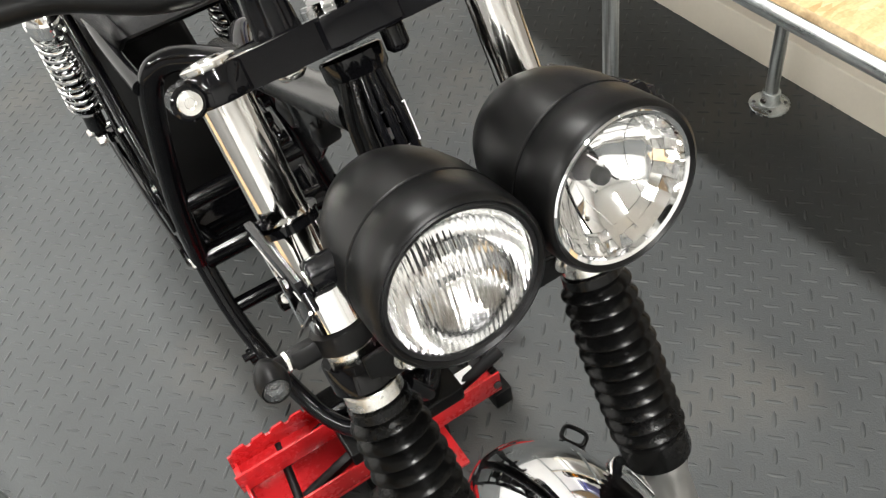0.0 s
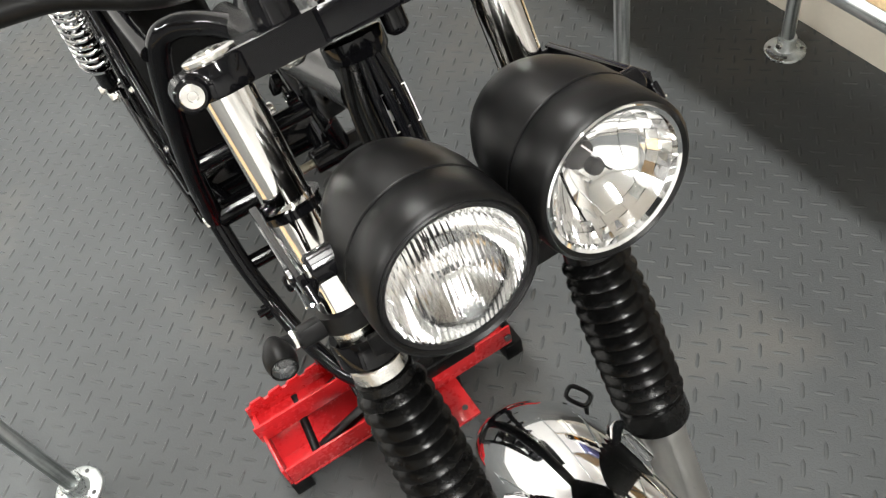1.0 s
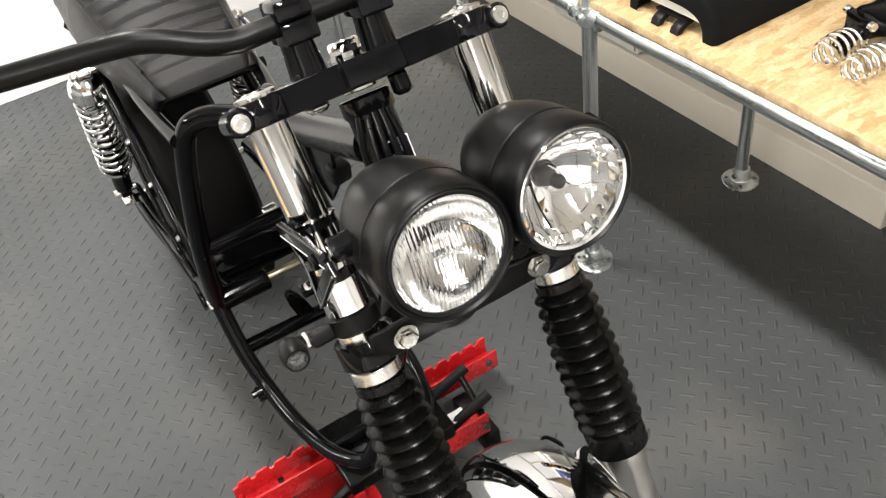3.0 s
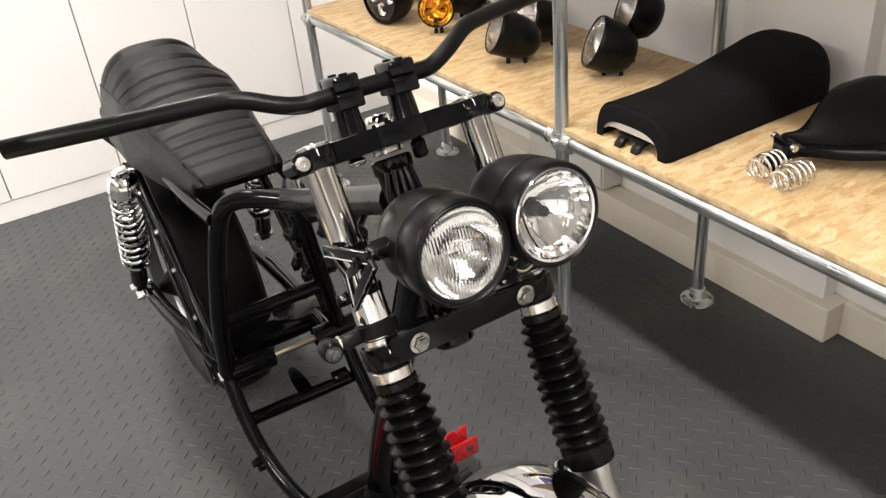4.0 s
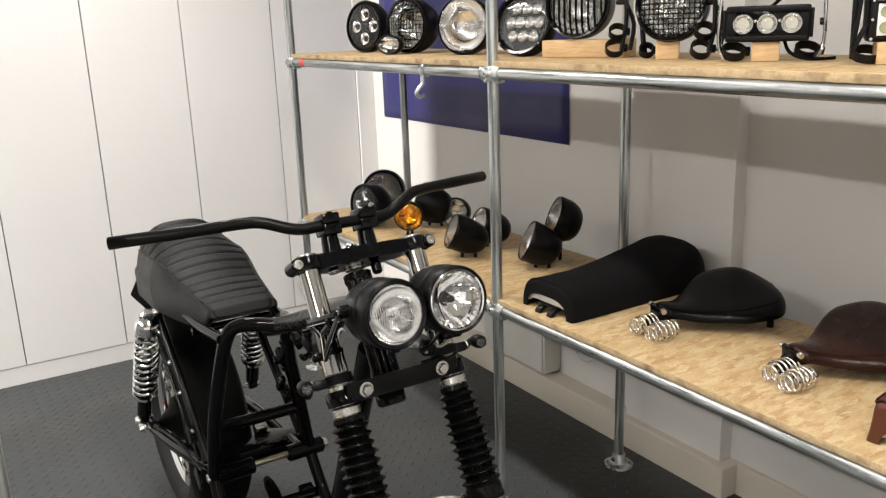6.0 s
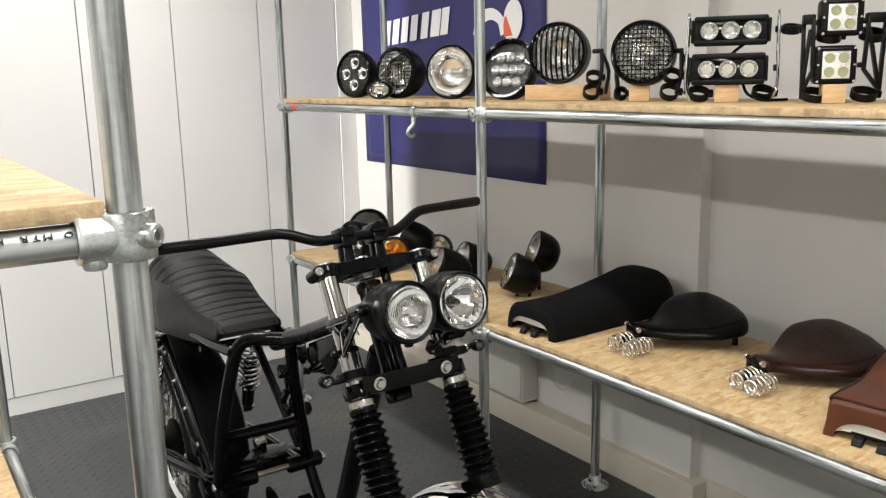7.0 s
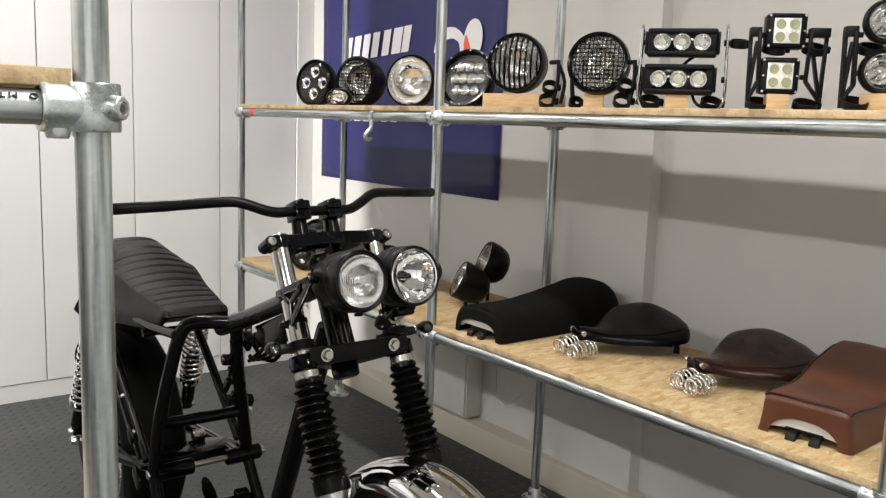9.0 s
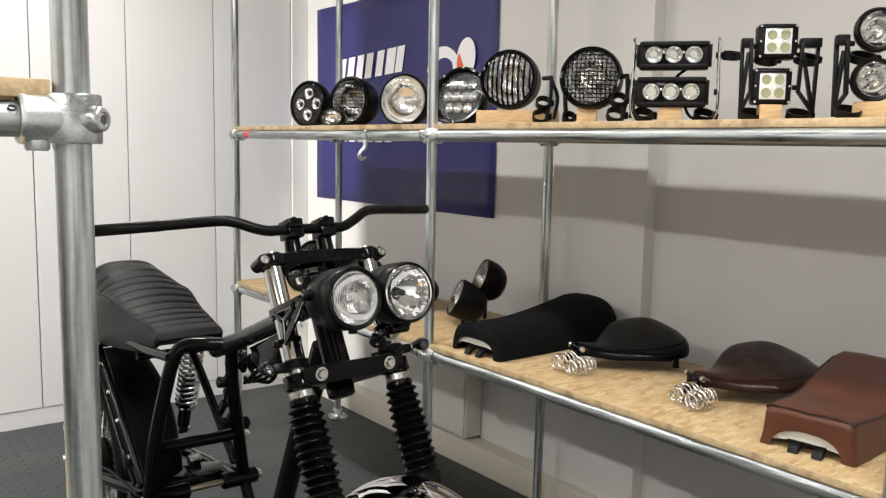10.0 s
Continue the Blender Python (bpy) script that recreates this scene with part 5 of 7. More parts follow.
# brake rod and small fixings along the left-hand strut
part("brake_rod", tube(bmesh.new(), [(-0.006, 1.20, 0.44), (-0.016, 1.42, 0.44), (-0.02, 1.70, 0.37)], 0.0034, 8, 5), M_MATTE, fr, "thin black brake rod")
part("cable_run", tube(bmesh.new(), [(0.006, 1.66, 0.77), (0.004, 1.50, 0.65), (-0.002, 1.34, 0.53), (0.002, 1.24, 0.45)], 0.0048, 8, 5), M_RUBBER, fr)
for f in (0.12, 0.34, 0.55, 0.8):
    p = Vector((0.022, 1.62, 0.76)).lerp(Vector((0.018, 1.22, 0.45)), f)
    part("strut_bolt", hexhead(bmesh.new(), p + Vector((-0.011, 0, 0)), (-1, -0.2, 0.1), 0.0055, 0.007), M_STEEL, fr)
for p_, s_ in (((-0.004, 1.30, 0.505), (0.008, 0.05, 0.035)), ((-0.006, 1.24, 0.40), (0.01, 0.06, 0.045)), ((0.30, 1.32, 0.54), (0.008, 0.045, 0.03))):
    part("gusset_plate", box(bmesh.new(), s_, Matrix.Translation(p_) @ pose(0, 0, 0, 38, 0, 0), 0.003), M_BLACK, fr)

# swingarm, rear wheel, mudguard
RA = Vector((0.122, 1.785, 0.335))
sw = part("swingarm", tube(bmesh.new(), [(0.05, 1.17, 0.433), (0.014, 1.36, 0.405), (-0.006, 1.6, 0.365), (-0.012, 1.82, 0.335)], 0.02, 12, 6), M_BLACK, bike, "black tubular swingarm")
part("arm_tube", tube(bmesh.new(), [(0.26, 1.17, 0.433), (0.285, 1.4, 0.40), (0.298, 1.6, 0.365), (0.302, 1.80, 0.335)], 0.02, 12, 6), M_BLACK, sw)
part("brace", prism(bmesh.new(), [(0.03, -0.02), (0.30, -0.02), (0.30, 0.05), (0.24, 0.085), (0.09, 0.085), (0.03, 0.05)], 0.042, Matrix.Translation((0, 1.25, 0.398)), 0.012), M_BLACK, sw)
part("chain_roller", rod(bmesh.new(), (0.19, 1.33, 0.452), (0.225, 1.33, 0.452), 0.018, n=18, bev=0.003), M_STEEL, sw)
part("axle", rod(bmesh.new(), (-0.04, RA.y, RA.z), (0.325, RA.y, RA.z), 0.010, n=14), M_STEEL, sw)
part("axle_nut", hexhead(bmesh.new(), (-0.034, RA.y, RA.z), (-1, 0, 0), 0.014, 0.016), M_STEEL, sw)
wheel("rear_tyre", RA, 0.325, 0.178, 0.222, "wide black rear tyre on a chrome spoked rim", 40)
guard("rear_mudguard", RA, 0.372, 0.1, -32, 150, M_GUARD, "matte black rear mudguard over the wheel", 0.028)

# rear shocks
for sx, top, bot in ((-1, (-0.012, 1.592, 0.778), (-0.034, 1.772, 0.366)), (1, (0.318, 1.592, 0.778), (0.33, 1.755, 0.395))):
    top, bot = Vector(top), Vector(bot)
    m = along(bot, top)
    L = (top - bot).length
    sh = part("shock_absorber", rod(bmesh.new(), m @ Vector((0, 0, 0.03)), m @ Vector((0, 0, L * 0.55)), 0.022, n=24, bev=0.002), M_BLACK, bike, "rear shock absorber with chrome coil spring")
    part("damper_rod", rod(bmesh.new(), m @ Vector((0, 0, L * 0.5)), m @ Vector((0, 0, L - 0.02)), 0.007, n=14), M_CHROME, sh)
    part("shroud", lathe(bmesh.new(), [(0.014, L - 0.012), (0.032, L - 0.022), (0.039, L - 0.034), (0.0395, L - 0.046), (0.041, L - 0.048), (0.041, L - 0.054), (0.03, L - 0.055)], 32, m, caps=False), M_CHROME, sh, "chrome upper shroud")
    bm = bmesh.new()
    coil(bm, m @ Matrix.Translation((0, 0, 0.132)), 0.0345, 0.005, L - 0.132 - 0.05, 11.0, 8, 20)
    part("spring", bm, M_CHROME, sh, "chrome coil spring")
    part("spring_seat", lathe(bmesh.new(), [(0.02, 0.112), (0.037, 0.118), (0.039, 0.129), (0.022, 0.132)], 28, m, caps=False), M_CHROME, sh)
    for p, mt in ((top, M_CHROME), (bot + (top - bot) * 0.02, M_BLACK)):
        part("eye", rod(bmesh.new(), p + Vector((-0.013, 0, 0)), p + Vector((0.013, 0, 0)), 0.0165, n=22, bev=0.002), mt, sh)
        part("mount_bolt", rod(bmesh.new(), p + Vector((-sx * 0.03, 0, 0)), p + Vector((sx * 0.026, 0, 0)), 0.0068, n=14, bev=0.001), M_STEEL, sh)
        part("mount_nut", hexhead(bmesh.new(), p + Vector((sx * 0.0155, 0, 0)), (sx, 0, 0), 0.010, 0.012), M_STEEL, sh)

# seat: ribbed top that rises into a tail hump
seat = part("seat", bmesh.new(), M_LEATHER, bike, "black ribbed vinyl seat rising to a rear hump")


def seat_line(v):
    """Along the seat, v from 0 at the nose to 1 at the tail: y, top height, half width, skirt height."""
    y = 1.2 + 0.69 * v
    knots = ((0.0, 0.876), (0.07, 0.884), (0.3, 0.908), (0.48, 0.945), (0.68, 0.982), (0.86, 1.003), (1.0, 1.0))
    for (v0, z0), (v1, z1) in zip(knots, knots[1:]):
        if v0 <= v <= v1:
            top = z0 + (z1 - z0) * (v - v0) / (v1 - v0)
    half = 0.094 + 0.056 * min(1, v / 0.6)
    skirt = 0.826 - 0.014 * math.sin(min(1, v / 0.8) * math.pi) - 0.055 * v + 0.034 * max(0.0, 1 - v / 0.07) ** 1.5
    if v > 0.86:
        f = (v - 0.86) / 0.14
        top -= 0.105 * f ** 2.4
        half *= max(0.3, (1 - f ** 2.6)) ** 0.5
    return y, top, half, skirt


SC = 0.153
half_ = [(-1.0, 0, 1), (-1.02, 0.2, 1), (-1.03, 0.4, 1), (-1.02, 0.56, 1), (-1.0, 0.72, 1), (-0.97, 0.82, 1), (-0.93, 0.90, 1), (-0.89, 0.94, 1), (-0.86, 0.955, 0)]
top_ = [(-0.83 + 1.66 * k / 16, 1.005 - 0.045 * (-0.83 + 1.66 * k / 16) ** 2 / 0.69, 2) for k in range(17)]
SECTION = half_ + top_ + [(-u, d, k) for u, d, k in half_[::-1]] + [(0.9, 0.02, 3), (0.72, 0.42, 3), (0, 0.5, 3), (-0.72, 0.42, 3), (-0.9, 0.02, 3)]
bm = bmesh.new()
rings_ = []
NV = 220
for i in range(NV + 1):
    v = i / NV
    y, top, half, skirt = seat_line(v)
    cxx = SC + 0.004 * (1 - v) + 0.007 * min(1.0, v / 0.6)
    if v < 0.03:
        top -= 0.016 * (1 - v / 0.03) ** 2
        half -= 0.008 * (1 - v / 0.03) ** 2
    rib = 0.0
    if 0.08 < v < 0.9:
        pitch = 0.068 if v < 0.624 else 0.125
        ph = ((v - 0.08) / pitch) % 1.0
        rib = -0.0085 * max(0.0, 1 - min(ph, 1 - ph) * 5.0) ** 1.4
    pts = []
    for u, dz, inr in SECTION:
        k = max(0.0, min(1.0, (v - 0.45) / 0.4))
        k = k * k * (3 - 2 * k)
        arch = math.sqrt(max(0.0, 1 - min(1.0, abs(u)) ** 3.2)) if dz > 0.3 or abs(u) < 0.99 else dz
        if dz > 0.12 and inr != 3:
            dz = dz * (1 - 0.8 * k) + 0.8 * k * max(arch, 0.32 if abs(u) > 0.95 else 0.0)
        if dz > 0.3 and inr != 3:
            dz -= 0.06 * max(0.0, min(1.0, (v - 0.12) / 0.25)) * max(0.0, min(1.0, (0.8 - v) / 0.2)) * min(1.0, u * u / 0.69)
        z = skirt + (top - skirt) * dz + (rib if inr == 2 else (-0.003 if inr == 0 else 0))
        pts.append((cxx + half * u, y, z))
    rings_.append(pts)
loft(bm, rings_)
bmesh.ops.recalc_face_normals(bm, faces=bm.faces)
bm.transform(bike.matrix_basis.inverted())
bm.to_mesh(seat.data)
bm.free()
seat.data.polygons.foreach_set("use_smooth", [True] * len(seat.data.polygons))
seat.data.set_sharp_from_angle(angle=radians(55))
for sx in (-1, 1):
    bm = bmesh.new()
    pts = []
    for i in range(4, 34):
        v = i / 36
        y, top, half, skirt = seat_line(v)
        k = max(0.0, min(1.0, (v - 0.45) / 0.4))
        k = k * k * (3 - 2 * k)
        low_ = 0.06 * max(0.0, min(1.0, (v - 0.12) / 0.25)) * max(0.0, min(1.0, (0.8 - v) / 0.2))
        pts.append((SC + 0.004 * (1 - v) + 0.007 * min(1.0, v / 0.6) + sx * half * 0.875, y, skirt + (top - skirt) * (0.95 * (1 - 0.8 * k) + 0.8 * k * 0.59 - low_) - 0.002))
    tube(bm, pts, 0.0032, 8, raw=True)
    part("piping", bm, M_LEATHER, seat)
part("seat_base", box(bmesh.new(), (0.165, 0.06, 0.013), Matrix.Translation((0.158, 1.262, 0.846)) @ pose(0, 0, 0, 8, 0, 0), 0.004), M_PAN, seat, "grey seat pan edge")
bm = bmesh.new()
box(bm, (0.11, 0.05, 0.08), Matrix.Translation((0.15, 1.92, 0.80)) @ pose(0, 0, 0, -25, 0, 0), 0.012)
tl = part("tail_light", bm, M_MATTE, bike, "small black tail light under the seat hump")
bm = bmesh.new()
prism(bm, [(-0.10, 0.01), (0.10, 0.01), (0.13, -0.05), (0.10, -0.12), (-0.10, -0.12), (-0.142, -0.06)], 0.004, Matrix.Translation((0.15, 1.96, 0.80)) @ pose(0, 0, 0, 70, 0, 0), 0.001)
part("plate_bracket", bm, M_MATTE, tl)

# ---- red lift under the frame ----
jack = thing("motorcycle_jack", pose(0.17, 0.87, 0), "red steel scissor jack with toothed rails under the frame", "jack")


def channel(y0, y1, x0, x1, z0, z1, teeth):
    """A folded steel channel along x; its rear lip is cut into teeth."""
    bm = bmesh.new()
    t = 0.005
    span((x0, y0, z0), (x1, y0 + t, z1), 0.001, bm)
    span((x0, y0 + t, z0), (x1, y1, z0 + t), 0.001, bm)
    if teeth:
        out, n = [(x0, 0), (x1, 0)], 8
        w = (x1 - x0) / n
        for k in range(n):
            xr = x1 - k * w
            out += [(xr, z1 - z0), (xr - w * 0.55, z1 - z0 - 0.002), (xr - w * 0.7, z1 - z0 - 0.013), (xr - w * 0.93, z1 - z0 - 0.013)]
        prism(bm, out, t, Matrix(((1, 0, 0, 0), (0, 0, -1, y1), (0, 1, 0, z0), (0, 0, 0, 1))), 0.0008)
    return bm


part("base_rail", channel(0.812, 0.868, -0.11, 0.10, 0.06, 0.115, False), M_RED, jack, "red folded steel rail")
part("toothed_rail", channel(0.90, 0.962, -0.125, 0.20, 0.10, 0.155, True), M_RED, jack, "red rail with a toothed edge")
part("base_rail", channel(0.808, 0.862, 0.195, 0.395, 0.075, 0.135, False), M_RED, jack)
part("toothed_rail", channel(0.958, 1.012, 0.23, 0.515, 0.058, 0.112, True), M_RED, jack)
bm = span((-0.112, 0.812, 0.05), (0.13, 0.96, 0.058), 0.001)
part("base_plate", bm, M_RED, jack)
bm = span((-0.118, 0.813, 0.058), (-0.112, 0.958, 0.12), 0.001)
part("end_plate", bm, M_RED, jack)
part("leg_plate", span((0.205, 0.722, 0.055), (0.26, 0.862, 0.063), 0.001), M_RED, jack)
part("leg_side", span((0.201, 0.722, 0.055), (0.207, 0.862, 0.10), 0.001), M_RED, jack)
for x, y, z in ((-0.095, 0.835, 0.0605), (0.24, 0.747, 0.0655)):
    part("bolt_hole", lathe(bmesh.new(), [(0.006, 0), (0.006, 0.001)], 14, Matrix.Translation((x, y, z))), M_GREYPRINT, jack)
part("pivot_pin", rod(bmesh.new(), (0.385, 0.806, 0.105), (0.385, 0.801, 0.105), 0.008, n=14), M_GREYPRINT, jack)
part("pivot_pin", rod(bmesh.new(), (0.49, 0.958, 0.088), (0.49, 0.952, 0.088), 0.008, n=14), M_GREYPRINT, jack)
part("screw_shaft", rod(bmesh.new(), (-0.045, 0.825, 0.085), (-0.03, 0.955, 0.10), 0.0085, n=14), M_MATTE, jack, "black screw rod")
part("screw_shaft", rod(bmesh.new(), (0.39, 0.83, 0.12), (0.40, 0.93, 0.14), 0.0075, n=14), M_MATTE, jack)
for x0, x1 in ((-0.03, 0.17), (0.20, 0.42)):
    for y in (0.84, 0.93):
        bm = bmesh.new()
        tube(bm, [(x0, y, 0.07), (x1, y, 0.15)], 0.012, 8)
        part("scissor_arm", bm, M_MATTE, jack)
for x in (-0.10, 0.10, 0.25, 0.40):
    part("foot_block", span((x - 0.02, 0.815, 0.0005), (x + 0.02, 0.95, 0.0505), 0.003), M_MATTE, jack)
# thin flat white sheet near the top of the second base rail
part("white_sheet", span((0.235, 0.834, 0.127), (0.36, 0.862, 0.1285)), M_WHITE, jack, "thin white sheet on the lift arm", 0)
part("saddle_pad", span((0.07, 0.79, 0.15), (0.31, 0.95, 0.19), 0.006), M_RUBBER, jack)

# ---- lamps and seats on the shelves ----
SH_LO, SH_UP = Z_LO + TR + 0.019, Z_UP + TR + 0.019


def bowl(r, deep, lip=0.006):
    """Profile of a lamp bucket from the rim to the closed back."""
    return [(r - lip, 0.001), (r - lip * 0.5, 0.004), (r, 0.0), (r + 0.001, -0.006), (r, -0.018), (r * 0.985, -deep * 0.35), (r * 0.93, -deep * 0.55), (r * 0.8, -deep * 0.76), (r * 0.58, -deep * 0.91), (r * 0.3, -deep * 0.985), (0, -deep)]


def round_lamp(name, c, way_, r, deep, face, label, group="", mat=None, roll=0, foot_n=0, base=None, oval=1.0):
    """A round lamp whose face looks along way_; face picks the glass and what is behind or before it."""
    t = thing(name, pose(c[0], c[1], base if base is not None else c[2] - r), label, "lamp", group)
    m = facing(c, way_, roll) @ Matrix.Diagonal((oval, 1, 1, 1))
    part("shell", lathe(bmesh.new(), bowl(r, deep), 40, m, caps=False), mat or M_SATIN, t)
    g = r * (0.78 if face == "pod" else 0.92)
    lens = [(g, 0.0), (g * 0.9, r * 0.05), (g * 0.6, r * 0.12), (g * 0.3, r * 0.15), (0, r * 0.16)]
    if face == "led":
        part("back_plate", lathe(bmesh.new(), [(g, -0.012), (0, -0.014)], 36, m, caps=False), M_MATTE, t)
        for a in (90, 210 - 30, 0, 270):
            k = m @ pose(0, 0, 0, 0, 0, a) @ Matrix.Translation((r * 0.46, 0, -0.010))
            part("led_cup", lathe(bmesh.new(), [(r * 0.235, 0.007), (r * 0.2, -0.001), (r * 0.09, -0.004), (0, -0.004)], 18, k, caps=False), M_REFL, t)
        part("rim", lathe(bmesh.new(), [(g, -0.004), (g * 1.03, 0.006), (g * 0.97, 0.007), (g * 0.95, -0.004)], 40, m, caps=False), M_BLACK, t)
    elif face == "multi":
        part("back_plate", lathe(bmesh.new(), [(g, -0.010), (0, -0.012)], 36, m, caps=False), M_GREYMETAL, t)
        for i, j in ((-1, 0.42), (0, 0.42), (1, 0.42), (-1.4, 0), (-0.47, 0), (0.47, 0), (1.4, 0), (-1, -0.42), (0, -0.42), (1, -0.42)):
            k = m @ Matrix.Translation((i * r * 0.36, j * r, -0.012))
            part("led_lens", lathe(bmesh.new(), [(r * 0.175, 0), (r * 0.17, 0.007), (r * 0.11, 0.011), (0, 0.007)], 18, k, caps=False), M_CUP, t)
        part("rim", lathe(bmesh.new(), [(g * 0.94, -0.004), (g * 1.0, 0.008), (g * 1.09, 0.010), (g * 1.12, -0.004)], 44, m, caps=False), M_BLACK, t)
        for k in range(8):
            a = 2 * math.pi * k / 8
            part("rim_screw", lathe(bmesh.new(), [(0.004, 0), (0.003, 0.002)], 10, m @ Matrix.Translation((g * 1.05 * math.cos(a), g * 1.05 * math.sin(a), 0.0095))), M_STEEL, t)
    else:
        part("reflector", lathe(bmesh.new(), [(g, -0.003), (g * 0.94, -deep * 0.25), (g * 0.75, -deep * 0.5), (g * 0.4, -deep * 0.68), (0, -deep * 0.72)], 36, m, caps=False), M_REFL, t)
        part("bulb", lathe(bmesh.new(), [(r * 0.1, -deep * 0.7), (r * 0.1, -deep * 0.3), (0, -deep * 0.25)], 14, m), M_STEEL, t)
    if face == "pod":
        part("face_ring", lathe(bmesh.new(), [(r * 0.99, 0.002), (r * 0.93, 0.006), (g * 1.06, 0.004), (g * 1.02, -0.002)], 40, m, caps=False), M_MATTE, t)
        part("chrome_rim", lathe(bmesh.new(), [(g * 1.05, 0.003), (g * 1.02, 0.0065), (g * 0.97, 0.003)], 40, m, caps=False), M_CHROME, t)
    gl = {"amber": M_AMBER, "clear": M_RIBBED, "mesh": M_RIBBED, "grill": M_RIBBED}.get(face, M_GLASS)
    ln = part("lens", lathe(bmesh.new(), lens, 40, m, caps=False), gl, t, keep=True)
    ln.visible_shadow = False
    if face in ("mesh", "grill"):
        n = 13 if face == "mesh" else 10
        for k in range(n):
            u = -0.88 + 1.76 * k / (n - 1)
            for axis in ((0, 1) if face == "mesh" else (0,)):
                pts = []
                lim = math.sqrt(max(0.0, 1 - u * u)) * 0.97
                for q in range(7):
                    v = -lim + 2 * lim * q / 6
                    zz = r * (0.30 * (1 - (u * u + v * v)) ** 0.5 if u * u + v * v < 1 else 0) * (1 if face == "grill" else 0.8) + 0.006
                    p = (u * g, v * g, zz) if axis == 0 else (v * g, u * g, zz)
                    pts.append(m @ Vector(p))
                bm = bmesh.new()
                tube(bm, pts, 0.0036 if face == "grill" else 0.0016, 6, raw=True)
                part("grille_bar" if face == "grill" else "mesh_wire", bm, M_BLACK, t)
        part("guard_ring", lathe(bmesh.new(), [(g * 0.93, 0.002), (g * 0.97, 0.009), (g * 1.05, 0.010), (g * 1.08, 0.001)], 44, m, caps=False), M_BLACK, t)
    zb = base if base is not None else c[2] - r
    for k in range(foot_n):
        s = -1 if k == 0 else 1
        bm = bmesh.new()
        p = Vector(c) - Vector(way_).normalized() * deep * (0.34 + 0.25 * k)
        side = Vector((0.3, -1, 0)).normalized() * 0.012 * s
        rod(bm, (p.x + side.x, p.y + side.y, zb + 0.0005), (p.x + side.x * 0.6, p.y + side.y * 0.6, p.z - r * 0.55), 0.0065, n=10)
        part("mounting_stud", bm, M_MATTE, t)
    if not foot_n:
        p = Vector(c) - Vector(way_).normalized() * deep * 0.3
        part("base_pad", rod(bmesh.new(), (p.x, p.y, zb + 0.0004), (p.x, p.y, zb + 0.02), 0.014, n=14), M_MATTE, t)
    return t


def block(c0, c1, turn=0.0):
    """A pine block, turned about its middle."""
    c0, c1 = Vector(c0), Vector(c1)
    mid = (c0 + c1) / 2
    b_ = solid("wooden_block", span(c0 - mid, c1 - mid, 0.0012), M_BLOCK, "plain pine block standing on the shelf", "block", "wooden display blocks")
    b_.matrix_basis = pose(mid.x, mid.y, mid.z, 0, 0, turn)
    return b_


def turned(t, degrees, about=None):
    """Turns a finished thing about the upright through its base, or through another point."""
    c = Vector(about) if about else t.matrix_basis.translation
    t.matrix_basis = Matrix.Translation(c) @ pose(0, 0, 0, 0, 0, degrees) @ Matrix.Translation(-Vector(c)) @ t.matrix_basis
    return t


def ring_foot(parent, c, r=0.024, h=0.02, tip=46, yaw=-38):
    """The split clamp ring of a lamp bracket, tipped over on its rim; c is below its middle."""
    k = radians(tip)
    m = Matrix.Translation((c[0], c[1], c[2] + r * math.sin(k) + h / 2 * math.cos(k))) @ pose(0, 0, 0, 0, 0, yaw) @ pose(0, 0, 0, tip, 0, 0) @ Matrix.Translation((0, 0, -h / 2))
    bm = bmesh.new()
    lathe(bm, [(r - 0.004, 0), (r, 0.0005), (r, h), (r - 0.004, h), (r - 0.004, 0)], 28, m, caps=False)
    part("clamp_ring", bm, M_MATTE, parent)
    part("clamp_lug", box(bmesh.new(), (0.012, 0.014, h * 0.9), m @ Matrix.Translation((r + 0.004, 0, h / 2)), 0.002), M_MATTE, parent)


# upper shelf, from the far end
G = "lamps on the upper shelf"
round_lamp("headlight", (1.145, 2.345, SH_UP + 0.105), (-1, -0.35, 0.10), 0.104, 0.10, "led", "round black headlight with clear four-cup face", G)
round_lamp("headlight", (1.145, 1.99, SH_UP + 0.105), (-1, -0.30, 0.08), 0.104, 0.13, "mesh", "round black headlight behind a wire mesh guard", G)
fog = round_lamp("fog_lamp", (1.06, 1.985, SH_UP + 0.036), (-1, -0.45, 0.1), 0.036, 0.05, "clear", "small oval clear fog lamp", G, oval=1.6)
round_lamp("headlight", (1.14, 1.595, SH_UP + 0.100), (-1, -0.55, 0.12), 0.099, 0.12, "clear", "round headlight with ribbed clear glass", G)
round_lamp("headlight", (1.15, 1.265, SH_UP + 0.104), (-1, -0.38, 0.36), 0.103, 0.09, "multi", "round black headlight with many small clear cells", G)
block((1.147, 0.876, SH_UP + 0.0003), (1.227, 1.14, SH_UP + 0.049), 20)
l5 = round_lamp("headlight", (1.15, 1.015, SH_UP + 0.148), (-1, -0.55, 0.08), 0.096, 0.13, "grill", "round black headlight with a slatted grille on a wooden block", G, base=SH_UP + 0.052)
block((1.14, 0.655, SH_UP + 0.0003), (1.195, 0.712, SH_UP + 0.047), 40)
l6 = round_lamp("headlight", (1.15, 0.66, SH_UP + 0.135), (-1, -0.62, 0.12), 0.091, 0.12, "mesh", "round black headlight with a mesh guard on a wooden block", G, base=SH_UP + 0.047)


def strut(parent, pts, r=0.005, mat=None, name="bracket_arm"):
    bm = bmesh.new()
    tube(bm, pts, r, 8, 3)
    return part(name, bm, mat or M_MATTE, parent)


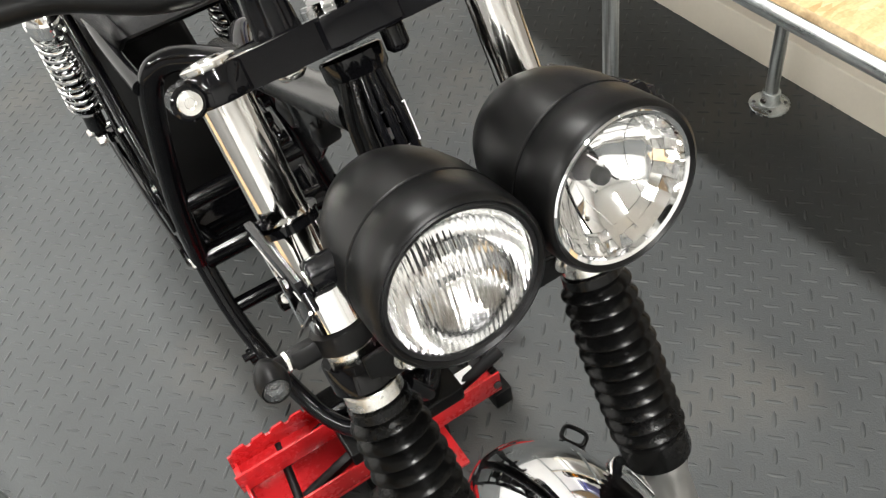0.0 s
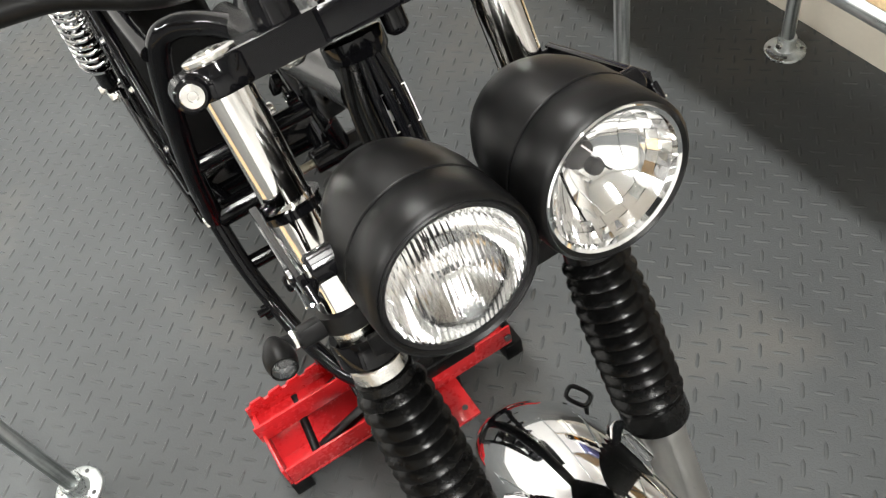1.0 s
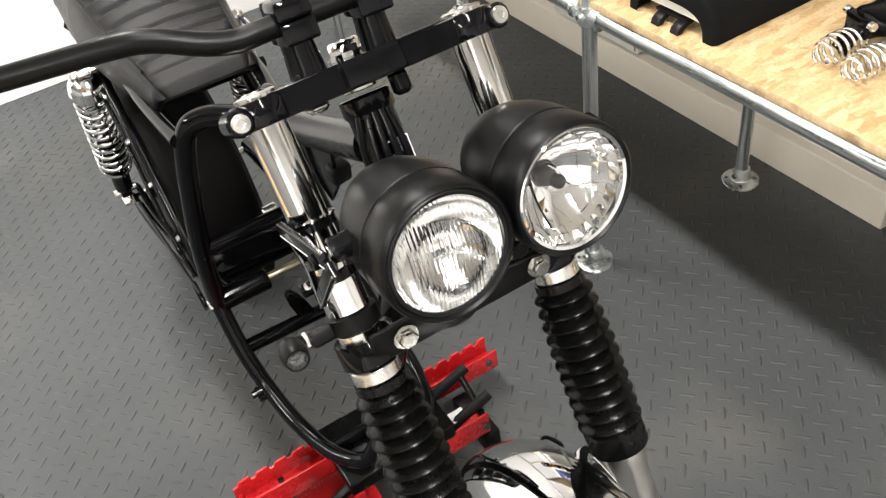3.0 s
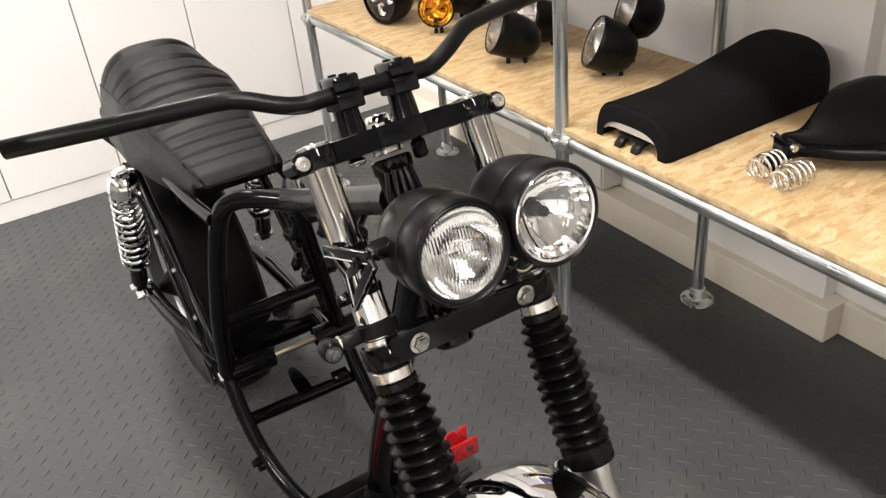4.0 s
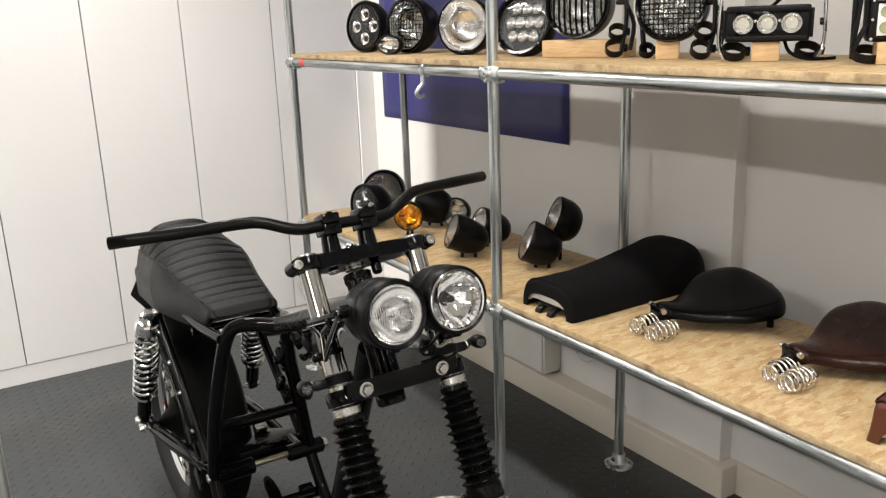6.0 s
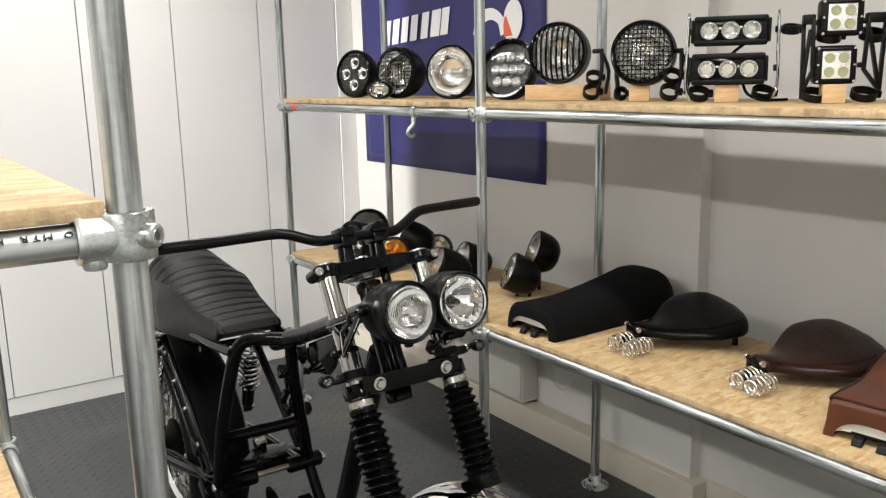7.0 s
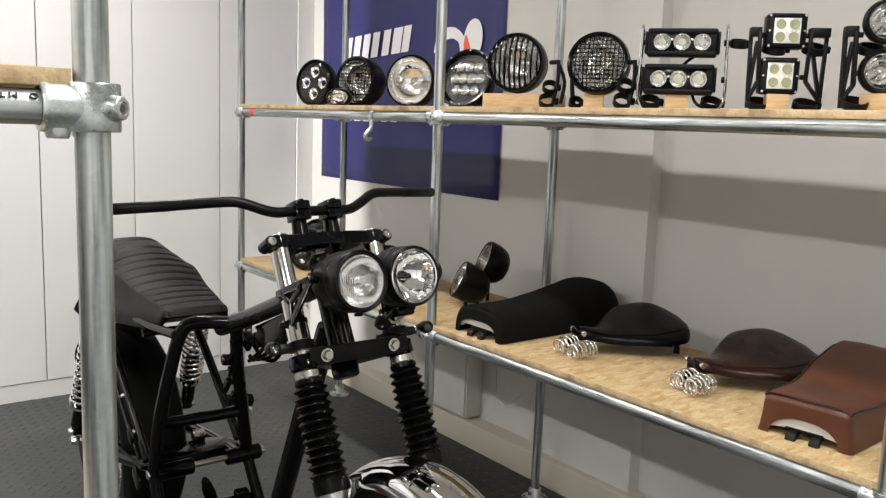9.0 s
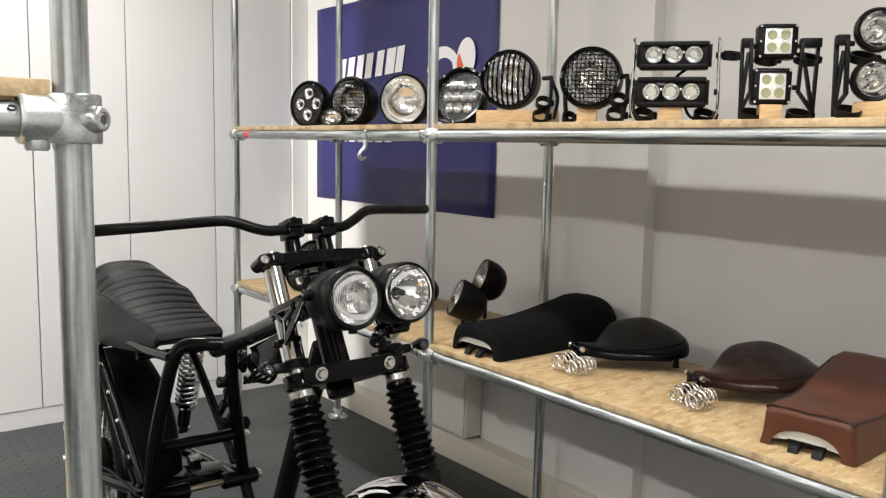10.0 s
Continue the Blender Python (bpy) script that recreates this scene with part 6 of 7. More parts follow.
for lamp, y, zc, yl in ((l5, 0.87, SH_UP + 0.148, 1.17), (l6, 0.565, SH_UP + 0.137, 0.80)):
    strut(lamp, [(1.20, y + 0.035, zc), (1.20, y, zc)], 0.007)
    strut(lamp, [(1.20, y, zc + 0.006), (1.195, y - 0.006, zc - 0.06), (1.18, y - 0.004, SH_UP + 0.02)], 0.006)
    strut(lamp, [(1.20, y, zc - 0.004), (1.215, y - 0.016, zc - 0.06), (1.20, y - 0.018, SH_UP + 0.02)], 0.006)
    ring_foot(lamp, (1.17, y + 0.012, SH_UP + 0.0004), 0.026)
    ring_foot(lamp, (1.18, y + 0.012, SH_UP + 0.045), 0.024)
strut(l6, [(1.19, 0.80, SH_UP + 0.13), (1.185, 0.79, SH_UP + 0.06), (1.17, 0.765, SH_UP + 0.008)], 0.007)
ring_foot(l6, (1.165, 0.755, SH_UP + 0.0004), 0.02)


def led_bar(y0, y1, z0, z1, x, label):
    """A three-cell bar lamp that looks along -x."""
    t = thing("led_bar_lamp", pose(x, (y0 + y1) / 2, z0), label, "lamp", G)
    part("housing", span((x, y1, z0), (x + 0.05, y0, z1), 0.006), M_MATTE, t)
    part("face_frame", span((x - 0.004, y1 + 0.022, z0 + 0.006), (x - 0.0005, y0 - 0.022, z1 - 0.006), 0.001), M_BLACK, t)
    n, w = 3, 0.0512
    for k in range(n):
        y = (y0 + y1) / 2 - w * (k - 1)
        m = facing((x - 0.0075, y, (z0 + z1) / 2), (-1, 0, 0))
        part("led_cup", lathe(bmesh.new(), [(0.022, 0.0005), (0.0215, 0.002), (0.0195, 0.002), (0.0175, -0.001), (0.011, -0.003), (0.0, -0.003)], 24, m, caps=False), M_CUP, t, "clear round cell", 30)
        part("led_chip", lathe(bmesh.new(), [(0.0085 if z1 > SH_UP + 0.15 else 0.013, -0.0028), (0.008 if z1 > SH_UP + 0.15 else 0.0125, 0.0004), (0, 0.001)], 20, m), M_CELL, t, "pale cream chip")
        ln = part("cell_glass", lathe(bmesh.new(), [(0.0205, 0.0022), (0.016, 0.0042), (0, 0.0052)], 24, m, caps=False), M_GLASS, t, keep=True)
        ln.visible_shadow = False
        if k:
            part("lens_screw", lathe(bmesh.new(), [(0.005, -0.002), (0.0048, 0.003), (0.003, 0.0055), (0, 0.0062)], 12, facing((x - 0.0045, y + w / 2, (z0 + z1) / 2 + 0.006), (-1, 0, 0))), M_STEEL, t)
    # raised bezel round the recessed cells, with end caps
    for za, zb in ((z0 + 0.003, z0 + 0.0135), (z1 - 0.0135, z1 - 0.003)):
        part("face_frame", span((x - 0.0085, y1 + 0.004, za), (x - 0.0045, y0 - 0.004, zb), 0.0015), M_MATTE, t)
    for yc, q in ((y0, 1), (y1, -1)):
        part("end_cap", span((x + 0.006, min(yc + q * 0.0005, yc + q * 0.007), z0 + 0.008), (x + 0.044, max(yc + q * 0.0005, yc + q * 0.007), z1 - 0.008), 0.002), M_MATTE, t)
    for k in range(9):
        zz = z0 + 0.006 + (z1 - z0 - 0.012) * k / 8
        part("cooling_fin", span((x + 0.0505, y1 + 0.01, zz - 0.0012), (x + 0.066, y0 - 0.01, zz + 0.0012)), M_MATTE, t)
    return t


BX = 1.165
bars_lo = led_bar(0.486, 0.306, SH_UP + 0.044, SH_UP + 0.124, BX, "black bar lamp with three round cells on a block")
bars_up = led_bar(0.483, 0.303, SH_UP + 0.143, SH_UP + 0.217, BX, "black bar lamp with three round cells, held above another")
block((BX - 0.005, 0.37, SH_UP + 0.0003), (BX + 0.045, 0.43, SH_UP + 0.0435), 38)
stand = thing("lamp_bracket", pose(BX + 0.02, 0.38, SH_UP), "chrome lamp brackets with black clamp rings on the shelf", "bracket", "lamp brackets")
for y, s in ((0.4965, 1), (0.279, -1)):
    for dx in (0.004, 0.034):
        strut(stand, [(BX + dx, y, SH_UP + 0.215), (BX + dx, y + s * 0.002, SH_UP + 0.12), (BX + dx + 0.004, y + s * 0.003, SH_UP + 0.04), (BX + dx, y - s * 0.012, SH_UP + 0.004)], 0.0042, M_CHROME)
    strut(stand, [(BX + 0.004, y, SH_UP + 0.215), (BX + 0.019, y, SH_UP + 0.226), (BX + 0.034, y, SH_UP + 0.215)], 0.0042, M_CHROME)
    strut(stand, [(BX + 0.02, y, SH_UP + 0.085), (BX + 0.02, y - s * 0.008, SH_UP + 0.085)], 0.008)
    strut(stand, [(BX + 0.02, y, SH_UP + 0.18), (BX + 0.02, y - s * 0.008, SH_UP + 0.18)], 0.008)
    ring_foot(stand, (BX + 0.02, y - s * 0.03, SH_UP + 0.0004), 0.027, 0.02, 30, -74)
ring_foot(stand, (BX + 0.02, 0.25, SH_UP + 0.163), 0.021, 0.022, 14, -74)
strut(stand, [(BX + 0.02, 0.279, SH_UP + 0.18), (BX + 0.02, 0.268, SH_UP + 0.18)], 0.008)
strut(stand, [(BX + 0.03, 0.36, SH_UP + 0.05), (BX + 0.0, 0.345, SH_UP + 0.02), (BX - 0.01, 0.31, SH_UP + 0.006), (BX, 0.27, SH_UP + 0.005), (BX + 0.01, 0.25, SH_UP + 0.006)], 0.004, M_RUBBER, "lamp_cable")
strut(stand, [(BX + 0.03, 0.39, SH_UP + 0.12), (BX + 0.025, 0.375, SH_UP + 0.134), (BX + 0.03, 0.36, SH_UP + 0.145)], 0.004, M_RUBBER, "lamp_cable")

for t_ in (bars_lo, bars_up, stand):
    turned(t_, 36, (BX + 0.02, 0.385, 0))


def led_square(y0, y1, z0, z1, x, label):
    t = thing("led_pod_lamp", pose(x, (y0 + y1) / 2, z0), label, "lamp", G)
    part("housing", span((x, y1, z0), (x + 0.055, y0, z1), 0.009, seg=3), M_MATTE, t)
    cy, cz, w, h = (y0 + y1) / 2, (z0 + z1) / 2, (y0 - y1), (z1 - z0)
    part("reflector_plate", span((x - 0.0025, cy - w * 0.33, cz - h * 0.36), (x - 0.0005, cy + w * 0.33, cz + h * 0.36), 0.0005), M_POD, t, "bright metal plate")
    for i in (-1, 1):
        for j in (-1, 1):
            m = facing((x - 0.003, cy + i * w * 0.165, cz + j * h * 0.18), (-1, 0, 0))
            part("led_cup", lathe(bmesh.new(), [(0.0115, 0.0012), (0.0098, 0.0014), (0.008, 0.0006), (0, 0.0012)], 20, m, caps=False), M_LED, t, "pale yellow round cell")
            part("corner_screw", lathe(bmesh.new(), [(0.0035, 0), (0.003, 0.002), (0, 0.002)], 10, facing((x - 0.0002, cy + i * w * 0.43, cz + j * h * 0.43), (-1, 0, 0))), M_STEEL, t)
    for i in (-1, 1):
        part("side_screw", lathe(bmesh.new(), [(0.003, 0), (0.0026, 0.002), (0, 0.002)], 10, facing((x - 0.0002, cy + i * w * 0.43, cz), (-1, 0, 0))), M_STEEL, t)
    part("face_frame", span((x - 0.006, cy - w * 0.37, cz + h * 0.37), (x - 0.0005, cy + w * 0.37, cz + h * 0.41)), M_BLACK, t)
    part("face_frame", span((x - 0.006, cy - w * 0.37, cz - h * 0.41), (x - 0.0005, cy + w * 0.37, cz - h * 0.37)), M_BLACK, t)
    for k in range(7):
        zz = z0 + 0.01 + (z1 - z0 - 0.02) * k / 6
        part("cooling_fin", span((x + 0.0555, y1 + 0.008, zz - 0.0012), (x + 0.07, y0 - 0.008, zz + 0.0012)), M_MATTE, t)
    return t


sq1 = led_square(0.153, 0.063, SH_UP + 0.044, SH_UP + 0.131, BX, "square black pod lamp with four cells on a block")
sq2 = led_square(0.147, 0.055, SH_UP + 0.152, SH_UP + 0.235, BX, "square black pod lamp with four cells, held above another")
block((BX - 0.005, 0.082, SH_UP + 0.0003), (BX + 0.045, 0.132, SH_UP + 0.0435), 42)


def trestle(y0, y1, top, label):
    """Two folded black lattice brackets with a deep top plate and clamp rings; each is three flat bars that meet at the foot."""
    t = thing("lamp_bracket", pose(BX + 0.03, (y0 + y1) / 2, SH_UP), label, "bracket", "lamp brackets")
    for y, s in ((y0, 1), (y1, -1)):
        w = 0.047 if s < 0 else 0.026
        bars = [[(0.004, top - 0.012), (0.0, top - 0.126), (0.036 if s < 0 else 0.02, 0.028)], [(0.008, top - 0.035), (0.036 if s < 0 else 0.02, 0.032)], [(w - 0.004, top - 0.012), (w - 0.008, 0.012)]]
        for i, line in enumerate(bars):
            pts = [Vector((BX + 0.012 + 0.008 * i, y + s * u, SH_UP + z)) for u, z in line]
            for p, q in zip(pts, pts[1:]):
                n = (q - p).length + 0.004
                part("bracket_bar", box(bmesh.new(), (0.016, 0.008, n), along(p, q) @ Matrix.Translation((0, 0, n / 2 - 0.002)), 0.001), M_MATTE, t)
        part("top_plate", box(bmesh.new(), (0.03, w, 0.022), Matrix.Translation((BX + 0.02, y + s * w / 2, SH_UP + top - 0.011)), 0.002), M_MATTE, t)
        for z in (0.086, top - 0.018):
            strut(t, [(BX + 0.02, y + s * 0.002, SH_UP + z), (BX + 0.02, y - s * 0.012, SH_UP + z)], 0.006)
        ring_foot(t, (BX + 0.02, y + s * (0.006 if s < 0 else -0.008), SH_UP + 0.0004), 0.029, 0.018, 22, -80)
        ring_foot(t, (BX + 0.03, y + s * 0.017 if s < 0 else y - 0.034, SH_UP + top - 0.068), 0.028, 0.018, 24, -80)
    return t


tr1 = trestle(0.156, 0.047, 0.202, "black lattice lamp brackets with clamp rings on the shelf")
for t_ in (sq1, sq2, tr1):
    turned(t_, 42, (BX + 0.02, 0.118, 0))
t9 = trestle(-0.083, -0.206, 0.186, "black lattice lamp brackets holding two round lamps")
block((BX - 0.012, -0.185, SH_UP + 0.0003), (BX + 0.045, -0.112, SH_UP + 0.043))
for z, r in ((SH_UP + 0.09, 0.047), (SH_UP + 0.196, 0.047)):
    p9 = round_lamp("pod_lamp", (BX - 0.002, -0.152, z), (-1, -0.8, 0.04), r, 0.06, "pod", "round black pod lamp with clear glass and corner bolts", G, mat=M_MATTE, base=z - r)
    for k in range(4):
        a = math.pi / 4 + k * math.pi / 2
        part("corner_bolt", lathe(bmesh.new(), [(0.006, 0), (0.006, 0.004), (0, 0.005)], 10, facing((BX + 0.004, -0.152 + r * 1.02 * math.cos(a), z + r * 1.02 * math.sin(a)), (-1, -0.35, 0))), M_STEEL, p9)

turned(t9, 42, (BX + 0.02, -0.155, 0))

# lower shelf lamps
G2 = "lamps on the lower shelf"
round_lamp("headlight", (1.045, 2.245, SH_LO + 0.094), (-1, -0.22, 0.05), 0.093, 0.12, "led", "round black headlight with clear four-cup face", G2)
round_lamp("headlight", (1.23, 2.42, SH_LO + 0.105), (-0.75, -0.9, 0.12), 0.098, 0.12, "mesh", "round black headlight behind a wire mesh guard", G2)
round_lamp("spot_lamp", (1.11, 1.985, SH_LO + 0.085), (-0.75, -1, 0.05), 0.060, 0.06, "amber", "small round spot lamp with amber glass", G2, base=SH_LO, foot_n=2)
round_lamp("headlight", (1.25, 2.13, SH_LO + 0.11), (-0.7, 0.75, 0.35), 0.08, 0.15, "clear", "black bullet headlight turned away", G2, foot_n=2, base=SH_LO)
round_lamp("headlight", (1.33, 1.985, SH_LO + 0.068), (-0.85, -0.6, 0.15), 0.062, 0.08, "clear", "small round black headlight with clear glass", G2, foot_n=0)
round_lamp("headlight", (1.075, 1.605, SH_LO + 0.104), (-0.92, 0.36, 0.42), 0.066, 0.14, "clear", "black bullet headlight tipped up on two studs", G2, foot_n=2, base=SH_LO)
round_lamp("headlight", (1.23, 1.66, SH_LO + 0.095), (-0.95, 0.2, 0.36), 0.066, 0.13, "clear", "black bullet headlight tipped up on two studs", G2, foot_n=2, base=SH_LO)
round_lamp("headlight", (1.21, 1.335, SH_LO + 0.1), (-0.86, 0.5, 0.46), 0.072, 0.12, "clear", "black bullet headlight tipped up on two studs", G2, foot_n=2, base=SH_LO)
round_lamp("headlight", (1.34, 1.352, SH_LO + 0.158), (-0.88, 0.46, 0.4), 0.078, 0.10, "clear", "black bullet headlight leaning on the one before it", G2, foot_n=1, base=SH_LO)


# half section of the flared seat, from the hem up to the middle of the top
FLARE = [(1.0, 0.0), (0.965, 0.2), (0.942, 0.4), (0.928, 0.6), (0.915, 0.78), (0.89, 0.92), (0.8, 0.985), (0.45, 1.0), (0.0, 0.985)]


def cafe_seat(name, x0, y0, length, w0, w1, h0, hump, mat, label, flare=False):
    """A moulded seat seen from its open nose: an arched shell that rises to a rear hump. It runs along +x from its nose."""
    t = thing(name, pose(x0, y0, SH_LO), label, "motorcycle seat", "seats on the shelf")
    bm = bmesh.new()
    rings_ = []
    n = 50
    for i in range(n + 1):
        v = (i / n) ** 1.6
        half = (w0 + (w1 - w0) * min(1, v / 0.55)) / 2
        s0, s1, s2 = (0.38, 1.0, 1.1) if flare else (0.25, 0.75, 1.35)
        top = h0 + (hump - h0) * min(1.0, max(0.0, v - s0) / (s1 - s0)) ** s2
        if flare:
            top -= 0.012 * math.sin(math.pi * min(1.0, v / 0.6)) ** 2
        if v > 0.8:
            f = (v - 0.8) / 0.2
            top = top - (hump * 0.55) * f ** 2.2
            half *= max(0.25, 1 - f ** 2.4) ** 0.5
        if v < 0.04:
            lip = 1 - (1 - (1 - v / 0.04) ** 2) ** 0.5
            top -= 0.014 * lip
            half -= 0.009 * lip
        if flare and v < 0.12:
            top *= 0.96 + 0.04 * math.sin(v / 0.12 * math.pi / 2)
        t_in = 0.02
        out, inn = [], []
        for k in range(17):
            a = math.pi * k / 16
            cu, su = math.cos(a), math.sin(a)
            ex = 0.62
            px = math.copysign(abs(cu) ** ex, cu)
            pz = su ** 0.72
            if flare:
                px = math.copysign(FLARE[8 - abs(8 - k)][0], cu) if k != 8 else 0.0
                pz = FLARE[8 - abs(8 - k)][1]
            out.append((x0 + length * v, y0 + half * px, SH_LO + 0.001 + top * pz))
            qx, qz = (math.copysign(abs(cu) ** 0.85, cu), su ** 0.95) if flare else (px, pz)
            inn.append((x0 + length * v, y0 + (half - t_in) * qx, SH_LO + 0.001 + max(0.0, (top - 0.03)) * qz))
        rings_.append(out + inn[::-1])
    loft(bm, rings_)
    part("cover", bm, mat, t, smooth=50)
    bm = bmesh.new()
    pts = [(p[0], p[1], p[2] + 0.0012) for p in rings_[4][(5 if flare else 0):(12 if flare else 17)]]
    tube(bm, pts, 0.003, 8, raw=True)
    part("piping", bm, M_BROWN if flare else mat, t)
    for side in ((5, 11) if flare else ()):
        bm = bmesh.new()
        tube(bm, [Vector(r_[side]) + Vector((0, 0, 0.001)) for r_ in rings_[4:44]], 0.003, 8, raw=True)
        part("piping", bm, M_BROWN, t)
    part("base_pan", span((x0 + 0.03, y0 - w0 * 0.36, SH_LO + 0.04), (x0 + length * 0.7, y0 + w0 * 0.36, SH_LO + 0.046), 0.002), M_UNDER, t, "pale moulded base pan")
    hw, hh = w0 / 2 - 0.021, h0 * 1.0 - 0.03
    ea, eb = (0.85, 0.95) if flare else (0.62, 0.72)
    arch = [(hw * math.copysign(abs(math.cos(a)) ** ea, math.cos(a)), hh * math.sin(a) ** eb) for a in [math.pi * (0.07 + 0.86 * k / 14) for k in range(15)]]
    under = [(-u * 0.97, max(0.012, v - (0.042 if flare else 0.034) * math.sin(math.pi * (k + 0.5) / 15))) for k, (u, v) in enumerate(arch)]
    face = Matrix(((0, 0, 1, x0 + 0.008), (1, 0, 0, y0), (0, 1, 0, SH_LO), (0, 0, 0, 1)))
    part("base_lip", prism(bmesh.new(), arch + under, 0.012, face), M_UNDER, t, "pale moulded lip")
    # thin steel plate with two bent hooks below the nose
    pl = part("mount_plate", span((x0 + 0.004, y0 - 0.042, SH_LO + 0.020), (x0 + 0.09, y0 + 0.042, SH_LO + 0.024), 0.001), M_MATTE, t, "black steel mounting plate")
    for yy in (-0.03, 0.022):
        part("mount_hook", prism(bmesh.new(), [(0.03, 0.021), (0.0, 0.02), (-0.012, 0.012), (-0.016, 0.001), (-0.004, 0.0008), (0.002, 0.01), (0.014, 0.015), (0.03, 0.016)], 0.022, Matrix(((1, 0, 0, x0), (0, 0, -1, y0 + yy + 0.011), (0, 1, 0, SH_LO), (0, 0, 0, 1))), 0.001), M_MATTE, pl)
    return t


cafe_seat("cafe_seat", 0.968, 0.935, 0.61, 0.235, 0.235, 0.095, 0.148, M_SUEDE, "black suede cafe racer seat with a raised rear hump")
tan_seat = cafe_seat("cafe_seat", 1.008, -0.14, 0.56, 0.212, 0.25, 0.094, 0.158, M_TAN, "reddish brown leather cafe seat with dark piping", flare=True)
turned(tan_seat, 7)


def saddle(hx, hy, turn, mat, label, springs):
    """A sprung solo saddle: a narrow nose on a hinge that broadens to a dished, rolled-edge rear; two coil springs lie before the hinge."""
    t = thing("solo_saddle", pose(hx, hy, SH_LO), label, "motorcycle seat", "seats on the shelf")
    m = pose(hx, hy, SH_LO, 0, 0, turn)
    rings_, n, L = [], 44, 0.352
    section = [(-0.55, -0.62), (-0.8, -0.86), (-0.93, -0.97), (-0.985, -0.86), (-1.0, -0.62), (-0.985, -0.36), (-0.95, -0.14), (-0.88, -0.03), (-0.76, 0.0), (-0.55, 0.0), (-0.28, 0.0)]
    section = section + [(0.0, 0.0)] + [(-u, d) for u, d in section[::-1]]

    def ease(f):
        f = max(0.0, min(1.0, f))
        return f * f * (3 - 2 * f)
    for i in range(n + 1):
        v = 0.5 - 0.5 * math.cos(math.pi * i / n)
        half = 0.04 + 0.096 * ease((v - 0.02) / 0.62)
        if v > 0.72:
            half *= max(0.02, 1 - ((v - 0.72) / 0.28) ** 2.8) ** 0.5
        if v < 0.07:
            half *= max(0.12, 1 - (1 - v / 0.07) ** 2) ** 0.5
        mid = 0.078 - 0.008 * math.sin(math.pi * min(1.0, v / 0.5)) ** 2 + 0.024 * ease((v - 0.2) / 0.8)
        if v > 0.88:
            mid -= 0.008 * ((v - 0.88) / 0.12) ** 2
        deep = 0.022 + 0.012 * ease((v - 0.45) / 0.5)
        curl = -0.016 + 0.012 * ease((v - 0.15) / 0.5)
        rings_.append([m @ Vector((-0.012 + L * v, half * u, max(0.003 + 0.012 * abs(d), mid + curl * min(1.0, abs(u)) ** 2.2 + d * deep + 0.19 * half * u * ease((v - 0.1) / 0.5)))) for u, d in section])
    part("saddle_top", loft(bmesh.new(), rings_), mat, t, smooth=60)
    seam = [Vector(r_[8]) + Vector((0, 0, 0.0006)) for r_ in rings_[6:40]]
    part("stitched_seam", tube(bmesh.new(), seam, 0.0016, 6, raw=True), mat, t)
    # nose hinge
    part("hinge_block", box(bmesh.new(), (0.036, 0.056, 0.034), m @ Matrix.Translation((-0.002, 0, 0.052)), 0.004), M_BLACK, t)
    part("hinge_pin", rod(bmesh.new(), m @ Vector((-0.012, -0.034, 0.064)), m @ Vector((-0.012, 0.034, 0.064)), 0.005, n=14, bev=0.001), M_BLACK, t)
    for yy in (-0.034, 0.034):
        part("hinge_nut", rod(bmesh.new(), m @ Vector((-0.012, yy - 0.005, 0.064)), m @ Vector((-0.012, yy + 0.005, 0.064)), 0.008, n=12, bev=0.001), M_STEEL, t)
    part("hinge_tongue", box(bmesh.new(), (0.005, 0.042, 0.058), m @ Matrix.Translation((-0.028, -0.002, 0.036)) @ pose(0, 0, 0, 0, 30, 0), 0.002), M_BLACK, t)
    part("pan_rail", tube(bmesh.new(), [m @ Vector(p) for p in ((0.03, -0.02, 0.046), (0.13, -0.04, 0.03), (0.27, -0.08, 0.026))], 0.007, 8, 4), M_MATTE, t)
    for yy in (-0.08, 0.08):
        q = m @ Vector((0.285, yy, 0.0))
        part("rubber_foot", rod(bmesh.new(), q + Vector((0, 0, 0.0005)), q + Vector((0, 0, 0.04)), 0.010, 0.008, n=12), M_RUBBER, t)
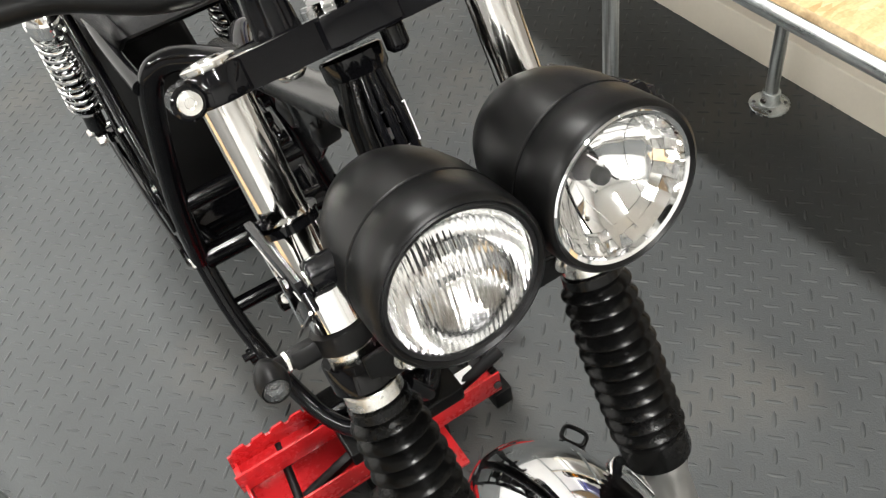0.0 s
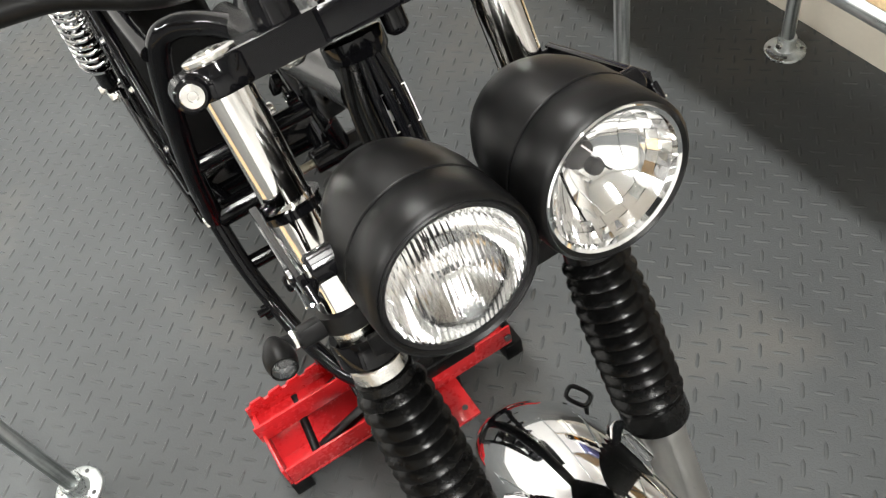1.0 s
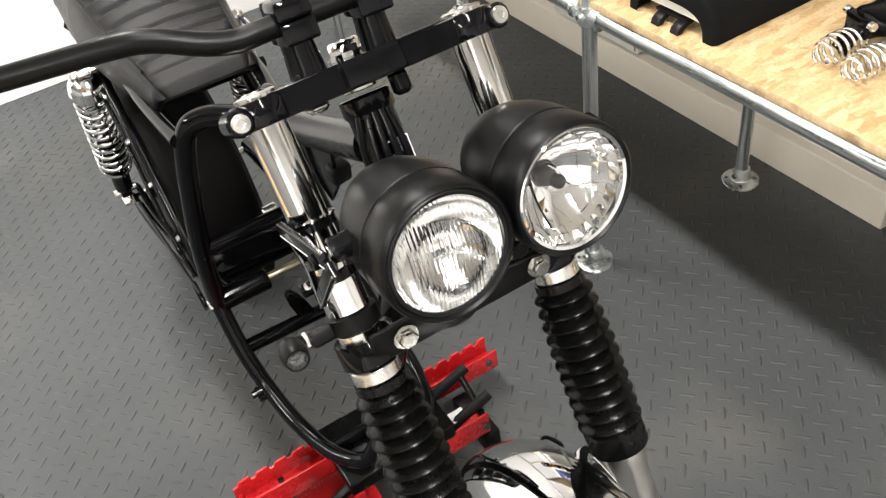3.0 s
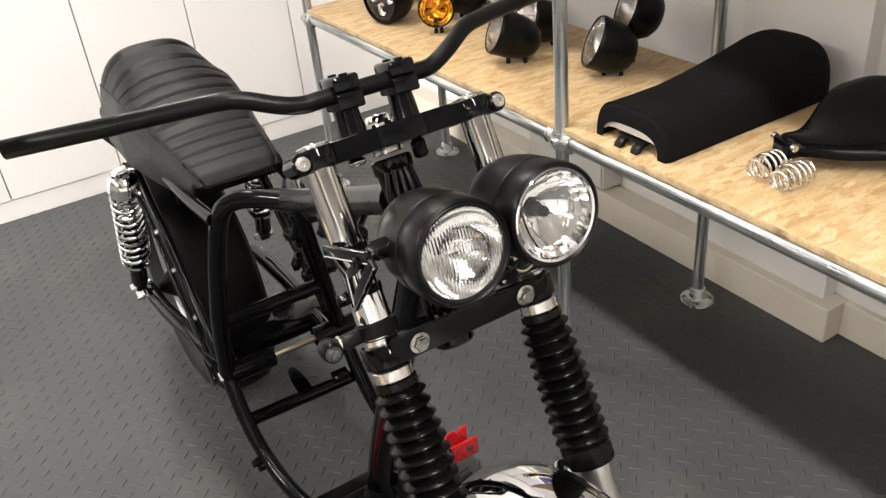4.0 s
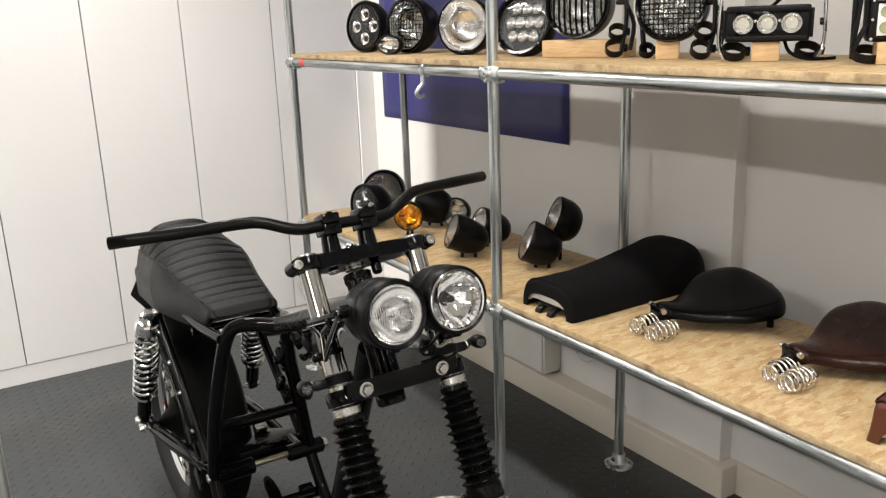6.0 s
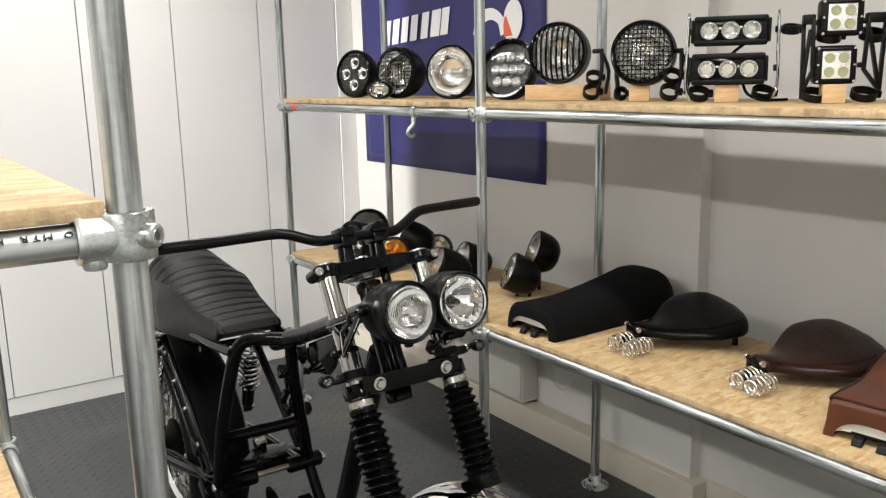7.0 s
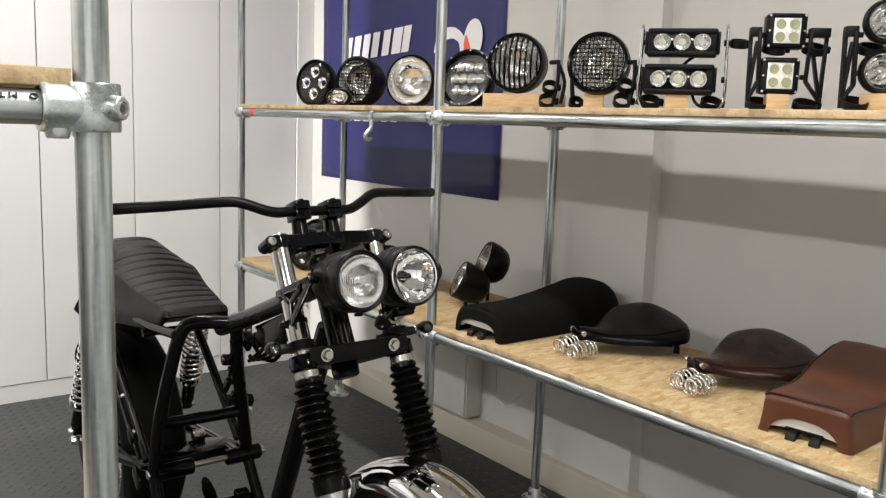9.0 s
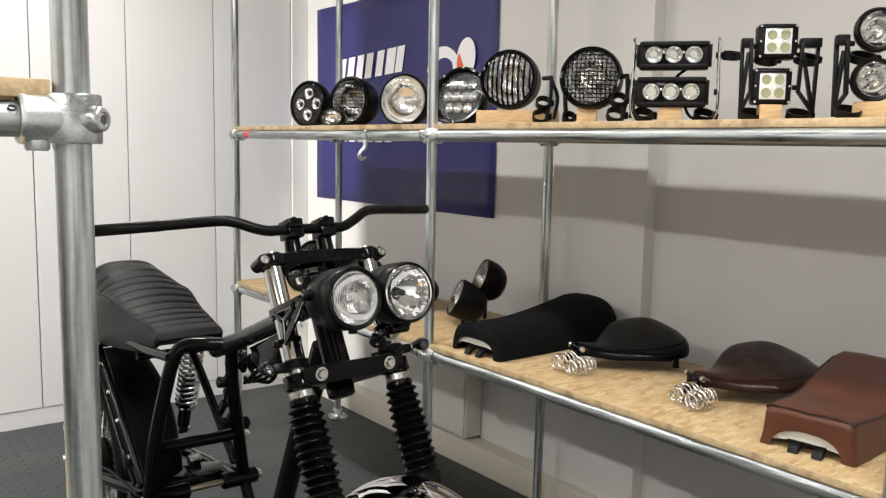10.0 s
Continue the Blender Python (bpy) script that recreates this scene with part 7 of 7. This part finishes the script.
    # two coil springs before the nose
    for dx, dy in springs:
        k = Matrix.Translation((hx + dx, hy + dy, SH_LO + 0.0285)) @ pose(0, 0, 0, 0, 90, 0) @ pose(0, 0, 0, 6, 0, 0)
        bm = bmesh.new()
        coil(bm, k, 0.0255, 0.0028, 0.094, 6.5, 8, 20, taper=0.55)
        part("coil_spring", bm, M_CHROME, t, "chrome barrel coil spring")
    return t


saddle(1.133, 0.642, -18, M_SADDLE, "black leather solo saddle with two chrome springs", ((-0.098, 0.006), (-0.106, -0.058)))
saddle(1.158, 0.242, -20, M_BROWN, "dark brown leather solo saddle with two chrome springs", ((-0.1, 0.0), (-0.118, -0.054)))

# ---- raised bars of the floor ----
def tread(bm_name, x0, x1, y0, y1):
    p, ox, oy = 0.0555, 0.935, 0.781
    lx, w, h = 0.0190, 0.0043, 0.0021
    verts, faces = [], []
    rng = random.Random(4)
    i0, i1 = math.floor((x0 - ox) / p), math.ceil((x1 - ox) / p)
    j0, j1 = math.floor((y0 - oy) / p), math.ceil((y1 - oy) / p)
    for i in range(i0, i1):
        for j in range(j0, j1):
            for k in range(2):
                cx, cy = ox + (i + 0.5 * k) * p, oy + (j + 0.5 * k) * p
                a = radians(-45 if k == 0 else 45)
                d = Vector((math.cos(a), math.sin(a), 0))
                s = Vector((-d.y, d.x, 0))
                c = Vector((cx, cy, 0))
                hh = h * rng.uniform(0.85, 1.1)
                n = len(verts)
                for f, wf in ((-1, 0.15), (-0.55, 0.95), (0.55, 0.95), (1, 0.15)):
                    for q, z in ((-1, -0.0004), (-0.5, hh if abs(f) < 1 else -0.0002), (0.5, hh if abs(f) < 1 else -0.0002), (1, -0.0004)):
                        verts.append(c + d * lx * f + s * w * q * wf + Vector((0, 0, z)))
                for r in range(3):
                    for q in range(3):
                        b0 = n + r * 4 + q
                        faces.append((b0, b0 + 4, b0 + 5, b0 + 1))
    me = bpy.data.meshes.new(bm_name)
    me.from_pydata(verts, [], faces)
    me.polygons.foreach_set("use_smooth", [True] * len(me.polygons))
    me.materials.append(M_TREAD)
    ob = new(bm_name, me)
    return tagged(ob, "raised grey rubber bars of the tread-plate floor", "floor tread", kind="stuff")


tread("floor_tread", -1.4, 1.56, -0.9, 3.29)
